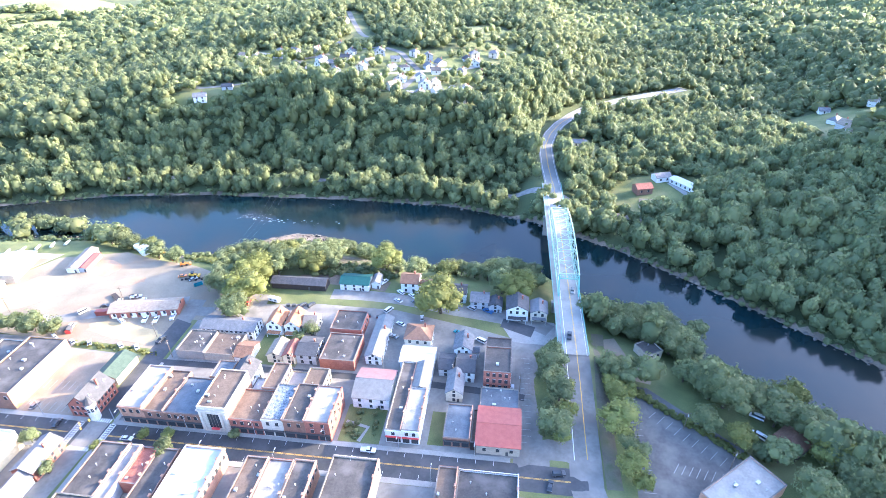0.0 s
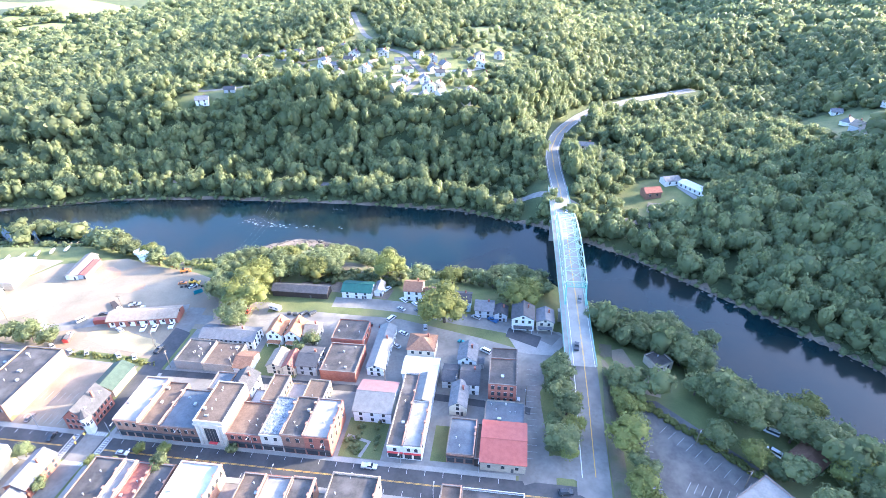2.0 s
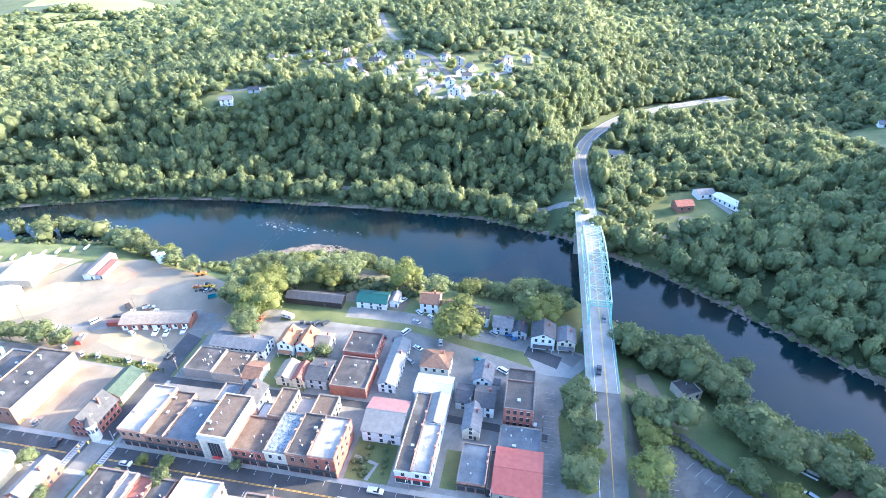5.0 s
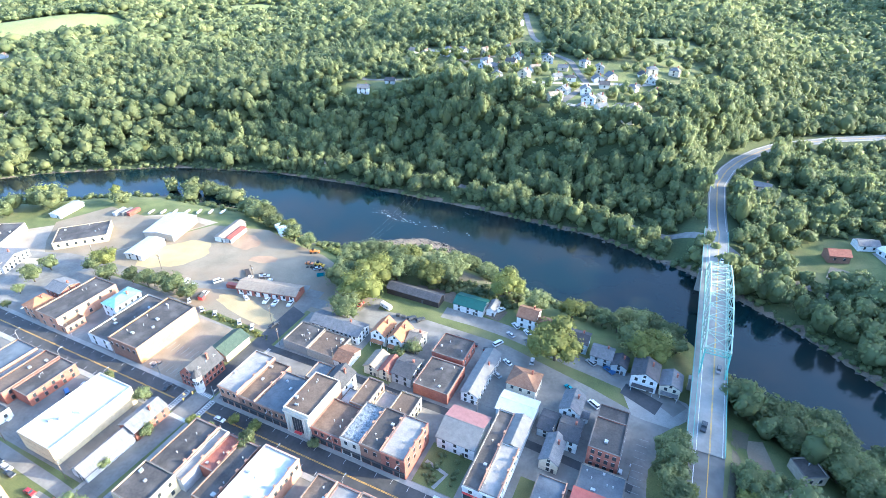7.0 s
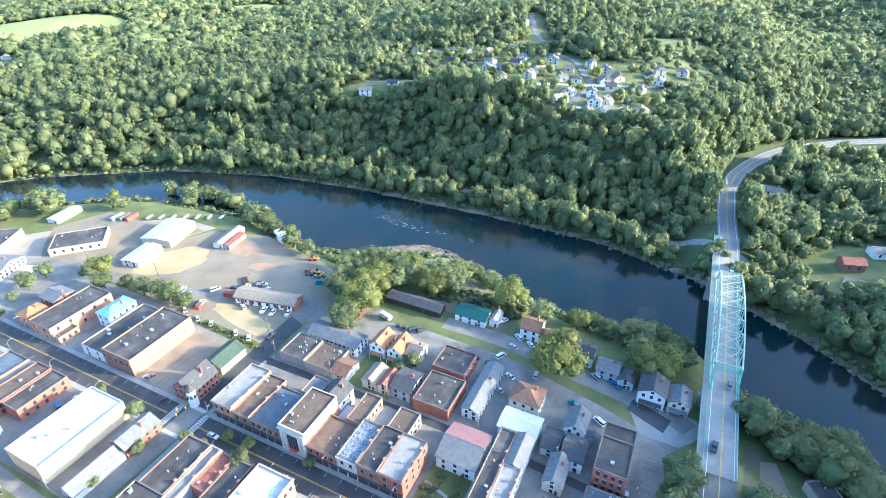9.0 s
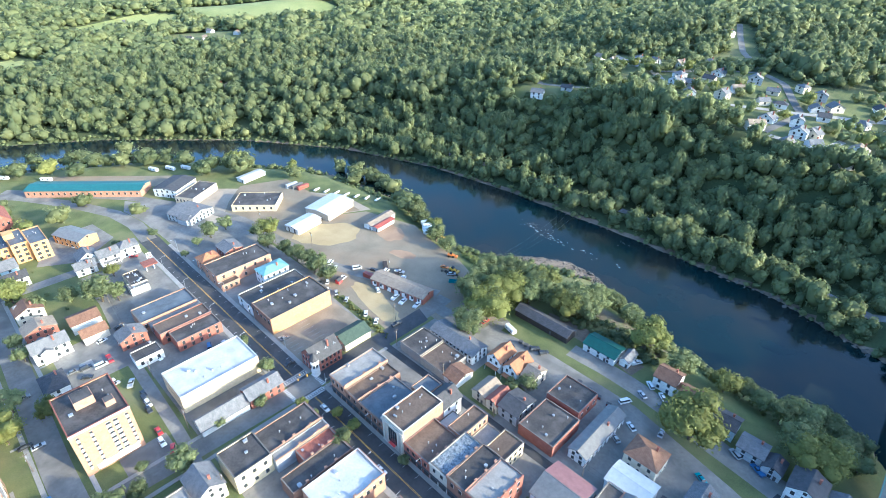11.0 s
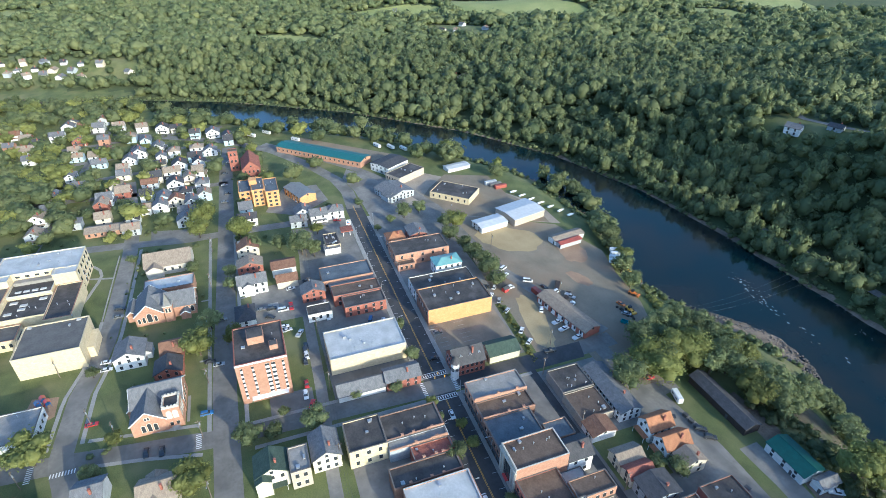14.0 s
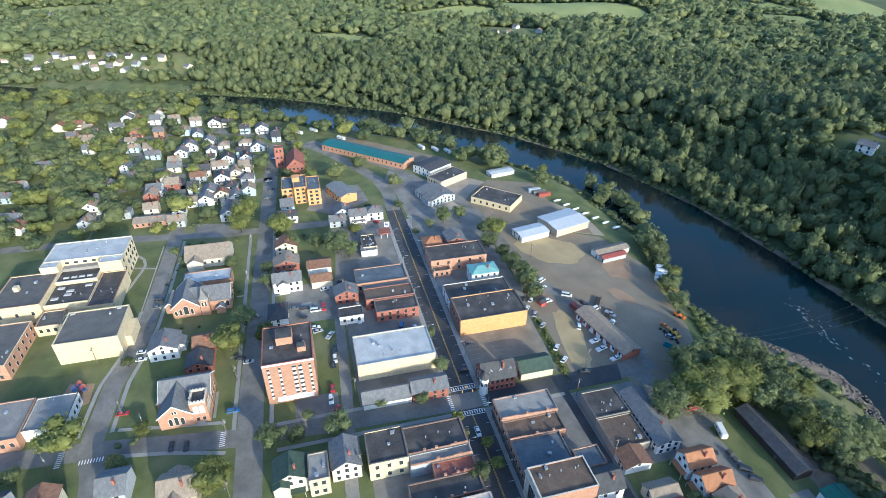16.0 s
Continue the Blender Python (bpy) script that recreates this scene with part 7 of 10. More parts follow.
tree(-121.8, 132.0, 4.8, 1.12)
tree(-158.1, 137.3, 7.2, 1.12)
tree(-178.1, 139.9, 7.2, 1.12)
tree(-148.4, 108.0, 4.8, 1.12)
tree(-143.4, 123.5, 6.0, 1.12)
tree(-252.1, 211.7, 12.1, 1.12)
tree(-216.2, 203.0, 10.9, 1.12)
tree(-198.0, 203.1, 12.1, 1.12)
tree(-186.6, 199.8, 10.9, 1.12)
tree(-280.0, 199.8, 9.7, 1.12)
tree(-270.8, 166.8, 4.8, 1.12)
tree(-342.2, 176.8, 9.7, 1.12)
tree(-382.3, 160.1, 12.1, 1.12)
tree(-369.1, 141.0, 14.5, 1.12)
tree(-414.1, 92.7, 10.9, 1.12)
tree(-240.8, 201.6, 9.7, 1.12)
tree(-226.5, 203.3, 9.7, 1.12)
tree(-207.4, 203.4, 10.9, 1.12)
tree(-219.9, 62.5, 10.9, 1.12)
tree(-152.8, 79.9, 4.8, 1.12)
tree(-278.2, 108.3, 9.7, 1.12)
tree(-284.1, 132.7, 8.5, 1.12)
tree(-344.3, 98.4, 7.2, 1.12)
tree(-312.4, 148.3, 6.0, 1.12)
tree(-309.0, 168.7, 6.0, 1.12)
tree(-275.9, 178.0, 6.0, 1.12)
tree(-298.5, 32.1, 6.0, 1.12)
tree(-411.6, 45.3, 10.9, 1.12)
tree(-210.2, 13.8, 6.0, 1.12)
tree(-155.3, 14.3, 7.2, 1.12)
tree(-162.6, -17.9, 7.2, 1.12)
tree(-193.7, 73.9, 6.0, 1.12)
tree(-102.1, 240.7, 19.3, 1.23, pale=True)
tree(-100.6, 222.2, 19.3, 1.23, pale=True)
tree(-105.0, 255.3, 16.9, 1.12)
tree(-89.6, 259.2, 16.9, 1.12, pale=True)
tree(-72.2, 249.8, 15.7, 1.12, pale=True)
tree(-63.7, 252.6, 14.5, 1.12)
tree(-64.7, 274.5, 8.5, 1.46)
tree(-56.6, 276.5, 8.5, 1.46)
tree(-44.9, 267.9, 9.7, 1.46)
tree(-30.7, 249.7, 18.1, 1.12, pale=True)
tree(-15.0, 243.4, 10.9, 1.34)
tree(2.5, 245.6, 10.9, 1.34)
tree(-1.8, 210.2, 21.7, 1.29, pale=True)
tree(-102.5, 209.9, 15.7, 1.12)
tree(-90.9, 246.0, 14.5, 1.12)
tree(-81.1, 252.9, 13.3, 1.12)
tree(-505.6, 175.4, 13.3, 1.12)
tree(-482.8, 201.0, 14.5, 1.12)
tree(-429.5, 210.6, 14.5, 1.12)
tree(-414.8, 235.7, 13.3, 1.12)
tree(-367.3, 248.3, 14.5, 1.12)
tree(-377.6, 274.0, 14.5, 1.12)
tree(-305.8, 276.5, 12.1, 1.12)
tree(-282.3, 317.0, 14.5, 1.12)
tree(-267.7, 317.9, 13.3, 1.12)
tree(-248.2, 313.1, 14.5, 1.12)
tree(-219.2, 299.8, 14.5, 1.12)
tree(-189.8, 283.6, 12.1, 1.12)
tree(-179.3, 282.2, 10.9, 1.12)
tree(36.8, 222.5, 16.9, 1.23, pale=True)
tree(29.9, 225.3, 14.5, 1.12)
tree(45.3, 166.8, 10.9, 1.34)
tree(43.4, 156.0, 10.9, 1.34)
tree(71.4, 206.2, 14.5, 1.23)
tree(68.5, 165.5, 11.5, 1.1)
tree(89.3, 202.1, 15.7, 1.12)
tree(96.2, 198.6, 16.9, 1.12)
tree(101.7, 191.7, 16.9, 1.12)
tree(106.6, 183.7, 15.7, 1.12)
tree(45.0, 150.4, 10.9, 1.34)
tree(40.8, 135.6, 10.9, 1.34)
tree(67.5, 151.0, 9.7, 1.1, pale=True)
tree(63.9, 135.6, 13.3, 1.34, pale=True)
tree(63.9, 117.7, 9.7, 1.34)
tree(76.2, 209.5, 12.1, 1.12)
tree(86.9, 192.6, 16.9, 1.12)
tree(102.0, 203.0, 16.9, 1.12)
tree(101.0, 181.0, 16.9, 1.12)
tree(106.4, 175.0, 15.7, 1.12)
tree(105.5, 151.4, 15.7, 1.12)
tree(109.3, 147.0, 18.1, 1.23)
tree(121.3, 147.0, 14.5, 1.12)
tree(124.4, 137.3, 14.5, 1.12)
tree(132.6, 133.1, 15.7, 1.12)
tree(133.8, 119.1, 15.7, 1.12, pale=True)
tree(119.9, 105.6, 15.7, 1.12)
tree(135.5, 107.7, 16.9, 1.12)
tree(99.0, 161.0, 10.9, 1.12)
tree(97.5, 137.3, 10.9, 1.12)
tree(106.2, 129.1, 10.9, 1.12)
tree(117.3, 121.4, 10.9, 1.12)
tree(65.3, 128.6, 8.5, 1.12)
tree(138.4, 151.0, 14.5, 1.12)
tree(117.4, 192.6, 13.3, 1.12)
tree(74.5, 160.5, 9.5, 1.1)
tree(-240.3, 311.1, 15.7, 1.12)
for x, y, h, pale in ((41.5, 173.5, 7.5, False), (46.5, 173, 8, False), (40.8, 162.5, 7.5, False), (39.6, 145.5, 7, False), (46.8, 142.8, 7.5, True), (36.6, 134.6, 6.5, False), (42.2, 131.8, 7, True), (48.6, 153.5, 7, True),
                      (70.2, 143.5, 9, False), (68.6, 124.0, 8, False), (67.2, 158.0, 7, True), (72.5, 152.5, 8, False), (66.5, 112.0, 8, True)):
    tree(x, y, h, 1.05, pale, "rounded street tree on the bank beside the bridge ramp")
tree(-207.1, 291.0, 15.7, 1.23)
tree(-299.0, 315.7, 13.3, 0.90)
tree(-272.7, 305.9, 13.3, 1.12)
tree(-169.1, 271.6, 12.1, 1.12)
tree(-155.6, 264.6, 10.9, 1.12)
tree(-199.1, 288.5, 14.5, 1.12)
tree(-259.3, 320.2, 12.1, 1.12)
tree(-437.2, 181.1, 14.5, 1.12)
tree(-498.8, 136.6, 13.3, 1.12)
tree(-457.4, 168.8, 14.5, 1.12)
tree(-414.8, 224.3, 13.3, 1.12)
tree(-358.3, 257.8, 14.5, 1.12)
tree(-517.7, 106.2, 13.3, 1.12)
tree(-558.8, 41.2, 14.5, 1.12)
tree(-551.1, 65.9, 13.3, 1.12)
tree(-562.2, 7.2, 14.5, 1.12)
tree(-583.1, -22.7, 14.5, 1.12)
tree(-479.8, 148.3, 10.9, 1.12)
tree(-438.2, 204.2, 13.3, 1.12)
tree(-318.2, 285.2, 10.9, 0.90)
tree(-405.4, 233.5, 12.1, 1.12)
tree(-499.2, -69.5, 14.5, 1.23)
tree(-569.2, -92.5, 13.3, 1.12)
tree(-481.9, -57.5, 14.5, 1.12)
tree(-437.8, -39.5, 15.7, 1.23)
tree(-418.5, -24.1, 15.7, 1.23)
tree(-406.9, -41.6, 13.3, 1.12)
tree(-400.2, -59.7, 13.3, 1.12)
tree(-461.1, -15.4, 13.3, 1.23)
tree(-476.2, -7.8, 12.1, 1.12)
tree(-423.1, 7.8, 13.3, 1.12)
tree(-435.1, 10.8, 12.1, 1.12)
tree(-401.3, 0.6, 13.3, 1.23)
tree(-368.7, -7.0, 12.1, 1.12)
tree(-366.0, 30.6, 12.1, 1.23)
tree(-442.5, 46.6, 9.7, 1.12)
tree(-439.0, 70.3, 9.7, 1.12)
tree(-468.4, 70.3, 8.5, 1.12)
tree(-584.0, 69.8, 13.3, 1.12)
tree(-571.9, 36.1, 13.3, 1.12)
tree(-610.6, -12.9, 13.3, 1.12)
tree(-590.1, -28.5, 12.1, 1.12)
tree(-613.9, 5.7, 13.3, 1.12)
tree(-456.0, -77.4, 13.3, 1.12)
tree(-510.0, -90.6, 13.3, 1.12)
tree(-371.0, -48.2, 12.1, 1.12)
tree(-507.2, -45.3, 12.1, 1.12)
tree(-514.5, -25.6, 12.1, 1.12)
tree(-600.2, -85.2, 13.3, 1.12)
tree(-576.6, -63.7, 12.1, 1.12)
tree(-604.5, -48.8, 13.3, 1.12)
tree(-627.0, -112.6, 14.5, 1.12)
tree(-381.6, -25.5, 9.7, 1.12)
tree(-491.6, 5.3, 9.7, 1.12)
tree(-511.3, 31.1, 9.7, 1.12)
tree(-408.6, 24.4, 10.9, 1.12)
tree(-382.0, 44.6, 9.7, 1.12)
tree(-344.4, -11.9, 9.7, 1.12)
tree(-334.5, -42.0, 9.7, 1.12)
tree(-361.4, -58.3, 10.9, 1.12)
tree(-406.1, -28.1, 13.3, 1.12)
tree(-501.4, -52.3, 13.3, 1.12)
tree(-522.4, -2.7, 10.9, 1.12)
tree(-476.4, 48.5, 8.5, 1.12)
tree(-403.4, 74.2, 8.5, 1.12)
tree(-117.1, 231.2, 15.7, 1.12)
tree(-116.3, 240.6, 15.7, 1.12)
tree(-116.9, 249.8, 16.9, 1.12)
tree(-110.7, 255.3, 16.9, 1.12)
tree(-103.0, 228.3, 15.7, 1.12)
tree(-94.6, 255.6, 16.9, 1.12)
tree(-88.0, 252.7, 15.7, 1.12)
tree(-69.8, 257.4, 14.5, 1.12)
tree(-61.3, 261.4, 10.9, 1.12)
tree(-110.4, 228.2, 13.3, 1.12)
tree(-115.4, 138.4, 4.8, 1.12)
tree(-105.9, 137.6, 4.8, 1.12)
tree(-80.8, 137.4, 4.1, 1.12)
tree(-63.0, 195.7, 8.5, 1.12)
tree(-67.9, 191.1, 6.0, 1.12)
tree(-447.6, -6.9, 14.5, 1.12)
tree(-434.9, -22.4, 13.3, 1.12)
tree(-404.7, -18.0, 15.7, 1.12)
tree(-418.4, -35.0, 15.7, 1.12)
tree(-387.1, -28.6, 15.7, 1.12)
tree(-377.8, -7.3, 13.3, 1.12)
tree(-396.7, 4.8, 14.5, 1.12)
tree(-354.7, -2.3, 14.5, 1.12)
tree(-352.5, 34.6, 15.7, 1.23, pale=True)
tree(-431.5, 49.1, 12.1, 1.12)
tree(-539.1, 70.1, 18.1, 1.23)
tree(-524.7, 92.3, 16.9, 1.12)
tree(-514.1, 118.5, 15.7, 1.12)
tree(-471.1, 153.5, 15.7, 1.12)
tree(-407.7, 92.1, 13.3, 1.12)
tree(-464.9, 28.3, 15.7, 0.78)
tree(-312.3, 68.7, 13.3, 1.01, pale=True)
tree(-300.5, 90.2, 14.5, 1.23, pale=True)
tree(-281.6, 95.2, 10.9, 0.90)
tree(-265.6, 118.2, 14.5, 1.23)
tree(-259.6, 123.7, 10.9, 1.12)
tree(-278.3, 188.4, 10.9, 1.12)
tree(-344.9, 257.7, 16.9, 1.12)
tree(-362.6, 239.2, 15.7, 1.12)
tree(-392.3, 240.4, 14.5, 1.12)
tree(-254.3, 206.4, 10.9, 1.12)
tree(-422.0, 224.5, 15.7, 1.12)
tree(-471.3, 232.0, 15.7, 1.12)
tree(-351.3, 268.9, 14.5, 1.12)
tree(-444.6, 196.4, 15.7, 1.12)
tree(-484.3, 192.1, 14.5, 1.12)
tree(-578.9, 12.8, 15.7, 1.12)
tree(-568.4, 26.4, 14.5, 1.12)
tree(-583.2, -5.5, 15.7, 1.12)
tree(-599.4, -37.4, 15.7, 1.12)
tree(-594.2, -49.6, 16.9, 1.12)
tree(-638.5, -58.9, 15.7, 1.12)
tree(-567.4, -55.4, 14.5, 1.12)
tree(-534.2, -38.7, 10.9, 1.12)
tree(-339.0, 51.7, 10.9, 1.12)
tree(-350.0, 74.5, 9.7, 1.12)
tree(-248.5, 76.9, 8.5, 1.12)
tree(-260.9, 78.3, 7.2, 1.12)
tree(-206.1, 71.1, 9.7, 1.12)
tree(-273.8, 60.4, 7.2, 1.12)
tree(-331.1, 21.5, 7.2, 1.12)
tree(-330.8, 30.4, 6.0, 1.12)
tree(-335.2, -19.1, 9.7, 1.12, pale=True)
tree(-523.9, -12.2, 10.9, 1.12)
tree(-518.9, 6.4, 10.9, 1.12)
tree(-462.5, -36.5, 14.5, 1.12)
tree(-454.6, -42.5, 14.5, 1.12)
tree(-427.0, -29.8, 14.5, 1.12)
tree(-399.6, -35.9, 15.7, 1.12)
tree(-377.2, -22.0, 14.5, 1.12)
tree(-366.1, -29.7, 13.3, 1.12)
tree(-164.9, 542.1, 9.8, 1.16)
tree(-101.9, 474.1, 7.9, 1.11)
tree(22.2, 554.8, 11.9, 1.05)
tree(-161.9, 517.4, 11.7, 1.19)
tree(-136.9, 498.9, 11.4, 1.01)
tree(-16.5, 506.1, 10.9, 1.13)
tree(-153.9, 496.7, 10.3, 1.00)
tree(-150.8, 560.1, 11.5, 1.00)
tree(-127.0, 541.7, 11.5, 1.04)
tree(63.5, 561.4, 9.7, 1.05)
tree(-112.2, 554.8, 11.8, 1.03)
tree(-164.7, 525.1, 8.0, 1.11)
tree(-89.4, 467.9, 10.1, 1.02)
tree(-101.4, 489.0, 8.5, 1.03)
tree(3.1, 462.5, 7.9, 1.15)
tree(-59.2, 497.5, 8.3, 1.01)
tree(-87.6, 491.4, 11.5, 1.06)
tree(-114.8, 543.4, 8.8, 1.02)
tree(-140.0, 535.9, 11.4, 1.18)
tree(30.3, 472.4, 9.3, 1.16)
tree(-64.5, 521.0, 8.6, 1.09)
tree(-98.3, 533.6, 11.0, 1.20)
tree(-173.7, 523.5, 11.5, 1.18)
tree(-161.6, 508.2, 10.8, 0.97)
tree(-204.9, 467.6, 8.9, 1.07)
tree(-79.6, 504.3, 7.5, 1.14)
tree(-143.5, 546.2, 11.8, 1.15)
tree(-128.4, 555.9, 11.5, 1.11)
tree(-24.8, 471.4, 8.0, 1.17)
tree(25.8, 502.2, 11.4, 0.97)
tree(6.1, 477.0, 7.2, 0.99)
tree(-104.8, 481.4, 8.5, 1.16)
tree(-77.8, 473.5, 7.4, 1.00)
tree(80.3, 559.7, 11.2, 0.95)
tree(-103.2, 566.7, 10.7, 1.17)
tree(23.1, 565.5, 8.1, 0.98)
tree(88.7, 548.0, 7.0, 1.18)
tree(-132.5, 533.0, 9.9, 1.00)
tree(-158.5, 553.0, 10.1, 1.02)
tree(-118.8, 580.7, 10.5, 0.99)
tree(23.1, 459.3, 11.4, 0.95)
tree(12.9, 529.3, 7.6, 0.99)
tree(-122.2, 503.5, 7.9, 0.98)
tree(-141.0, 484.5, 7.0, 1.08)
tree(-128.2, 475.3, 11.5, 1.14)
tree(72.8, 541.2, 8.5, 1.03)
tree(-434.2, -78.9, 12.5, 1.05)
tree(-579.9, -51.6, 8.5, 1.10, pale=True)
tree(-356.3, -39.9, 9.4, 1.08, pale=True)
tree(-454.6, -30.6, 11.7, 1.04, pale=True)
tree(-516.2, 127.8, 9.0, 1.02)
tree(-462.1, 94.4, 9.2, 1.08)
tree(-598.2, 43.7, 11.8, 1.20)
tree(-507.5, 78.6, 10.0, 1.06)
tree(-407.5, 122.1, 12.6, 1.12)
tree(-497.8, -16.9, 8.8, 1.18, pale=True)
tree(-476.1, -66.8, 12.8, 1.22)
tree(-514.6, -69.8, 9.7, 1.21)
tree(-404.3, -79.2, 10.8, 1.11)
tree(-533.3, 78.8, 13.5, 1.24)
tree(-503.1, 34.4, 12.7, 1.09)
tree(-414.6, -55.5, 8.5, 1.22)
tree(-505.5, -60.7, 10.7, 1.19)
tree(-636.6, 2.9, 8.5, 1.03)
tree(-524.2, -73.6, 10.9, 1.10)
tree(-468.2, 80.4, 9.1, 1.22)
tree(-423.8, 107.4, 10.4, 1.13)
tree(-552.4, -23.7, 9.5, 1.16)
tree(-386.9, -51.3, 8.6, 1.12, pale=True)
tree(-644.3, -17.0, 8.8, 1.13)
tree(-487.1, -26.6, 11.9, 1.24)
tree(-383.9, 107.4, 9.3, 1.09)
tree(-506.2, 92.9, 11.0, 1.24, pale=True)
tree(-470.1, -40.9, 13.1, 1.07, pale=True)
tree(-389.4, 118.6, 9.5, 1.13)
tree(-394.4, -7.5, 11.0, 1.16)
tree(-571.4, 81.2, 10.8, 1.21)
tree(-446.3, -67.3, 9.2, 1.05)
tree(-458.8, 119.4, 8.6, 1.05)
tree(-566.5, -39.9, 11.0, 1.17, pale=True)
tree(-431.8, -11.0, 10.0, 1.08)
tree(-371.2, 121.8, 12.1, 1.10)
tree(-370.6, -90.0, 9.3, 1.04, pale=True)
tree(-493.8, -60.1, 12.4, 1.07)
tree(-470.6, 19.2, 13.3, 1.08)
tree(-423.0, -45.1, 11.5, 1.08, pale=True)
tree(-585.1, 20.1, 10.3, 1.04)
tree(-538.0, 101.9, 13.9, 1.20)
tree(-629.2, -7.2, 13.2, 1.15, pale=True)
tree(-490.9, 127.2, 8.6, 1.03)
tree(-412.8, 10.4, 11.4, 1.09)
tree(-617.0, -38.1, 13.7, 1.24)
tree(-531.3, 27.7, 11.4, 1.01)
tree(-384.7, -89.4, 11.8, 1.15)
tree(-479.0, -17.4, 12.5, 1.18, pale=True)
tree(-477.7, 125.9, 11.4, 1.24, pale=True)
tree(-586.0, -66.2, 9.5, 1.11)
tree(-369.3, 10.3, 9.0, 1.01)
tree(-620.7, 36.0, 12.4, 1.19)
tree(-437.3, 124.7, 10.4, 1.04)
tree(-350.0, -63.9, 13.7, 1.25)
tree(-444.5, -51.0, 13.1, 1.06, pale=True)
tree(-552.2, -54.1, 12.0, 1.03)
tree(-477.7, -80.3, 12.9, 1.08)
tree(-465.7, -76.5, 10.5, 1.17)
tree(-344.6, -76.1, 12.4, 1.24, pale=True)
tree(-358.8, -89.0, 11.6, 1.15, pale=True)
tree(-455.7, -66.7, 11.7, 1.04)
tree(-649.6, -41.6, 11.5, 1.00, pale=True)
tree(-523.3, 31.3, 8.6, 1.11)
tree(-400.0, -50.9, 13.4, 1.22, pale=True)
tree(-522.5, -58.6, 10.0, 1.05)
tree(-422.5, -69.5, 10.1, 1.17)
tree(-470.9, 120.0, 11.7, 1.19)
tree(-493.7, 79.0, 9.4, 1.06, pale=True)
tree(-376.4, -80.6, 11.5, 1.15, pale=True)

tree(24, 241, 11.5, 1.15)
tree(32, 247, 12.5, 1.2)
tree(41, 246, 12, 1.15)
tree(48, 241, 10.5, 1.1)
tree(33, 237, 9.5, 1.1)
tree(44, 233, 9, 1.1)
tree(17, 246, 9.5, 1.2)
tree(10, 251, 9, 1.2)
tree(50, 232, 7.5, 1.2)
tree(38, 252, 10, 1.2)
tree(27, 252, 10, 1.1)

# ---- vehicles ----
car(-187.3, 184.9, 150, "suv", "white")
car(-176.0, 187.2, 105, "pickup", "white")
car(-170.5, 187.6, 105, "pickup", "white")
car(-163.3, 190.6, 105, "pickup", "white")
car(-211.5, 190.0, 60, "van", "white")
car(-209.1, 178.0, 100, "van", "white")
car(-176.4, 168.3, 140, "sedan", "white")
car(-168.2, 168.2, 130, "sedan", "white")
car(-159.6, 173.9, 85, "pickup", "dark")
car(-206.3, 166.1, 140, "sedan", "white")
car(-212.3, 170.7, 140, "sedan", "white")
car(-213.4, 166.5, 140, "suv", "dark")
car(-192.3, 168.3, 130, "sedan", "silver")
car(-139.3, 207.4, 160, "suv", "white")
car(-216.8, 83.9, 10, "sedan", "white")
car(-228.8, 84.8, 10, "sedan", "silver")
car(-199.5, 71.2, 0, "sedan", "dark")
car(-196.3, 70.4, 0, "suv", "dark")
car(-193.0, 70.6, 0, "suv", "white")
car(-189.6, 69.6, 0, "sedan", "dark")
car(-175.8, 68.2, 0, "sedan", "red")
car(-169.8, 67.1, 0, "suv", "white")
car(-229.7, 64.4, 90, "van", "white")
car(-232.9, 59.1, 90, "suv", "dark")
car(-234.0, 54.5, 90, "sedan", "grey")
car(-231.1, 68.3, 0, "pickup", "red")
car(-216.7, 63.4, 95, "sedan", "white")
car(-173.3, 29.4, 90, "suv", "blue")
car(-257.5, -11.3, 90, "suv", "dark")
car(-251.0, -11.2, 90, "sedan", "grey")
car(-218.0, -11.7, 90, "sedan", "white")
car(-213.0, -11.2, 90, "sedan", "white")
car(-182.2, -11.9, 90, "sedan", "red")
car(-161.3, 8.8, 0, "sedan", "dark")
car(-160.2, 14.1, 0, "sedan", "dark")
car(-200.3, 34.1, 90, "sedan", "silver")
car(-231.8, 35.8, 90, "suv", "grey")
car(-412.9, 40.2, 90, "sedan", "dark")
car(-391.9, 39.7, 90, "sedan", "silver")
car(-376.8, 41.5, 90, "sedan", "dark")
car(-363.5, 39.4, 90, "sedan", "grey")
car(-435.2, 43.8, 90, "sedan", "white")
car(-191.9, 82.1, 20, "sedan", "white")
car(-194.9, 85.0, 20, "suv", "white")
car(-172.7, 123.2, 95, "sedan", "dark")
car(-347.6, 86.3, 40, "sedan", "white")
car(-350.6, 92.4, 40, "suv", "dark")
car(-278.0, 96.2, 90, "sedan", "grey")
car(-204.9, 109.1, 0, "sedan", "white")
car(-217.3, 103.2, 10, "van", "white")
car(-246.4, 94.9, 5, "sedan", "dark")
car(-57.2, 207.1, 60, "van", "white")
car(-49.3, 197.3, 150, "sedan", "white")
car(-50.8, 188.2, 150, "sedan", "silver")
car(-39.6, 202.5, 100, "sedan", "silver")
car(-54.1, 222.5, 140, "suv", "white")
car(-54.1, 215.4, 150, "sedan", "silver")
car(-47.6, 220.1, 140, "sedan", "white")
car(-45.2, 214.8, 150, "sedan", "grey")
car(-64.7, 230.8, 60, "pickup", "white")
car(-101.8, 206.5, 60, "suv", "dark")
car(-97.5, 207.2, 60, "suv", "dark")
car(-136.7, 209.5, 60, "sedan", "dark")
car(-3.2, 161.9, 90, "sedan", "red")
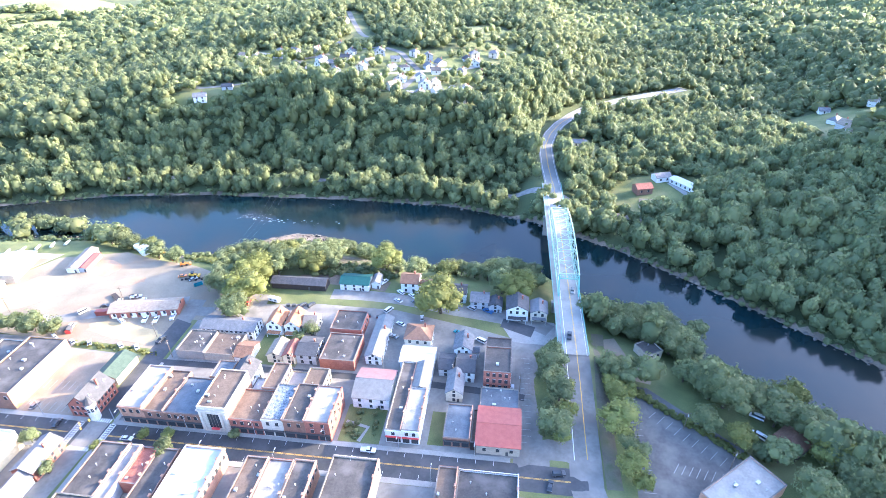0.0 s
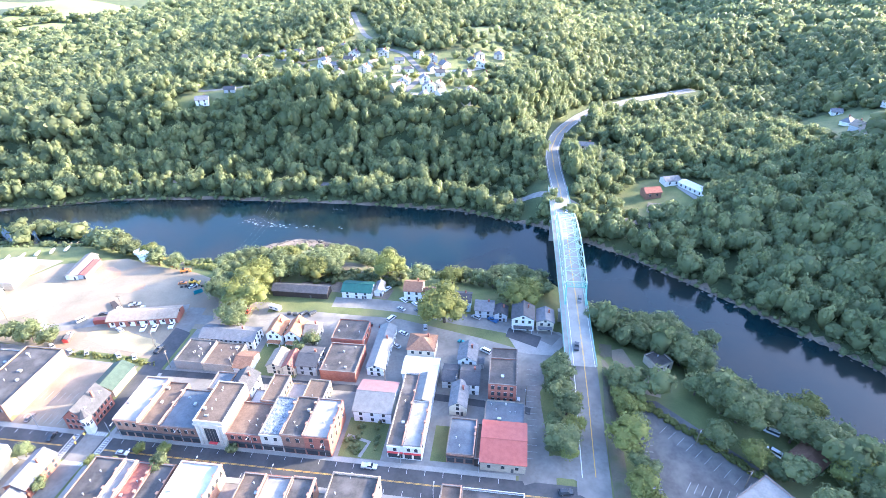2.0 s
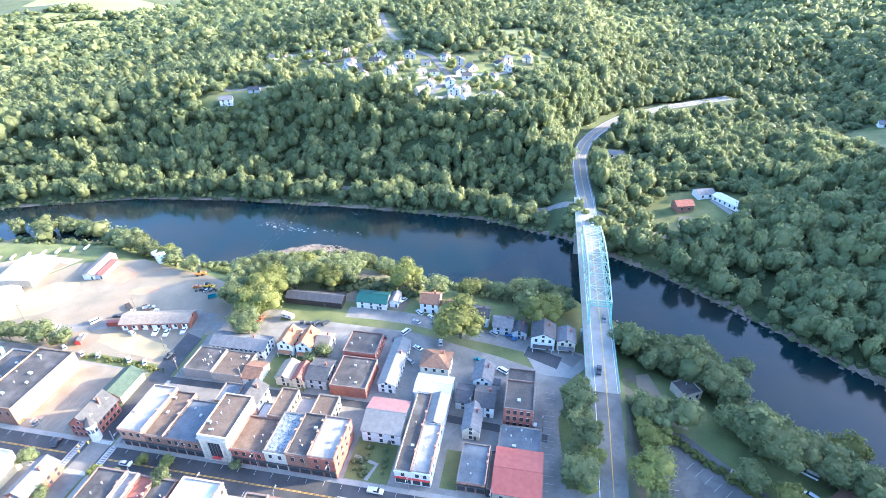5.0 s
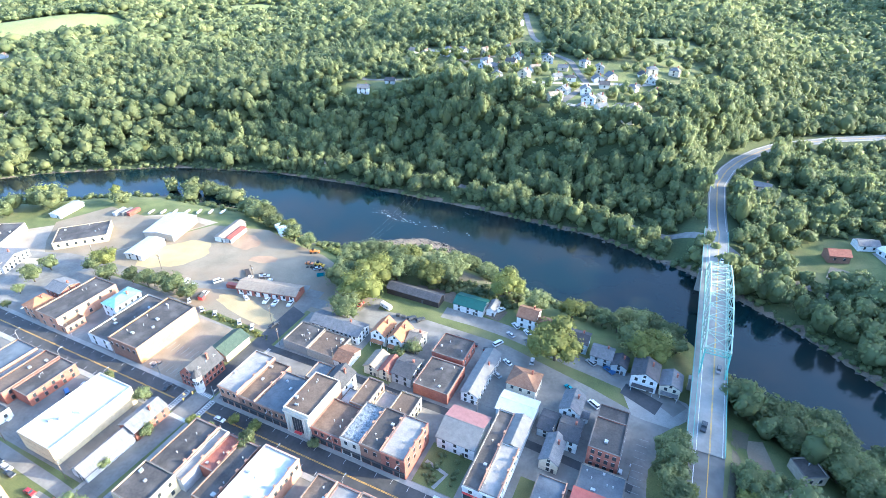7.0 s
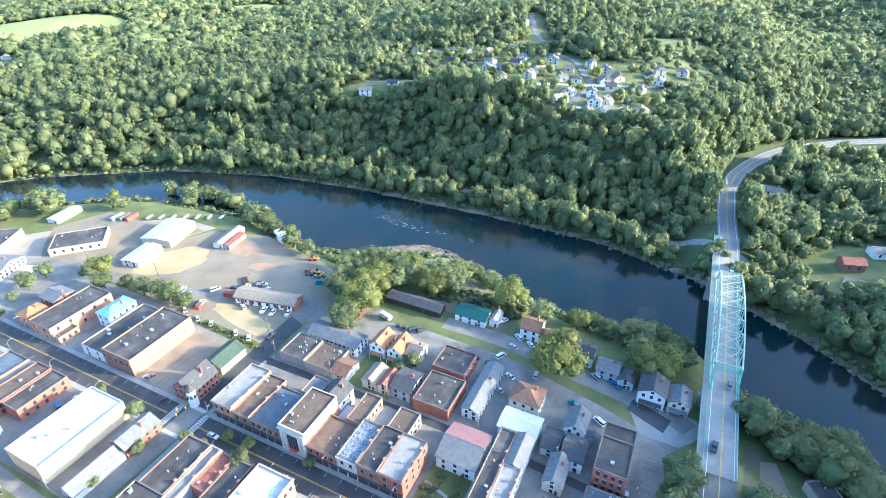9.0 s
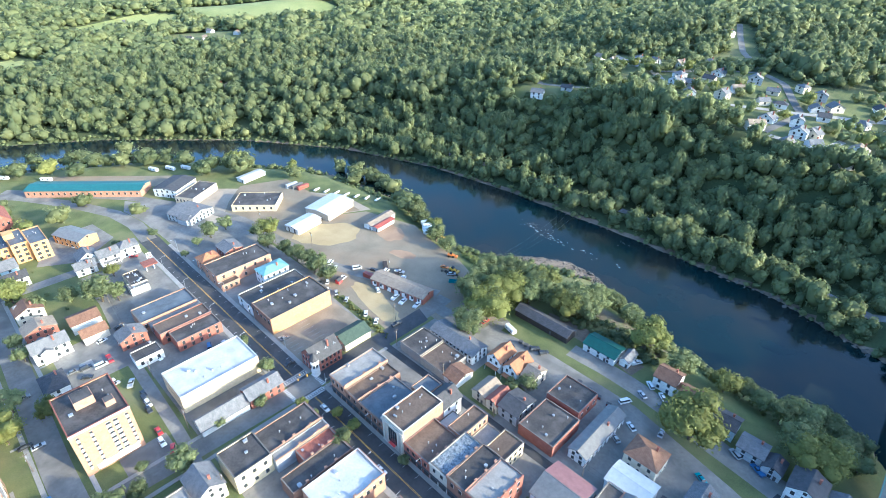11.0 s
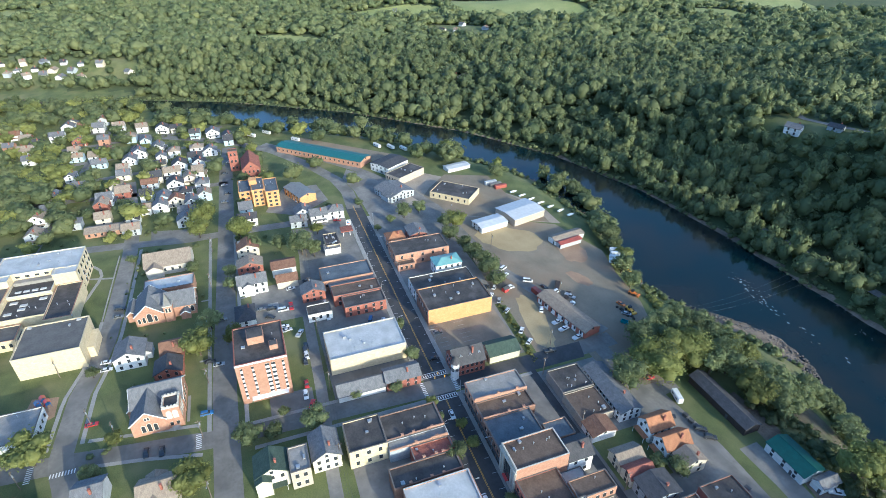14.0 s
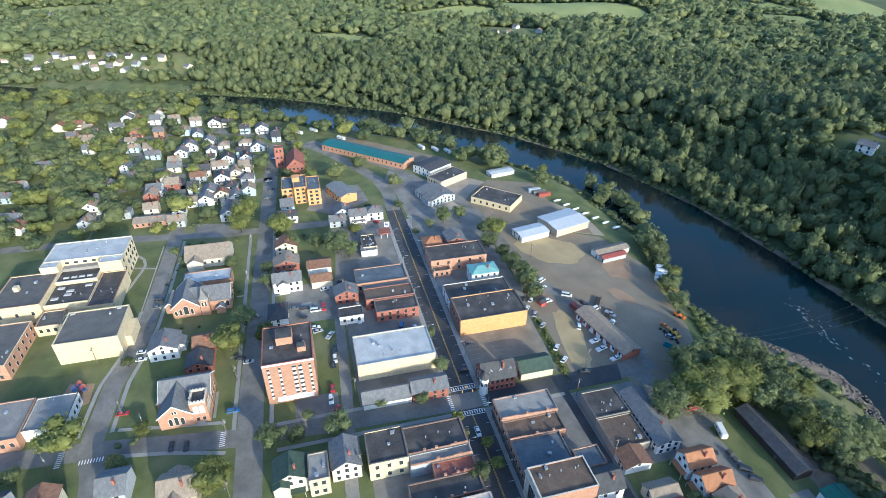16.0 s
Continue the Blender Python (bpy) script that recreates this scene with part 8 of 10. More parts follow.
car(3.4, 162.2, 0, "suv", "silver")
car(3.6, 155.5, 0, "suv", "white")
car(22.0, 122.7, 10, "suv", "dark")
car(18.8, 117.5, 80, "sedan", "dark")
car(-9.9, 189.2, 150, "van", "white")
car(-20.9, 193.9, 150, "sedan", "teal")
car(-16.2, 212.7, 150, "suv", "silver")
car(-8.0, 211.2, 150, "pickup", "blue")
car(6.5, 209.1, 150, "sedan", "dark")
car(96.6, 147.5, 140, "van", "white")
car(99.1, 156.8, 150, "van", "white")
car(-47.1, 124.7, 0, "pickup", "white")
car(-102.6, 117.2, 0, "sedan", "white")
car(-188.7, 130.5, 90, "sedan", "grey")
car(-105.8, 114.1, 0, "sedan", "silver")
car(-140.3, 119.5, 0, "sedan", "white")
car(-201.1, 168.2, 150, "sedan", "silver")
car(-130.5, 205.4, 90, "sedan", "red")
car(-197.7, 199.0, 110, "van", "white")
car(-192.0, 204.1, 30, "pickup", "silver")
car(-185.4, 201.0, 120, "pickup", "silver")
car(-203.6, 195.4, 20, "sedan", "dark")
car(-170.4, 222.8, 50, "sedan", "silver")
car(-177.8, 225.0, 20, "sedan", "orange")
car(-111.0, 199.6, 60, "sedan", "dark")
car(-226.3, 57.8, 60, "sedan", "dark")
car(-213.7, 64.5, 100, "sedan", "silver")
car(-209.2, 69.7, 150, "pickup", "silver")
car(-164.4, 68.9, 160, "sedan", "red")
car(-208.2, 103.2, 160, "van", "blue")
car(-246.8, 69.8, 100, "sedan", "white")
car(-203.5, 30.5, 90, "sedan", "dark")
car(-226.8, 182.6, 120, "van", "white")
car(-220.2, 180.4, 120, "pickup", "white")
car(-251.5, 78.7, 100, "sedan", "dark")
car(-312.4, 106.5, 60, "sedan", "red")
car(0, 0, 83.0, "pickup", "dark", deck_z(-34) + 0.02, on_bridge(-34, -1.9, 0))
car(0, 0, -97.0, "sedan", "white", deck_z(88) + 0.02, on_bridge(88, 2.3, 0))
car(0, 0, -97.0, "suv", "grey", deck_z(-2) + 0.02, on_bridge(-2, 2.2, 0))

# ---- houses ----

WALLS = {"w": (SIDING_WHITE, "white-sided"), "g": (SIDING_GREY, "grey-sided"), "c": (SIDING_CREAM, "cream-sided"), "b": (SIDING_BLUE, "pale blue"), "r": (BRICK_RED, "red brick"), "o": (BRICK_ORANGE, "orange brick")}
ROOFS = {"g": (SHINGLE_GREY, "grey shingled roof"), "d": (SHINGLE_DARK, "dark shingled roof"), "b": (SHINGLE_BROWN, "brown shingled roof"), "t": (SHINGLE_TAN, "tan shingled roof"), "r": (SHINGLE_RED, "reddish shingled roof"), "m": (METAL_GREY, "grey metal roof")}


HOMES = []


def home(x, y, turn, W, D, h, style, hip=False, group="houses of the town"):
    """A plain family house: style is the wall, the roof and the ridge."""
    wall, roof = WALLS[style[0]], ROOFS[style[1]]
    z = level((x, y))
    HOMES.append((x, y))
    return pitched("house", f"{wall[1]} family house with a {roof[1]}", pose(x, y, z, 0, 0, turn), W, D, h, D * 0.3 if style[2] == "x" else W * 0.3, wall[0], roof[0], style[2], sides=(0, 1), floors=2 if h > 4.2 else 1, step=4.2, hip=hip, porch=1 if "p" in style else None, group=group, door=False)


home(-562, -64, -9, 9.1, 10.5, 4.4, "cbx")
home(-562, -49, -5, 8.3, 8.0, 4.8, "wbyp")
home(-530, -31, -4, 7.7, 10.7, 4.8, "rdx", hip=True)
home(-516, -37, -11, 9.5, 11.3, 4.8, "wty")
home(-542, -17, -5, 7.8, 11.4, 5.4, "wgyp")
home(-522, -0, -5, 8.2, 10.8, 4.4, "rgxp")
home(-478, 12, 78, 8.1, 9.5, 4.8, "wtxp")
home(-577, -7, -6, 8.3, 9.9, 4.4, "cgx")
home(-512, 38, -5, 10.0, 8.9, 5.2, "bty", hip=True)
home(-497, 49, -5, 10.0, 8.0, 5.2, "bgxp")
home(-479, 42, -6, 8.1, 8.8, 4.8, "wdyp", hip=True)
home(-479, 57, 79, 9.0, 11.2, 4.4, "wgyp")
home(-524, 64, -11, 9.1, 10.7, 5.2, "wdxp")
home(-520, 75, -8, 7.4, 9.2, 4.8, "cdyp")
home(-497, 88, -11, 8.4, 8.2, 5.4, "bdyp")
home(-492, 102, -8, 9.5, 11.0, 5.2, "wgxp")
home(-478, 112, -9, 9.7, 8.6, 5.2, "gdxp")
home(-548, 30, -5, 8.1, 9.6, 5.2, "gtyp")
home(-572, 17, -5, 9.8, 9.4, 5.2, "gtx")
home(-459, 85, -6, 8.6, 10.3, 5.4, "wtyp", hip=True)
home(-428, 83, -11, 7.7, 9.3, 4.8, "wdxp")
home(-409, 80, 81, 7.5, 11.4, 5.4, "wtxp")
home(-452, 58, 85, 7.4, 8.4, 5.2, "wgyp")
home(-417, 63, -5, 8.8, 11.4, 5.2, "wtyp")
home(-413, 51, 86, 9.6, 10.1, 5.2, "cdxp")
home(-429, 31, -7, 9.0, 9.0, 4.4, "cgy")
home(-409, 26, 86, 8.3, 9.3, 4.8, "ctyp")
home(-360, 18, -4, 9.0, 8.6, 5.2, "cty")
home(-351, 34, -6, 10.0, 8.2, 4.4, "wdxp")
home(-384, 44, 80, 7.2, 9.7, 5.2, "wdx")
home(-373, 54, -10, 10.2, 8.7, 5.4, "bgx")
home(-347, 66, -12, 9.0, 10.5, 4.4, "cgy")
home(-362, 51, 82, 9.3, 8.0, 4.8, "wgyp")
home(-375, -18, -7, 9.4, 11.1, 5.4, "wtxp")
home(-353, -18, -11, 8.1, 8.2, 5.4, "gtxp")
home(-376, -62, 78, 9.7, 10.7, 4.4, "ggxp")
home(-432, -70, -7, 7.9, 10.1, 4.4, "wty")
home(-414, -73, -12, 7.7, 10.0, 4.4, "bgy")
home(-390, 19, 82, 9.4, 11.0, 4.8, "wgxp")
home(-440, 31, -11, 8.3, 7.8, 5.2, "wty")
home(-387, 80, -11, 9.7, 8.7, 4.8, "wgyp", hip=True)
home(-361, 70, 85, 8.2, 9.8, 4.4, "wgy")
home(-334, 100, 83, 8.2, 10.7, 4.4, "bgx")
home(-317, 98, -10, 7.5, 11.4, 5.4, "wdyp")
home(-302, 139, -8, 9.3, 10.7, 5.4, "wgyp")
home(-302, 150, -10, 8.9, 10.5, 5.4, "wgx", hip=True)
home(-310, 131, 81, 9.9, 9.5, 5.2, "wgyp")
home(-301, 126, -11, 7.8, 10.1, 4.4, "ggy")
home(-284, 92, -4, 9.5, 10.2, 4.4, "cgyp")
home(-464, -59, -6, 9.2, 9.4, 4.8, "wgyp")
home(-531, -50, -11, 7.8, 7.7, 4.8, "ogyp")
home(-592, -111, -7, 7.4, 11.5, 5.4, "wbx")
home(-409, -11, -8, 10.1, 7.6, 4.4, "cgx")
home(-363, -57, 78, 8.8, 9.0, 4.4, "wby")
home(-363, 41, -7, 7.4, 9.1, 4.4, "wtyp")
home(-460, 68, -6, 10.1, 8.4, 5.4, "wtx", hip=True)
home(-450, 94, 81, 10.2, 8.2, 4.4, "wgyp")
home(-378, 68, -10, 8.8, 8.1, 4.4, "wdx", hip=True)
home(-394, 63, -6, 9.5, 10.8, 5.2, "wdxp")
home(-430, 69, -6, 10.1, 10.2, 5.2, "wdx")
home(-401, 73, -7, 9.9, 7.9, 5.2, "ctxp")
home(-459, 36, 82, 9.7, 10.2, 4.4, "wgy")
home(-515, 18, -8, 8.1, 8.1, 5.4, "ogy")
home(-361, 2, -8, 7.3, 8.1, 4.8, "ggy", hip=True)
home(-462, -13, -7, 7.8, 9.0, 4.8, "rdxp", hip=True)
home(-417, 3, -8, 9.5, 9.3, 5.4, "wgyp")
home(-442, 82, -11, 8.5, 10.6, 4.8, "bdy")
home(-851, -165, -9, 7.6, 7.2, 2.8, "wty", group='houses across the river')
home(-839, -136, -12, 9.3, 7.5, 4.6, "ggy", group='houses across the river')
home(-815, -126, -1, 9.7, 6.8, 2.8, "wgx", hip=True, group='houses across the river')
home(-826, -105, 15, 8.5, 7.8, 4.6, "ggy", group='houses across the river')
home(-816, -87, 25, 9.9, 6.2, 3.2, "cdx", hip=True, group='houses across the river')
home(-803, -62, -4, 8.8, 7.0, 4.6, "cty", group='houses across the river')
home(-791, -40, 37, 9.8, 7.1, 4.6, "ggy", hip=True, group='houses across the river')
home(-781, -20, -15, 7.8, 6.2, 3.2, "wdy", group='houses across the river')
home(-769, -3, -1, 7.6, 6.2, 2.8, "wgx", hip=True, group='houses across the river')
home(-759, 18, -26, 9.0, 7.9, 4.6, "cgy", group='houses across the river')
home(-791, -79, -20, 8.6, 6.6, 4.6, "gty", hip=True, group='houses across the river')
home(-776, -60, 21, 7.8, 7.9, 4.6, "wty", group='houses across the river')
home(-767, -42, -1, 10.6, 7.5, 4.6, "wgy", group='houses across the river')
home(-755, -25, -28, 9.6, 7.9, 2.8, "wgx", group='houses across the river')
home(-746, -4, 18, 8.2, 7.2, 3.2, "cty", hip=True, group='houses across the river')
home(-735, 45, 31, 8.6, 7.7, 2.8, "cgx", group='houses across the river')
home(-714, 58, -11, 8.2, 6.3, 2.8, "wgx", group='houses across the river')
home(-817, -140, -11, 10.4, 7.6, 3.2, "cdx", group='houses across the river')
home(-818, -113, -8, 9.1, 7.4, 2.8, "cgx", group='houses across the river')
home(-952, -179, 37, 10.9, 6.3, 4.6, "wgy", group='houses across the river')
home(-973, -165, 20, 10.0, 6.0, 4.6, "ggy", group='houses across the river')
home(-980, -148, -16, 9.7, 7.5, 3.2, "wdx", group='houses across the river')
home(-1163, -215, -28, 8.3, 8.0, 2.8, "wtx", group='houses across the river')
home(-1153, -163, -12, 9.4, 6.8, 2.8, "wgy", group='houses across the river')
home(-818, -96, 29, 10.3, 6.0, 3.2, "cgy", hip=True, group='houses across the river')
home(-785, -51, 1, 7.5, 7.0, 3.2, "wdy", hip=True, group='houses across the river')
home(-772, -32, -23, 10.5, 7.9, 3.2, "ctx", group='houses across the river')
home(-759, -12, -28, 10.7, 6.8, 3.2, "ggy", group='houses across the river')
home(-793, -69, -11, 8.3, 6.8, 3.2, "wgy", hip=True, group='houses across the river')
home(-163, 580, -24, 7.8, 7.4, 3.2, "wgx", hip=True, group='houses across the river')
home(-145, 570, -39, 9.1, 6.9, 4.6, "wgx", group='houses across the river')
home(-110, 523, -17, 8.8, 7.6, 4.6, "wgx", hip=True, group='houses across the river')
home(-97, 505, -19, 9.4, 6.9, 3.2, "ggx", group='houses across the river')
home(-85, 543, -21, 9.8, 6.1, 3.2, "wgy", group='houses across the river')
home(-102, 583, -5, 8.3, 7.4, 4.6, "wgy", hip=True, group='houses across the river')
home(-69, 488, -16, 9.4, 7.4, 4.6, "cgy", group='houses across the river')
home(-42, 492, 34, 7.7, 6.4, 3.2, "cgx", group='houses across the river')
home(-31, 493, 5, 9.1, 6.1, 2.8, "wdx", hip=True, group='houses across the river')
home(-9, 498, 23, 8.8, 6.7, 2.8, "ggy", group='houses across the river')
home(-10, 520, 7, 8.4, 6.3, 4.6, "ggy", group='houses across the river')
home(-23, 531, -39, 8.0, 6.1, 4.6, "cgx", hip=True, group='houses across the river')
home(-16, 463, 9, 7.6, 7.2, 4.6, "wgy", group='houses across the river')
home(-33, 461, -16, 10.0, 7.2, 2.8, "wgy", group='houses across the river')
home(-12, 444, -4, 9.9, 6.5, 4.6, "wgy", group='houses across the river')
home(-37, 441, 35, 10.7, 6.9, 4.6, "wtx", group='houses across the river')
home(19, 489, -26, 8.7, 6.2, 2.8, "wgy", hip=True, group='houses across the river')
home(34, 514, -19, 10.8, 6.7, 3.2, "wgy", group='houses across the river')
home(53, 542, -17, 8.3, 6.3, 4.6, "cgy", hip=True, group='houses across the river')
home(34, 535, 15, 8.4, 7.3, 4.6, "cgx", hip=True, group='houses across the river')
home(63, 515, -26, 10.5, 7.2, 3.2, "wdy", group='houses across the river')
home(21, 445, -7, 10.6, 6.6, 3.2, "wty", group='houses across the river')
home(36, 490, -32, 7.6, 6.2, 2.8, "cdy", group='houses across the river')
home(19, 424, 35, 9.4, 7.3, 4.6, "cdy", group='houses across the river')
home(42, 419, -5, 7.9, 7.1, 2.8, "wty", group='houses across the river')
home(-2, 436, 33, 7.6, 7.8, 3.2, "wgx", group='houses across the river')
home(-16, 429, -5, 8.6, 7.7, 2.8, "cgy", group='houses across the river')
home(-90, 480, 21, 8.1, 7.3, 3.2, "wgy", group='houses across the river')
home(-114, 699, -20, 10.8, 7.5, 4.6, "wgx", group='houses across the river')
home(109, 402, -16, 10.5, 6.3, 3.2, "cgx", group='houses across the river')
home(-56, 533, 6, 10.0, 6.2, 4.6, "ggy", group='houses across the river')
home(-106, 501, -29, 10.7, 6.6, 4.6, "wgy", group='houses across the river')
home(-40, 517, -1, 8.5, 6.4, 2.8, "cgx", group='houses across the river')
home(1, 506, 33, 9.0, 7.7, 3.2, "cgy", group='houses across the river')
home(27, 523, 22, 8.1, 7.0, 2.8, "wdy", group='houses across the river')
home(-196, 442, 13, 9.6, 7.5, 5.0, "wgx", group='houses across the river')
home(-176, 453, 7, 8.4, 6.0, 2.6, "gdx", group='houses across the river')
home(-503, 359, 23, 8.3, 6.2, 3.2, "cdy", group='houses across the river')
home(-699, 526, -31, 8.0, 6.1, 2.8, "wgx", group='houses across the river')
home(-716, 520, 27, 8.5, 6.1, 3.2, "gty", group='houses across the river')
home(-665, 838, 37, 8.2, 7.3, 4.6, "wdx", group='houses across the river')
home(328, 450, -16, 8.1, 6.8, 2.8, "wgx", group='houses across the river')
home(316, 417, 32, 10.6, 7.4, 2.8, "wgy", hip=True, group='houses across the river')
home(306, 392, 21, 10.2, 7.4, 4.6, "gty", group='houses across the river')
home(301, 375, 19, 10.4, 7.8, 3.2, "cty", group='houses across the river')
home(317, 387, 11, 8.2, 7.1, 2.8, "ggy", group='houses across the river')
home(357, 436, 36, 8.5, 6.0, 4.6, "wty", group='houses across the river')
home(297, 343, -39, 10.0, 7.8, 3.2, "wgy", hip=True, group='houses across the river')
home(-976, 425, -26, 8.4, 7.1, 3.2, "wdy", group='houses across the river')
home(-934, 470, -22, 9.2, 6.2, 2.8, "cgy", group='houses across the river')
home(-746, 432, 10, 8.6, 6.3, 4.6, "wgy", group='houses across the river')
home(-737, 438, 1, 10.5, 7.4, 4.6, "wgy", group='houses across the river')
home(-742, 462, 30, 9.7, 7.1, 3.2, "cdx", group='houses across the river')
home(-731, 479, -33, 8.5, 6.2, 3.2, "wty", group='houses across the river')
home(-763, 508, 15, 8.6, 7.7, 3.2, "wgx", group='houses across the river')
home(-511, 354, 1, 10.6, 6.6, 2.8, "wdy", hip=True, group='houses across the river')
home(-607, 300, -29, 9.8, 7.2, 3.2, "wgx", group='houses across the river')
home(-200, 577, -27, 9.9, 7.3, 3.2, "wtx", group="houses across the river")
home(-185, 610, 0, 8.3, 6.0, 3.2, "gtx", group="houses across the river")
home(-122, 565, -28, 10.1, 7.8, 4.6, "wty", group="houses across the river")
home(-3, 484, 9, 7.6, 6.7, 3.2, "wdx", group="houses across the river")
home(-5, 453, -28, 10.4, 6.2, 2.8, "cgy", group="houses across the river")
home(-104, 445, -8, 8.0, 7.3, 3.2, "wgx", group="houses across the river")
home(-86, 457, -23, 10.9, 7.8, 4.6, "wgy", group="houses across the river")
home(-182, 560, 5, 8.9, 6.7, 2.8, "gty", group="houses across the river")
home(-87, 523, -11, 9.1, 6.8, 3.2, "cdx", group="houses across the river")
home(-63, 508, 27, 8.1, 7.4, 3.2, "wtx", group="houses across the river")
home(-219.3, 78.2, 82, 8.6, 12.5, 4.6, "wdy", hip=True)
home(-547, -40, 83, 8.4, 9.9, 4.4, "rtx")
home(-493, -33, -9, 8.5, 8.9, 4.4, "wgy")
home(-565, -10, -9, 8.7, 10.0, 5.2, "wgx")
home(-562, 3, 83, 9.2, 9.5, 4.8, "wbx")
home(-553, 14, 79, 9.0, 10.3, 4.8, "wgx")
home(-499, -3, -6, 8.6, 8.1, 4.4, "wty")
home(-486, 21, -7, 7.4, 8.5, 5.2, "wbx")
home(-461, 15, -5, 8.3, 10.2, 4.4, "bgy")
home(-535, 48, -6, 8.5, 9.3, 5.2, "wty")
home(-468, 111, 83, 7.3, 10.2, 4.8, "bdx")
home(-469, 43, -7, 8.6, 10.6, 5.2, "wgx")
home(-438, 56, -10, 7.2, 8.3, 4.4, "cdy")
home(-367, 79, -6, 8.6, 8.4, 5.2, "btx")
home(-404, 47, -7, 7.5, 10.6, 4.4, "gby")
home(-398, 30, 83, 9.2, 10.3, 4.4, "rtx")
home(-366, 61, -6, 7.4, 10.1, 4.8, "cbx")
home(-334, 64, -9, 7.8, 10.7, 4.8, "ggx")
home(-381, 17, 80, 8.5, 9.5, 5.2, "rty")
home(-338, 33, -7, 8.3, 9.7, 4.4, "gty")
home(-388, -13, -9, 9.5, 8.3, 4.4, "ggy")
home(-442, -3, 83, 7.0, 9.9, 4.8, "wgy")
home(-483, -1, -11, 7.1, 10.0, 4.4, "bty")


# ---- garden trees among the houses ----
STREETS = [[tuple(uv(*p)[:2]) for p in line] for line in (
    ((-95, 37), (-184, 36), (-262, 38), (-324, 39.5), (-415, 41), (-470, 44)), ((-120, -12), (-168, -20), (-330, -21), (-420, -25)),
    ((-330, -120), (-324, -20), (-319, 45), (-318, 112)), ((-330, -66), (-450, -60), (-520, -56)), ((-400, -110), (-396, 42)),
    ((-426, -90), (-446, 40)), ((-466, -90), (-486, 40)), ((-506, -90), (-526, 40)),
    ((-326, 120), (-376, 117), (-410, 102), (-450, 78), (-486, 42), (-508, 2), (-530, -38), (-560, -90)), ((-462, 88), (-398, 155)))]
HILL_STREETS = [[(-262, 530), (-218, 474), (-202, 459), (-128, 476)], [(-201, 603), (-136, 540), (-114, 490)], [(-136, 541), (-80, 564), (-36, 541), (-16, 486), (-31, 440)],
                [(-90, 470), (-18, 487), (50, 522)], [(-80, 640), (-117, 765)]]


def garden_spots(x0, x1, y0, y1, step, seed, chance, streets, clear, keep):
    """Places between the houses, off the streets."""
    r = np.random.default_rng(seed)
    X, Y = np.meshgrid(np.arange(x0, x1, step), np.arange(y0, y1, step))
    X, Y = (X + r.uniform(-0.45, 0.45, X.shape) * step).ravel(), (Y + r.uniform(-0.45, 0.45, Y.shape) * step).ravel()
    ok = keep(X, Y) & (r.uniform(0, 1, X.shape) < chance(X, Y))
    for line in streets:
        ok &= np.abs(along(X, Y, line)[0]) > 6.5
    H = np.array(HOMES)
    ok &= (np.hypot(X[:, None] - H[None, :, 0], Y[:, None] - H[None, :, 1]) > clear).all(1)
    return [(x, y, r.uniform(0, 1)) for x, y in zip(X[ok], Y[ok])]


for x, y, q in garden_spots(-680, -335, -150, 110, 12.5, 51, lambda X, Y: np.clip(0.30 + 0.38 * ((Y < -8) | (X < -590)), 0, 1), STREETS, 8.0,
                            lambda X, Y: (-along(X, Y, NEAR_BANK)[0] > 10) & ~in_ellipses(X, Y, [(-415, 110, 60, 22, -30), (-350, 85, 35, 40, 0), (-410, 118, 14, 20, 0)])):
    tree(x, y, 7.5 + 6.0 * q, 1.0 + 0.2 * q, pale=q > 0.84, label="leafy green garden tree among the town houses")
for pale, name, label in ((False, "town_trees", "leafy green trees of the far streets and gardens"), (True, "pale_town_trees", "sunlit yellow-green trees of the far streets and gardens")):
    kinds = [lobed_crown(170 + k, 230, 5, rx=1.0 + 0.1 * (k % 3), base=0.05, size=0.048, spread=1.1) for k in range(6)]
    tagged(new(name, planted(name, FAR_TREES[pale], kinds, LEAF_PALE_SUNLIT if pale else LEAF, 56)), label, "trees", kind="stuff")
spots = [(x, y, level((x, y)) - 0.4, 6 + 7 * q, 7 + 5 * q) for x, y, q in garden_spots(-230, 100, 415, 640, 8.0, 52, lambda X, Y: 0.27 - 0.15 * (Y > 590), HILL_STREETS, 8.0, lambda X, Y: in_ellipses(X, Y, HILL_LAWNS))]
tagged(new("hilltop_trees", planted("hilltop_trees", spots, MID_KINDS, LEAF, 53)), "scattered green garden trees among the hilltop houses", "woodland", kind="stuff")
spots = [(x, y, level((x, y)) - 0.4, 7 + 6 * q, 8 + 4 * q) for x, y, q in garden_spots(-900, -690, -190, 70, 9.0, 54, lambda X, Y: 0.45 + 0 * X, [], 7.5, lambda X, Y: in_ellipses(X, Y, [(-790, -70, 112, 44, 65), (-750, 40, 30, 18, 20)]))]
tagged(new("far_garden_trees", planted("far_garden_trees", spots, FAR_KINDS, LEAF, 55)), "green garden trees among the houses across the river", "woodland", kind="stuff")

# ---- landmark buildings ----
tower = flat_block("apartment_tower", "tall orange brick apartment tower with black roof", -196.3, 43.2, -173.5, 62.6, 20.4, BRICK_ORANGE, ROOF_BLACK, sides=(), units=4, category="tower", cap=BRICK_RED)
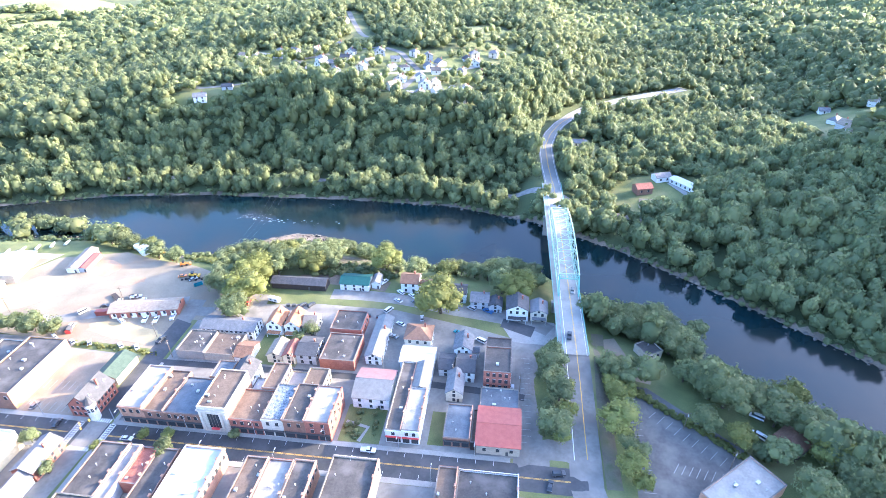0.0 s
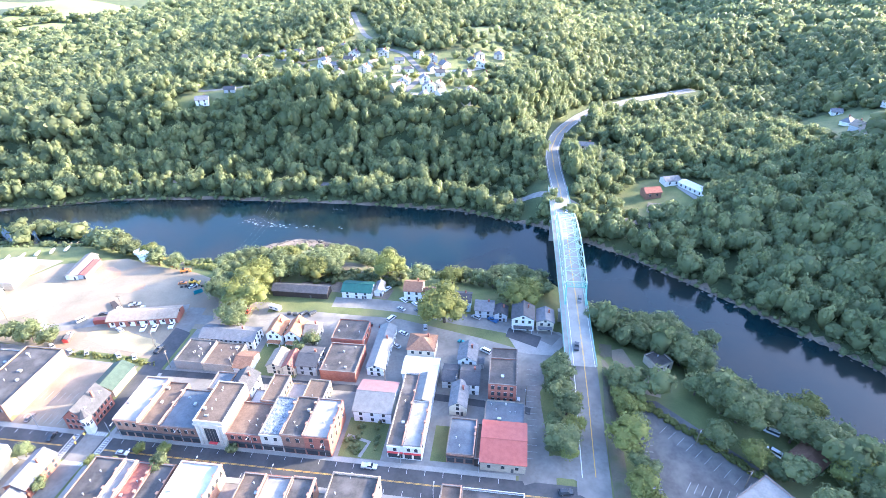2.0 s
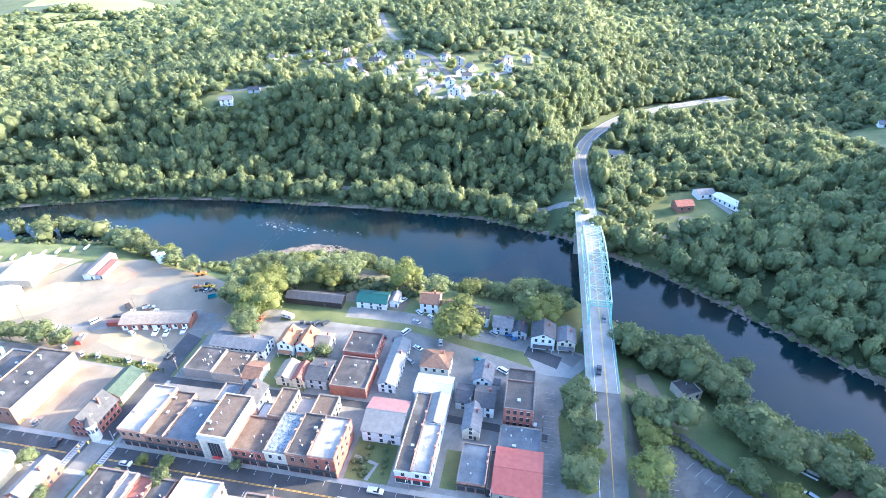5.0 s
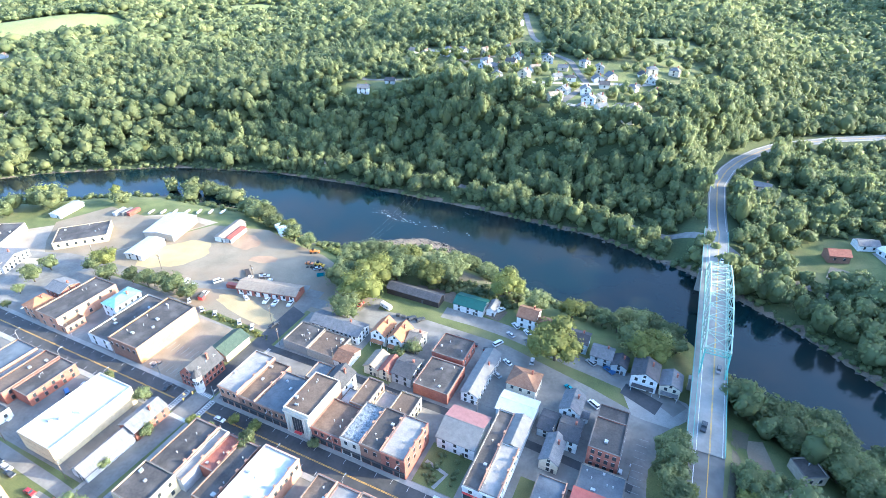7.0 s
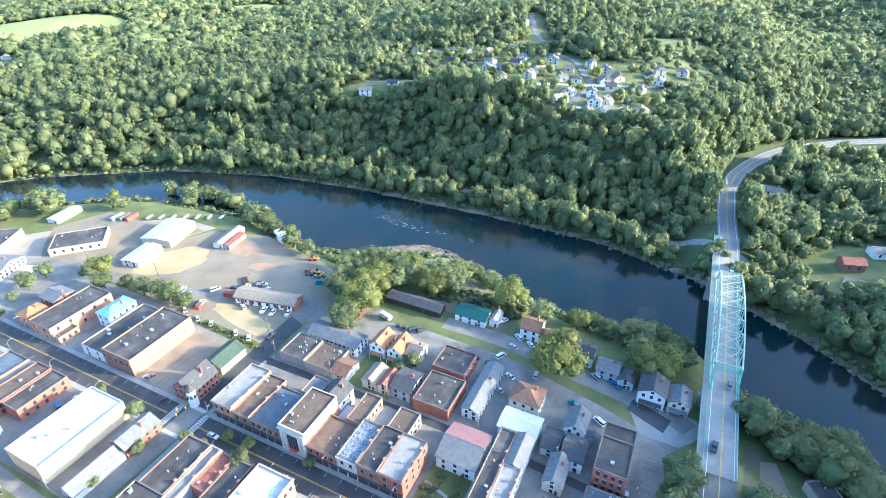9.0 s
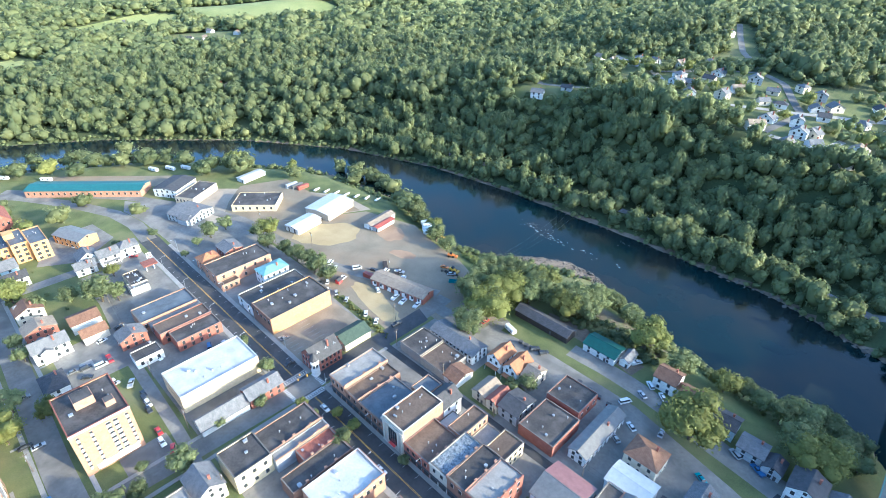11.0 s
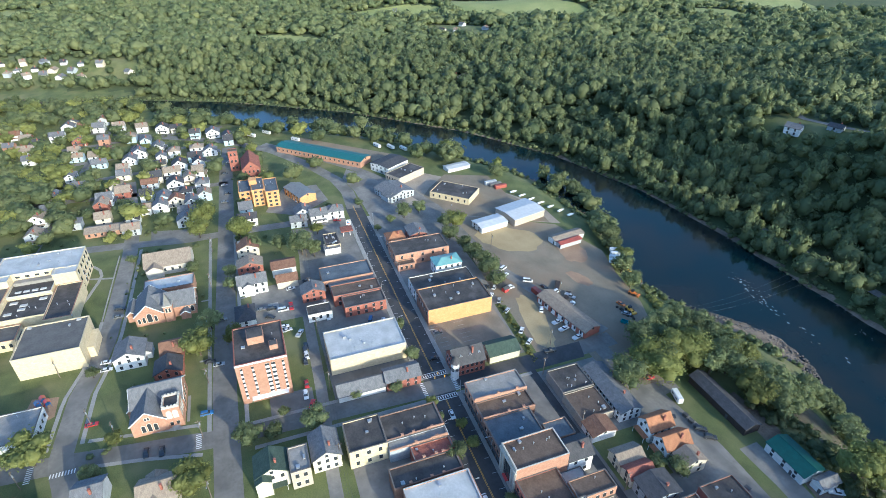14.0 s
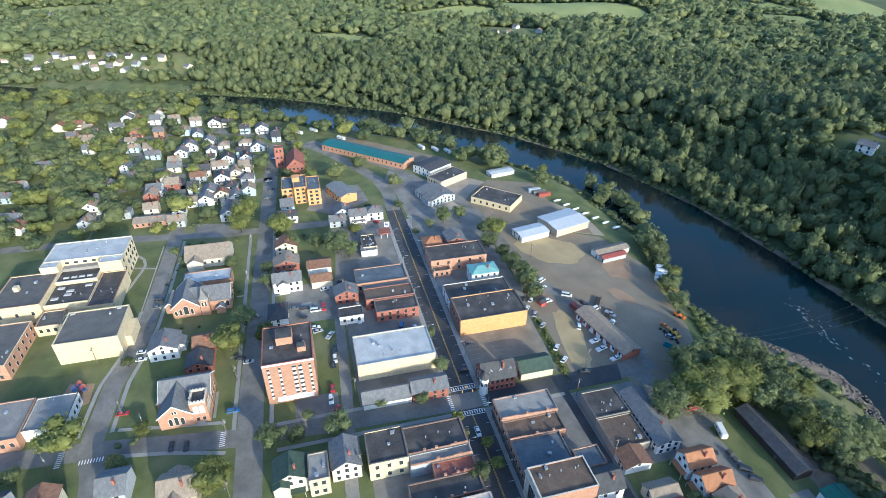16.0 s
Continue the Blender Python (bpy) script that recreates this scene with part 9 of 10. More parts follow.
for fl in range(7):
    z = 4.4 + fl * 2.3
    for o, w in ((-7.6, 0.6), (-3.4, 0.6), (2.0, 1.2), (4.3, 1.2), (8.0, 0.6)):
        window(tower, 11.4, o, z, 1, w, 0.75)
        bm = bmesh.new()
        box(bm, 11.4, o - w / 2 - 0.12, z - 1.72, 11.46, o + w / 2 + 0.12, z - 0.5)
        part("spandrel", bm, TRIM_WHITE, tower, "white panel under a window")
    for o in (-6, 0, 6):
        window(tower, o, -9.7, z, 0, 0.8, 1.0)
bm = bmesh.new()
box(bm, 11.38, -9.75, 20.0, 11.6, 9.75, 20.75)
part("fascia", bm, TRIM_WHITE, tower, "white roof-edge band")
for x, y, a, b2, h in ((-2.5, -1.0, 3.0, 3.2, 3.4), (4.5, 5.5, 1.6, 1.6, 2.2)):
    bm = bmesh.new()
    box(bm, x - a, y - b2, 20.4, x + a, y + b2, 20.4 + h)
    part("penthouse", bm, BRICK_ORANGE, tower, "brick lift housing on the roof")
    bm = bmesh.new()
    box(bm, x - a + 0.2, y - b2 + 0.2, 20.4 + h, x + a - 0.2, y + b2 - 0.2, 20.5 + h)
    part("penthouse_roof", bm, ROOF_BLACK, tower)
bm = bmesh.new()
box(bm, 11.4, -6, 2.9, 13.6, 8, 3.2)
part("canopy", bm, TRIM_WHITE, tower, "white entrance canopy")

for u0, v0, u1, v1, h, n in ((-374.0, 49.6, -354.5, 57.6, 9.6, 3), (-371.0, 57.8, -350.6, 66.0, 11.6, 4), (-368.4, 66.2, -346.6, 74.8, 11.0, 4)):
    flats = flat_block("yellow_flats", "stepped yellow block of flats with a dark flat roof", u0, v0, u1, v1, h, PAINT_YELLOW, ROOF_BLUE, sides=(1, 2), floors=n, step=2.9, units=3, category="flats", cap=PAINT_YELLOW, ww=1.5, wh=1.3, group="stepped yellow flats")
bm = bmesh.new()
box(bm, -9, -13.5, 11.0, -3, -8.6, 14.6)
part("stair_head", bm, PAINT_YELLOW, flats, "yellow stair head above the roof")


def arched_window(parent, x, y, z, face, w, h, glass=None):
    """A round-headed window with a pale stone surround; z is its foot."""
    bm = bmesh.new()
    for k, (grow, y0, y1) in enumerate(((0.22, -0.09, 0.03), (0.0, -0.13, 0.0))):
        r = w / 2 + grow
        line = [(-r, -grow), (r, -grow), (r, h - w / 2)] + [(r * math.cos(a), h - w / 2 + r * math.sin(a)) for a in [math.pi * q / 8 for q in range(1, 8)]] + [(-r, h - w / 2)]
        lo = [bm.verts.new((p[0], y0, p[1])) for p in line]
        hi = [bm.verts.new((p[0], y1, p[1])) for p in line]
        bm.faces.new(lo).material_index = k
        for a in range(len(line)):
            bm.faces.new((lo[a], lo[(a + 1) % len(line)], hi[(a + 1) % len(line)], hi[a])).material_index = k
    bmesh.ops.recalc_face_normals(bm, faces=bm.faces)
    return part("window", bm, (STONE, glass or GLASS), parent, "round-headed church window", pose(x, y, z, 0, 0, 90 * face))


def roofed(parent, name, x0, y0, x1, y1, h, rise, wall, roof, along_x, over=0.4):
    """One gabled body of a larger building."""
    W, D, at = x1 - x0, y1 - y0, pose((x0 + x1) / 2, (y0 + y1) / 2, 0)
    bm = bmesh.new()
    gable_walls(bm, W, D, h, rise, along_x)
    part(name, bm, wall, parent, m=at)
    bm = bmesh.new()
    gable_roof(bm, W, D, h - 0.02, rise, over, along_x=along_x)
    part(name + "_roof", bm, roof, parent, m=at)
    span = D if along_x else W
    for e in (-1, 1):
        bm = bmesh.new()
        for q in (-1, 1):
            a, b = (q * (span / 2 + over), h - rise / (span / 2) * over), (0, h + rise)
            end = e * ((W if along_x else D) / 2 + over + 0.06)
            p0, p1 = ((end, a[0], a[1]), (end, b[0], b[1])) if along_x else ((a[0], end, a[1]), (b[0], end, b[1]))
            beam(bm, p0, p1, 0.12, 0.4)
        part("bargeboard", bm, TRIM_WHITE, parent, m=at)


# the church with the flat-topped tower
o = uv(-181, 12.5)
church = thing("brick_church", pose(o.x, o.y, 0, 0, 0, -8), "orange brick church with grey gables and a flat-topped tower", "church")
roofed(church, "nave", -10.0, -9.0, 3.0, 9.2, 7.0, 4.9, BRICK_ORANGE, SHINGLE_GREY, False)
roofed(church, "front_gable", -4.0, -8.6, 10.6, 3.6, 6.4, 5.0, BRICK_ORANGE, SHINGLE_GREY, True)
roofed(church, "side_porch", -8.0, -11.4, 0.0, -9.1, 3.6, 1.2, BRICK_ORANGE, SHINGLE_GREY, True, 0.2)
for q, (y, h) in enumerate(((-4.6, 3.3), (-2.5, 3.9), (-0.4, 3.3))):
    arched_window(church, 10.6, y, 1.6, 1, 1.25, h)
for y in (-3.0, -2.0):
    arched_window(church, 10.6, y, 7.3, 1, 0.55, 1.3)
bm = bmesh.new()
box(bm, 3.2, 3.0, -0.2, 10.2, 9.0, 10.2)
part("tower", bm, BRICK_ORANGE, church, "square brick tower")
bm = bmesh.new()
box(bm, 3.9, 3.7, 10.2, 9.5, 8.3, 10.26)
part("tower_roof", bm, ROOF_BLACK, church)
for q, (x0, y0, x1, y1) in enumerate(((3.2, 3.0, 10.2, 3.5), (3.2, 8.5, 10.2, 9.0), (3.2, 3.5, 3.7, 8.5), (9.7, 3.5, 10.2, 8.5))):
    bm = bmesh.new()
    box(bm, x0, y0, 10.2, x1, y1, 10.9)
    n = 4
    for a in range(n):
        t0, t1 = (a + 0.15) / n, (a + 0.7) / n
        if q < 2:
            box(bm, x0 + (x1 - x0) * t0, y0, 10.9, x0 + (x1 - x0) * t1, y1, 11.5)
        else:
            box(bm, x0, y0 + (y1 - y0) * t0, 10.9, x1, y0 + (y1 - y0) * t1, 11.5)
    part("battlement", bm, STONE, church, "stepped pale stone battlement")
for y in (4.9, 7.1):
    arched_window(church, 10.2, y, 5.2, 1, 1.5, 3.6, ROOF_WHITE)
    window(church, 10.2, y, 2.3, 1, 0.8, 1.4)
for x in (4.6, 6.7, 8.8):
    arched_window(church, x, 9.0, 4.2, 2, 1.0, 4.0, ROOF_WHITE)
for x in (-6.5, -3.0, 0.4):
    arched_window(church, x, 9.2, 2.2, 2, 1.0, 3.2)
bm = bmesh.new()
for k in range(5):
    box(bm, 10.2 + 0.0 * k, 4.6, -0.2, 10.2 + 0.34 * (5 - k), 7.4, 0.18 * (k + 1))
part("steps", bm, CONCRETE, church, "concrete church steps")

# the church with the small spire
o = uv(-248, 10)
church = thing("brick_church", pose(o.x, o.y, 0, 0, 0, -8), "brick church with a grey spire and arched windows", "church")
roofed(church, "front_gable", -9.0, -12.0, 8.0, 0.5, 6.0, 5.4, BRICK_ORANGE, SHINGLE_GREY, True)
roofed(church, "nave", -8.0, -6.0, 5.4, 14.4, 6.0, 4.6, BRICK_ORANGE, SHINGLE_GREY, False)
roofed(church, "side_aisle", -8.0, -16.0, 3.0, -12.1, 4.2, 1.8, BRICK_ORANGE, SHINGLE_GREY, True, 0.25)
roofed(church, "porch", 5.5, 7.6, 8.6, 11.8, 3.2, 1.6, BRICK_ORANGE, SHINGLE_GREY, True, 0.25)
arched_window(church, 8.0, -5.75, 1.8, 1, 2.0, 4.6)
for y in (-8.3, -3.2):
    arched_window(church, 8.0, y, 1.8, 1, 1.1, 3.0)
arched_window(church, 8.0, -10.4, 1.8, 1, 1.0, 2.4)
bm = bmesh.new()
box(bm, 4.6, 1.0, -0.2, 8.4, 4.8, 8.8)
part("bell_tower", bm, BRICK_ORANGE, church, "square brick bell tower")
bm = bmesh.new()
box(bm, 4.3, 0.7, 8.8, 8.7, 5.1, 9.2)
part("tower_cornice", bm, STONE, church)
bm = bmesh.new()
low = [bm.verts.new((6.5 + a * 2.0, 2.9 + b * 2.0, 9.2)) for a, b in ((-1, -1), (1, -1), (1, 1), (-1, 1))]
mid = [bm.verts.new((6.5 + a * 1.35, 2.9 + b * 1.35, 10.4)) for a, b in ((-1, -1), (1, -1), (1, 1), (-1, 1))]
tip = bm.verts.new((6.5, 2.9, 15.6))
for k in range(4):
    bm.faces.new((low[k], low[(k + 1) % 4], mid[(k + 1) % 4], mid[k]))
    bm.faces.new((mid[k], mid[(k + 1) % 4], tip))
bm.faces.new(low[::-1])
part("spire", bm, MATS["ribbed_grey_metal"], church, "pale grey flared spire")
for y in (2.2, 3.6):
    arched_window(church, 8.4, y, 5.6, 1, 0.8, 2.2)
for y in (10.6, 12.8):
    arched_window(church, 5.4, y, 1.8, 1, 1.4, 3.2)
for x in (-5.5, -2.0, 1.5):
    arched_window(church, x, 14.4, 1.8, 2, 1.2, 3.2)

c = uv(-423.8, 115.6)
long_green = pitched("green_roofed_mall", "very long brick building under a dark teal metal roof", pose(c.x, c.y, 0, 0, 0, 38), 80, 15.5, 5, 1.6, BRICK_ORANGE, METAL_TEAL, "x", sides=(0,), floors=1, step=3.4, stack=False, category="building", door=False)
c = uv(-179, 194.4)
shed = pitched("brick_shed", "long low red brick shed with a worn grey-brown roof", pose(c.x, c.y, 0, 0, 0, 4), 33.5, 9.5, 3.8, 1.7, BRICK_RED, SHINGLE_TAN, "x", sides=(1,), floors=1, step=3.0, stack=False, category="shed", door=False)
for k in range(7):
    bm = bmesh.new()
    x = -14.5 + k * 4.8
    box(bm, x - 1.3, -4.83, 0, x + 1.3, -4.74, 2.7)
    part("garage_door", bm, TRIM_WHITE, shed, "white overhead door")
turret = thing("turret_bay", pose(*uv(-159.3, 128.0), 0, 0, -8), "white octagonal corner turret of the brick house", "turret")
bm = bmesh.new()
tube(bm, (0, 0, 0), (0, 0, 8.6), 1.9, 1.9, 8)
part("drum", bm, SIDING_WHITE, turret)
bm = bmesh.new()
tube(bm, (0, 0, 8.6), (0, 0, 12.0), 2.3, 0.05, 8)
part("cone_roof", bm, SHINGLE_DARK, turret)
for k in range(4):
    t = radians(-90 + 45 * k)
    bm = bmesh.new()
    box(bm, -0.45, -0.06, 4.6, 0.45, 0.06, 6.6, 0, Matrix.Translation((1.82 * math.cos(t), 1.82 * math.sin(t), 0)) @ Matrix.Rotation(t + math.pi / 2, 4, "Z"))
    part("window", bm, GLASS, turret)
for k in range(3):
    bm = bmesh.new()
    gable_walls(bm, 2.0, 2.0, 1.6, 1.2, False)
    gable_roof(bm, 2.2, 2.2, 1.58, 1.3, 0.25, 0.12, False)
    m, W, D = place(-169.2, 127.8, -159.1, 141.6)
    part("dormer", bm, SIDING_WHITE, turret, "white gabled dormer", pose(-3.2 + 0.0 * k, 3.4 + 4.2 * k, 6.4, 0, 0, 90 if k else 90))

# playground climbing frame in the schoolyard
pc = uv(-200, -31)
play = thing("play_frame", pose(pc.x, pc.y, 0.05, 0, 0, 20), "red and blue climbing frame with slides", "playground")
for k, (x, y, colr) in enumerate(((-1.5, 0, "red"), (1.8, 0.6, "red"), (0, -2.2, "blue"))):
    bm = bmesh.new()
    for qx in (-0.8, 0.8):
        for qy in (-0.8, 0.8):
            tube(bm, (x + qx, y + qy, 0), (x + qx, y + qy, 3.0), 0.07, 0.07, 6)
    box(bm, x - 0.9, y - 0.9, 1.5, x + 0.9, y + 0.9, 1.6)
    part("platform", bm, paint("blue", PAINTS["blue"]), play)
    bm = bmesh.new()
    gable_roof(bm, 1.8, 1.8, 2.9, 0.7, 0.2, 0.08)
    part("canopy", bm, paint(colr, PAINTS[colr]), play, m=pose(x, y, 0))
    bm = bmesh.new()
    beam(bm, (x, y - 0.9, 1.5), (x + 0.4, y - 3.8, 0.2), 0.7, 0.1)
    part("slide", bm, paint("red", PAINTS["red"]), play)

# ---- river margins ----
rng = np.random.default_rng(77)


def bank_points(line, n, a0, a1, d0, d1, side):
    pts = resampled([Vector((*p, 0)) for p in line], 400)
    out = []
    for _ in range(n):
        k = int(rng.uniform(a0, a1) * 398)
        d = pts[k + 1] - pts[k]
        s = Vector((-d.y, d.x, 0)).normalized() * side
        q = pts[k] + s * rng.uniform(d0, d1)
        out.append((q.x, q.y))
    return out


spots = []
for x, y in bank_points(NEAR_BANK, 800, 0.02, 0.80, 1.5, 11, -1):
    if abs(along(np.array([x]), np.array([y]), [(AXIS0 + BD * -60)[:2], (AXIS0 + BD * 90)[:2]])[0][0]) < 9:
        continue
    h = rng.uniform(1.6, 4.5)
    spots.append((x, y, level((x, y)) - 0.4, h, h * rng.uniform(1.1, 1.8)))
BUSH_KINDS = [lobed_crown(60 + s, 26, 1, rx=1.2, lobes=5, base=0.0, size=0.10) for s in range(5)]
tagged(new("bank_bushes", planted("bank_bushes", spots, BUSH_KINDS, LEAF, 8)), "green scrub and bushes along the river bank", "bushes", kind="stuff")
spots = []
for x, y in bank_points(FAR_BANK, 700, 0.12, 0.92, 0.5, 7, 1):
    h = rng.uniform(1.5, 4.0)
    spots.append((x, y, level((x, y)) - 0.4, h, h * rng.uniform(1.2, 1.9)))
tagged(new("far_bank_bushes", planted("far_bank_bushes", spots, BUSH_KINDS, LEAF, 9)), "green scrub along the far river bank", "bushes", kind="stuff")
spots = []
for k in range(70):
    t = k / 69
    p = uv(-180 + 30 * t + rng.uniform(-2, 2), 240 - 14 * t * t + rng.uniform(-2.2, 2.2) + 4)
    h = rng.uniform(1.2, 2.6)
    spots.append((p.x, p.y, level(p) - 0.3, h, h * 2.0))
tagged(new("vine_bank", planted("vine_bank", spots, BUSH_KINDS, LEAF_PALE_SUNLIT, 10)), "sunlit yellow-green vines over the yard edge", "bushes", kind="stuff")
spots = []
for k in range(60):
    t = k / 59
    p = uv(-200 + 44 * t, 168 - 3 * t + rng.uniform(-1.5, 1.5))
    h = rng.uniform(0.5, 1.4)
    spots.append((p.x, p.y, level(p), h, h * 1.8))
for k in range(130):
    t = k / 129
    p = uv(50 + 41 * t + rng.uniform(-1.2, 1.2), 169.5 - 34.5 * t + rng.uniform(-1.2, 1.2))
    h = rng.uniform(1.0, 2.4)
    spots.append((p.x, p.y, level(p) - 0.2, h, h * 1.6))
tagged(new("verge_weeds", planted("verge_weeds", spots, BUSH_KINDS, LEAF_PALE_SUNLIT, 11)), "weedy hedge and scrub beside the paving", "bushes", kind="stuff")


def stones(name, pts, r0, r1, label, seed, z=None):
    r = np.random.default_rng(seed)
    bmc = bmesh.new()
    bmesh.ops.create_icosphere(bmc, subdivisions=1, radius=1.0)
    bmc.verts.index_update()
    V0 = np.array([tuple(v.co) for v in bmc.verts])
    T0 = np.array([[v.index for v in f.verts] for f in bmc.faces])
    bmc.free()
    VV, FF, n = [], [], 0
    for x, y in pts:
        s = r.uniform(r0, r1) * np.array([r.uniform(0.8, 1.6), r.uniform(0.7, 1.2), r.uniform(0.35, 0.6)])
        t = r.uniform(0, 6.3)
        V = V0 * (1 + r.normal(0, 0.12, (len(V0), 1))) * s
        V = np.stack([V[:, 0] * math.cos(t) - V[:, 1] * math.sin(t) + x, V[:, 0] * math.sin(t) + V[:, 1] * math.cos(t) + y, V[:, 2] + (level((x, y)) if z is None else z)], -1)
        VV.append(V)
        FF.append(T0 + n)
        n += len(V)
    return tagged(new(name, from_arrays(name, np.concatenate(VV), np.concatenate(FF), ROCK)), label, "rocks", kind="stuff")


stones("bank_stones", bank_points(FAR_BANK, 900, 0.60, 0.92, -3.5, 3.0, 1), 0.3, 1.3, "grey-brown boulders along the far bank", 21)
stones("shore_stones", bank_points(FAR_BANK, 500, 0.2, 0.60, -1.5, 1.0, 1), 0.2, 0.7, "small stones along the far water line", 23)
stones("near_stones", bank_points(NEAR_BANK, 700, 0.36, 0.62, -3.0, 1.0, -1), 0.2, 0.8, "small stones along the near water line", 24)
riffle = []
for cu2, cv2, n, a, b2 in ((-176, 308, 34, 7, 3), (-136, 301, 10, 12, 2.0), (-225, 321, 14, 9, 3), (-124, 329, 8, 3, 1.5), (-150, 268, 60, 6, 3)):
    for _ in range(n):
        p = uv(cu2 + rng.normal(0, a), cv2 + rng.normal(0, b2))
        riffle.append((p.x, p.y))
stones("river_rocks", riffle, 0.2, 0.55, "low rocks breaking the river surface", 22, WATER - 0.1)
# gravel bar: a low stony mound at the inside of the bend
bm = bmesh.new()
nu, nv = 44, 18
grid = []
for a in range(nu + 1):
    row = []
    for b2 in range(nv + 1):
        s, t = a / nu, b2 / nv * 2 - 1
        wide = 12.5 * math.sin(math.pi * min(1, max(0, s))) ** 0.6 + 0.05
        p = uv(-182 + 78 * s, 248 + 34 * math.sin(s * 1.9) - 4 * s + t * wide)
        rise = 1.0 * (1 - t * t) * math.sin(math.pi * s) + 0.35 * noise.noise(Vector((p.x * 0.25, p.y * 0.25, 0)))
        row.append(bm.verts.new((p.x, p.y, WATER - 0.35 + rise)))
    grid.append(row)
for a in range(nu):
    for b2 in range(nv):
        bm.faces.new((grid[a][b2], grid[a + 1][b2], grid[a + 1][b2 + 1], grid[a][b2 + 1]))
bmesh.ops.recalc_face_normals(bm, faces=bm.faces)
tagged(part("gravel_bar", bm, BANK), "pale stony gravel bar in the river bend", "gravel bar", kind="structure")
bar = []
for _ in range(900):
    s, t = rng.uniform(0.03, 0.97), rng.uniform(-0.8, 0.8)
    p = uv(-182 + 78 * s, 248 + 34 * math.sin(s * 1.9) - 4 * s + t * 12.5 * math.sin(math.pi * s) ** 0.6)
    bar.append((p.x, p.y))
stones("bar_stones", bar, 0.2, 0.7, "loose river stones on the gravel bar", 25, WATER + 0.35)
foam = material("white_water", (0.16, 0.18, 0.19), (0.42, 0.44, 0.45), 1.5, 0.5, bump=0.4)
bm = bmesh.new()
for cu2, cv2, n, a, b2 in ((-150, 303, 22, 16, 1.4), (-178, 306, 10, 8, 1.6)):
    for _ in range(n):
        p = uv(cu2 + rng.normal(0, a), cv2 + rng.normal(0, b2))
        L, w, t = rng.uniform(0.6, 2.2), rng.uniform(0.12, 0.35), rng.uniform(-0.4, 0.2)
        q = [bm.verts.new((p.x + L * math.cos(t + e) * 0.5, p.y + (w if k in (1, 2) else L * 0.3) * math.sin(t + e), WATER + 0.03)) for k, e in enumerate((0, 1.5, 1.7, 3.1, 4.6))]
        bm.faces.new(q)
bmesh.ops.recalc_face_normals(bm, faces=bm.faces)
for f in bm.faces:
    if f.normal.z < 0:
        f.normal_flip()
tagged(part("white_water", bm, foam), "broken white water over the riffle", "water", kind="stuff")

# ---- bank front, filling station, school green ----
bank = next(o for o in scene.objects if o.name == "bank_building")
bw, bd = 9.6 * 1.2, 16.5 * 1.2
for nm, x0, x1, y0, z0, z1, mat, lab in (("facade", -bw / 2, bw / 2, 0.25, -0.2, 13.3, STONE, "pale stone bank front"), ("plinth", -bw / 2 - 0.05, bw / 2 + 0.05, 0.5, -0.2, 1.0, STONE, ""),
                                         ("cornice", -bw / 2 - 0.3, bw / 2 + 0.3, 0.8, 11.2, 11.9, STONE, "heavy stone cornice"), ("bank_window", -2.3, 2.3, 0.36, 2.4, 9.6, GLASS, "tall dark bank window"), ("awning", -1.6, 1.6, 1.4, 2.3, 2.5, SIGN_RED, "dark red entrance awning")):
    bm = bmesh.new()
    box(bm, x0, -bd / 2 - y0, z0, x1, -bd / 2 + 0.01, z1)
    part(nm, bm, mat, bank, lab)
for x in (-4.9, -3.0, 3.0, 4.9):
    bm = bmesh.new()
    box(bm, x - 0.42, -bd / 2 - 0.6, 1.0, x + 0.42, -bd / 2 - 0.25, 11.2)
    part("pilaster", bm, STONE, bank, "stone pilaster")
for x in (-1.15, 0.0, 1.15):
    bm = bmesh.new()
    box(bm, x - 0.06, -bd / 2 - 0.42, 2.5, x + 0.06, -bd / 2 - 0.36, 9.6)
    part("mullion", bm, TRIM_STONE, bank)

gable("ranch_house", "long low orange brick house with a pale grey roof", -350, -40, -340, -18.5, 3.2, 1.6, BRICK_ORANGE, SHINGLE_TAN, "y", sides=(1,), floors=1, step=3.2, porch=None)
wash = flat_block("car_wash", "small white block building with a cluttered dark roof", -291, 94, -277, 102, 4.0, PAINT_CREAM, ROOF_BLACK, sides=(), floors=1, units=9)
station = thing("fuel_canopy", pose(*uv(-292, 108.5, 0.05), 0, 0, -8), "small flat fuel canopy on two posts", "canopy")
bm = bmesh.new()
box(bm, -3.2, -3.6, 4.3, 3.2, 3.6, 5.0)
part("canopy_roof", bm, SHINGLE_RED, station, "dark red canopy deck")
for y in (-2.0, 2.0):
    bm = bmesh.new()
    box(bm, -0.2, y - 0.2, 0, 0.2, y + 0.2, 4.3)
    part("post", bm, TRIM_WHITE, station)
    bm = bmesh.new()
    box(bm, -1.6, y - 0.35, 0, -1.0, y + 0.35, 1.7)
    part("fuel_pump", bm, paint("blue", PAINTS["blue"]), station, "blue fuel pump")
sign = thing("price_sign", pose(*uv(-298, 111, 0.05), 0, 0, -8), "tall white roadside price sign with plain bars", "sign")
bm = bmesh.new()
tube(bm, (0, 0, 0), (0, 0, 6), 0.15, 0.15)
part("post", bm, STEEL, sign)
bm = bmesh.new()
box(bm, -0.15, -1.3, 4.2, 0.15, 1.3, 7.4)
part("panel", bm, TRIM_WHITE, sign)
for k in range(3):
    bm = bmesh.new()
    box(bm, 0.15, -1.0, 4.5 + k * 0.95, 0.18, 1.0, 5.1 + k * 0.95)
    part("bar", bm, paint(("red", "blue", "dark")[k], PAINTS[("red", "blue", "dark")[k]]), sign)

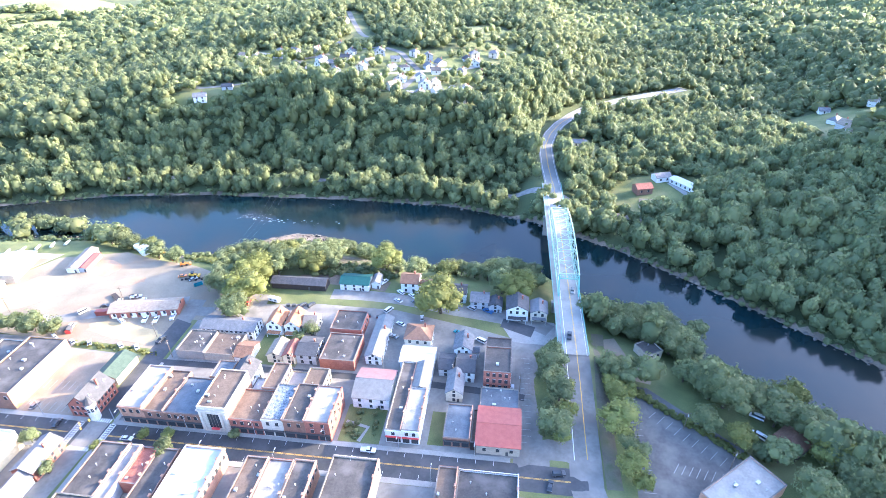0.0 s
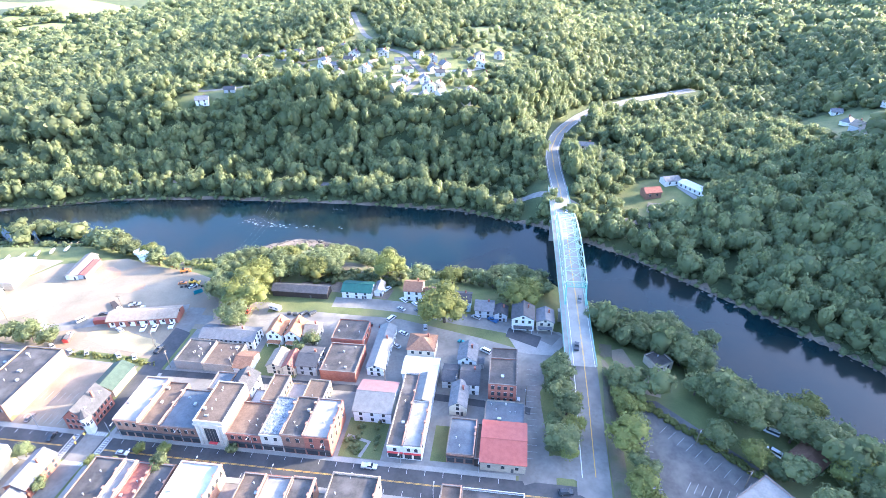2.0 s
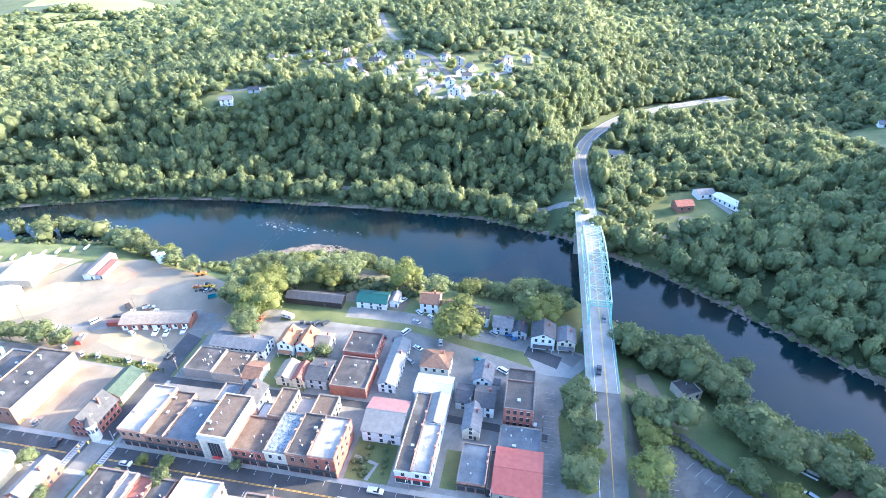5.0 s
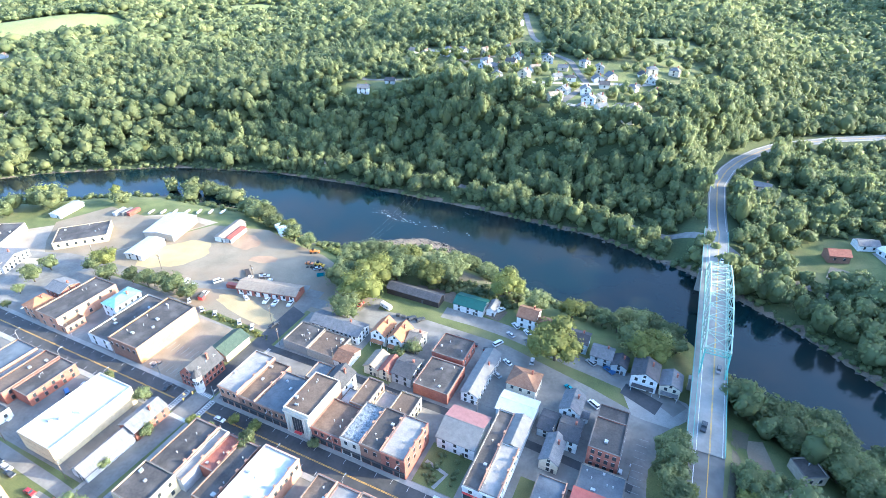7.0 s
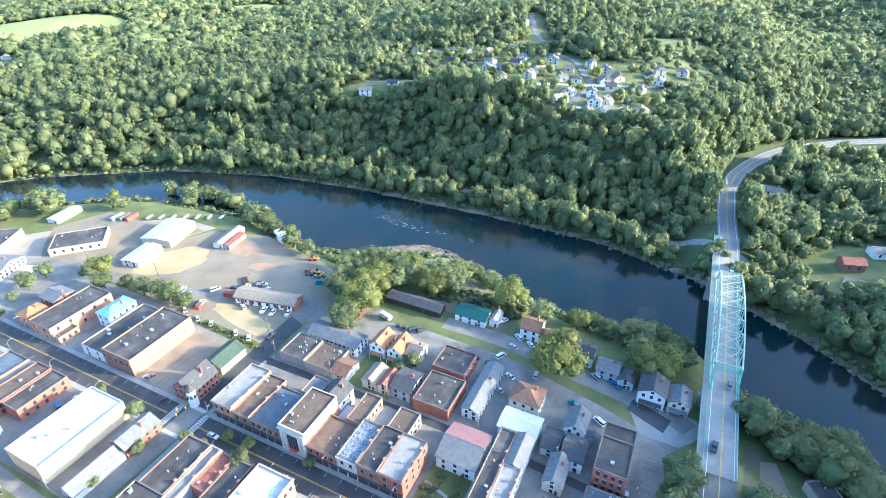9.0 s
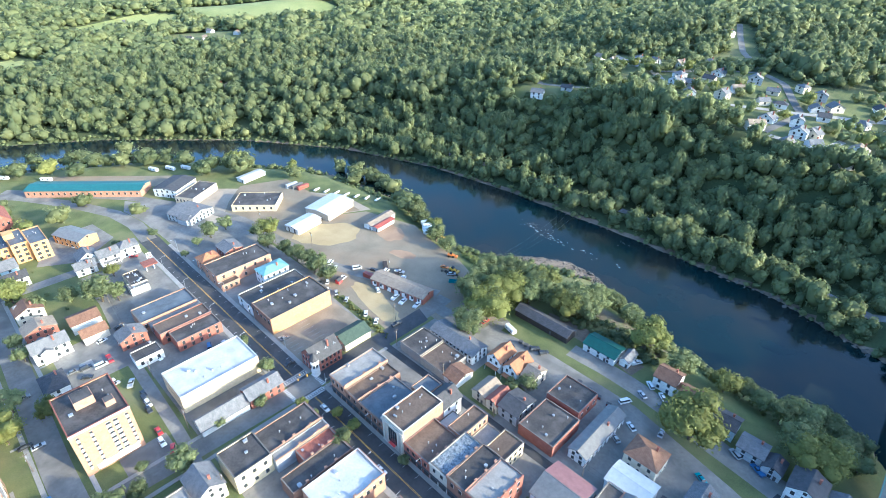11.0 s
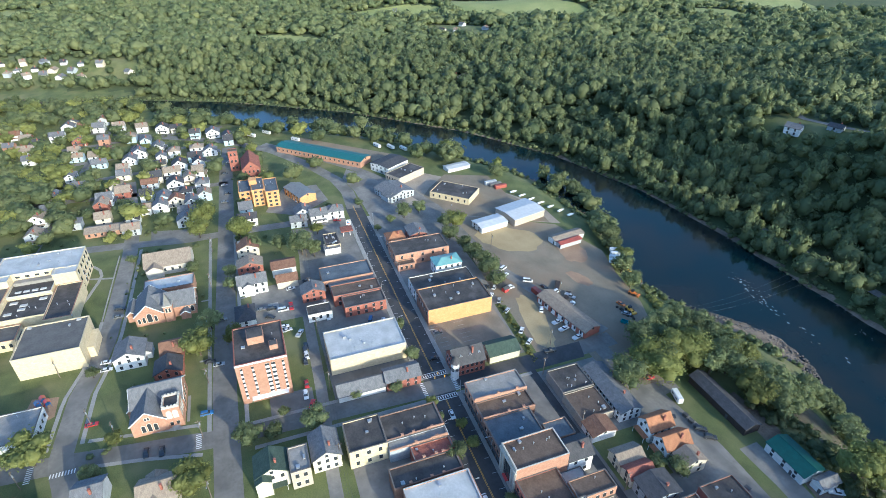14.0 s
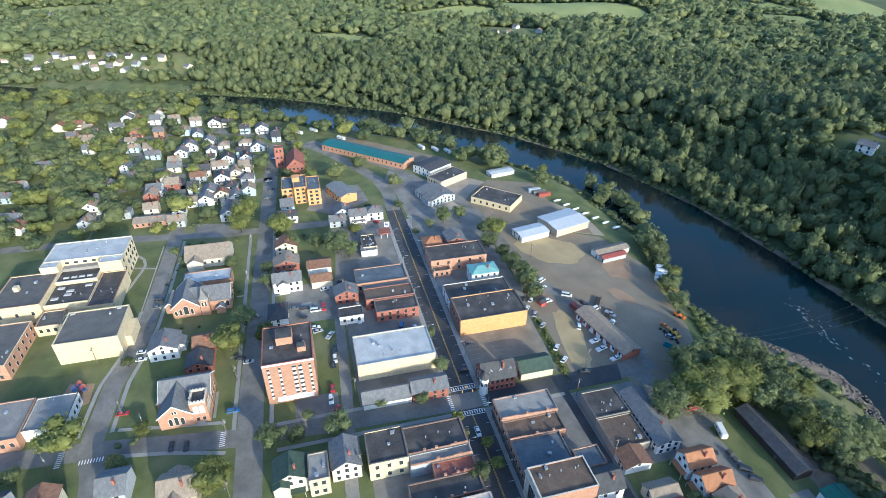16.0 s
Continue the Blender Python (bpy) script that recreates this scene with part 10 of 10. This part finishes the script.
slab("school_lawn", -313, -250, -30.4, -18.7, 0.055, LAWN, "green lawn between the school and the street", "lawn")
ribbon("school_path", [tuple(uv(*p)[:2]) for p in ((-305, -30.6), (-301, -27), (-296, -25), (-290.5, -24.6), (-284, -26.4), (-274, -28.2), (-268, -30))], 1.6, CONCRETE, "curved pale concrete path on the school lawn", "path", 0.09)
ribbon("school_path", [tuple(uv(*p)[:2]) for p in ((-292, -30.4), (-290, -24.4), (-289, -18.8))], 1.5, CONCRETE, "pale concrete path from the school door to the street", "path", 0.1)
slab("low_wall", -312, -250, -18.6, -18.2, 0.6, CONCRETE, "low pale concrete wall along the street", "wall", 0.8)
sheet("car_park", [(-337, -4), (-323, -3), (-319, 21), (-332, 21)], 0.05, OLD_ASPHALT, "grey car park behind the stone hall", "car park")
ribbon("garden_path", [tuple(uv(*p)[:2]) for p in ((-59, 137.5), (-56, 137.4), (-51.5, 136.5), (-48, 134), (-48.5, 131), (-52, 128.5))], 1.5, CONCRETE, "curved pale garden path", "path", 0.1)
spots = []
for k in range(46):
    p = uv(rng.uniform(-59, -46), rng.uniform(129, 145))
    if abs(p.x - uv(-50, 134).x) < 2.2:
        continue
    h = rng.uniform(0.7, 2.2)
    spots.append((p.x, p.y, 0.0, h, h * 1.5))
tagged(new("garden_shrubs", planted("garden_shrubs", spots, BUSH_KINDS, LEAF, 31)), "green shrubs in the small garden", "bushes", kind="stuff")
hall = next(o for o in scene.objects if o.name == "hall_house")
bm = bmesh.new()
hw, hd = 12.3 * 1.2, 13.5 * 1.2
k = 2.64 / (hd / 2)
vs = [bm.verts.new(p) for p in ((-hw / 2 - 0.46, hd / 2 + 0.3, 5.76 - 0.3 * k + 0.22), (hw / 2 + 0.46, hd / 2 + 0.3, 5.76 - 0.3 * k + 0.22), (hw / 2 + 0.46, 0.2, 5.76 + 2.64 + 0.16), (-hw / 2 - 0.46, 0.2, 5.76 + 2.64 + 0.16))]
up = [bm.verts.new(v.co + Vector((0, 0, 0.05))) for v in vs]
bm.faces.new(vs[::-1])
bm.faces.new(up)
for a in range(4):
    bm.faces.new((vs[a], vs[(a + 1) % 4], up[(a + 1) % 4], up[a]))
bmesh.ops.recalc_face_normals(bm, faces=bm.faces)
part("pink_roof_half", bm, courses("faded_pink_metal", (0.24, 0.12, 0.115), (0.32, 0.17, 0.16), (0.75, 0.75, 0.75), 0.5, 40.0, rough=0.5, horizontal=True, offset=0), hall, "faded pink metal roof side")
for u, v, t2 in ((-489.6, 64, 40), (-493, 77, 40), (-467, 99, 40), (-430, 162, 20), (-423, 172, 20), (-416, 181, 20)):
    camper(u, v, t2, 8.5, "trailer_home", "long white trailer parked by the river")

# houses across the bridge
for nm, lab, x, y, turn, W, D, h, rise, wall, roof in (("river_house", "brown brick house with a reddish roof across the river", 138, 335, 8, 11, 8, 4.4, 2.2, BRICK_DARK, SHINGLE_RED),
                                                       ("long_garage", "long white-roofed garage across the river", 168, 338, -62, 20, 7.5, 3.2, 1.0, SIDING_WHITE, METAL_WHITE),
                                                       ("river_house", "grey-roofed white house across the river", 156, 350, 10, 11, 8, 3.6, 1.8, SIDING_WHITE, SHINGLE_GREY)):
    pitched(nm, lab, pose(x, y, level((x, y)), 0, 0, turn), W, D, h, rise, wall, roof, "x", sides=(0,), floors=1, step=3.5, door=False, stack=False)

# shrubs and hedges in the gardens of the western streets
shrub_rng = random.Random(5)
spots = []
taken = [o.matrix_basis.translation for o in scene.objects if o.parent is None and o.get("category") in ("house", "building", "school", "church", "tower", "hall", "car", "store", "flats")]
tries = 0
while len(spots) < 420 and tries < 6000:
    tries += 1
    u, v = shrub_rng.uniform(-620, -165), shrub_rng.uniform(-125, 68)
    p = uv(u, v)
    if -along(np.array([p.x]), np.array([p.y]), NEAR_BANK)[0][0] < 6 or abs(v - 37) < 8 or abs(v + 21) < 8 or abs(v + 62) < 5 or (u > -332 and u < -312):
        continue
    near = min((q - p).length for q in taken)
    if near < 8.5 or (u > -320 and near < 12.5) or near > 26 or (v < -20 and u > -312):
        continue
    h = shrub_rng.uniform(0.8, 2.6)
    spots.append((p.x, p.y, level(p) - 0.1, h, h * shrub_rng.uniform(1.2, 1.9)))
tagged(new("garden_shrubs", planted("garden_shrubs", spots, BUSH_KINDS, LEAF, 41)), "green shrubs and hedges in the house gardens", "bushes", kind="stuff")

hall_front = next(o for o in scene.objects if o.name == "yellow_hall")
bm = bmesh.new()
box(bm, -9.05, -16.34 - 0.28, -0.2, 9.05, -16.33, 9.3)
part("brick_front", bm, BRICK_DARK, hall_front, "brown brick street front")
for k in range(5):
    window(hall_front, -7.2 + k * 3.6, -16.62, 6.4, 0, 1.1, 1.6)

ribbon("muddy_inlet", [tuple(uv(*p)[:2]) for p in ((-112, 229), (-96, 231), (-78, 230), (-62, 227))], 9, BANK, "bare brown bank behind the trees", "bank", 0.06)

# stony shore below the yard, and things stored in the yard
TAN_STONES = material("tan_shore_gravel", (0.15, 0.12, 0.095), (0.27, 0.22, 0.175), 0.5, 0.95, fine=9.0, bump=0.6)
ribbon("stony_shore", [(*tuple(uv(*p)[:2]), WATER + 0.25) for p in ((-190.0, 249.5), (-181.5, 250.1), (-173.3, 252.4), (-167.4, 257.2))], 7, TAN_STONES, "tan stony shore below the yard", "shore", 0.0, False)
ribbon("stony_shore", [(*tuple(uv(*p)[:2]), WATER + 0.22) for p in ((-163.2, 265.5), (-152.8, 262.3), (-144.5, 259.3))], 6, TAN_STONES, "tan stony shore beside the trees", "shore", 0.0, False)


def flatbed(u, v, turn, L=9.0):
    p = uv(u, v)
    ob = thing("flatbed_trailer", pose(p.x, p.y, 0.06, 0, 0, turn - 8), "dark steel flatbed trailer parked in the yard", "trailer")
    bm = bmesh.new()
    box(bm, -L / 2, -1.2, 0.85, L / 2, 1.2, 1.05)
    part("bed", bm, WOOD_DARK, ob)
    bm = bmesh.new()
    for y in (-0.5, 0.5):
        beam(bm, (-L / 2, y, 0.75), (L / 2 + 1.6, y * 0.2, 0.7), 0.16, 0.2)
    part("chassis", bm, TRIM_DARK, ob)
    for x in (-L * 0.3, -L * 0.18):
        for s in (-1, 1):
            bm = bmesh.new()
            tube(bm, (x, s * 0.95, 0.42), (x, s * 1.2, 0.42), 0.42, 0.42, 12)
            part("wheel", bm, RUBBER, ob)
    return ob


flatbed(*(-201.9, 202.3), -35)
flatbed(*(-192.9, 203.0), -40, 7.0)
boat(*(-185.3, 201.1), -40)
for k, (u, v) in enumerate(((-174.5, 221.9), (-171.0, 222.7), (-167.9, 223.7))):
    for j in range(3):
        p = uv(u + (j - 1) * 2.1, v + 0.7 * (j % 2))
        stack = thing("tyre_stack", pose(p.x, p.y, 0.05, 0, 0, 40 * j), "stack of old black tyres on the gravel", "tyres", "tyre stacks at the yard edge")
        for n in range(1 + (j + k) % 3):
            bm = bmesh.new()
            ring = [[bm.verts.new((q * math.cos(a), q * math.sin(a), z)) for q, z in ((0.75, 0.02), (0.75, 0.34), (0.42, 0.34), (0.42, 0.02))] for a in [math.pi * i / 7 for i in range(14)]]
            for i in range(14):
                for c in range(4):
                    bm.faces.new((ring[i][c], ring[i][(c + 1) % 4], ring[(i + 1) % 14][(c + 1) % 4], ring[(i + 1) % 14][c]))
            bmesh.ops.recalc_face_normals(bm, faces=bm.faces)
            part("tyre", bm, RUBBER, stack, m=pose(0.05 * n, 0, 0.36 * n))
p = uv(*(-164.9, 218.3))
skip = thing("teal_skip", pose(p.x, p.y, 0.05, 0, 0, 30), "open teal steel skip at the yard edge", "skip")
bm = bmesh.new()
for a, b2, c, d in ((-2.2, -1.0, 2.2, -0.9), (-2.2, 0.9, 2.2, 1.0), (-2.2, -0.9, -2.1, 0.9), (2.1, -0.9, 2.2, 0.9)):
    box(bm, a, b2, 0.1, c, d, 1.3)
box(bm, -2.1, -0.9, 0.1, 2.1, 0.9, 0.2)
part("body", bm, paint("teal", PAINTS["teal"]), skip)
p = uv(*(-207.9, 174.9))
hut = pitched("yard_hut", "small red hut beside the hedge", pose(p.x, p.y, 0, 0, 0, 10), 2.4, 2.8, 2.2, 0.7, SIGN_RED, SHINGLE_DARK, "y", wins=False, door=False, stack=False, category="shed")

spots = []
for k in range(110):
    p = uv(shrub_rng.uniform(-112, -58), shrub_rng.uniform(233, 247))
    h = shrub_rng.uniform(1.4, 4.2)
    spots.append((p.x, p.y, level(p) - 0.3, h, h * shrub_rng.uniform(1.1, 1.6)))
tagged(new("inlet_bushes", planted("inlet_bushes", spots, BUSH_KINDS, LEAF, 43)), "thick green bushes on the bank behind the shed", "bushes", kind="stuff")
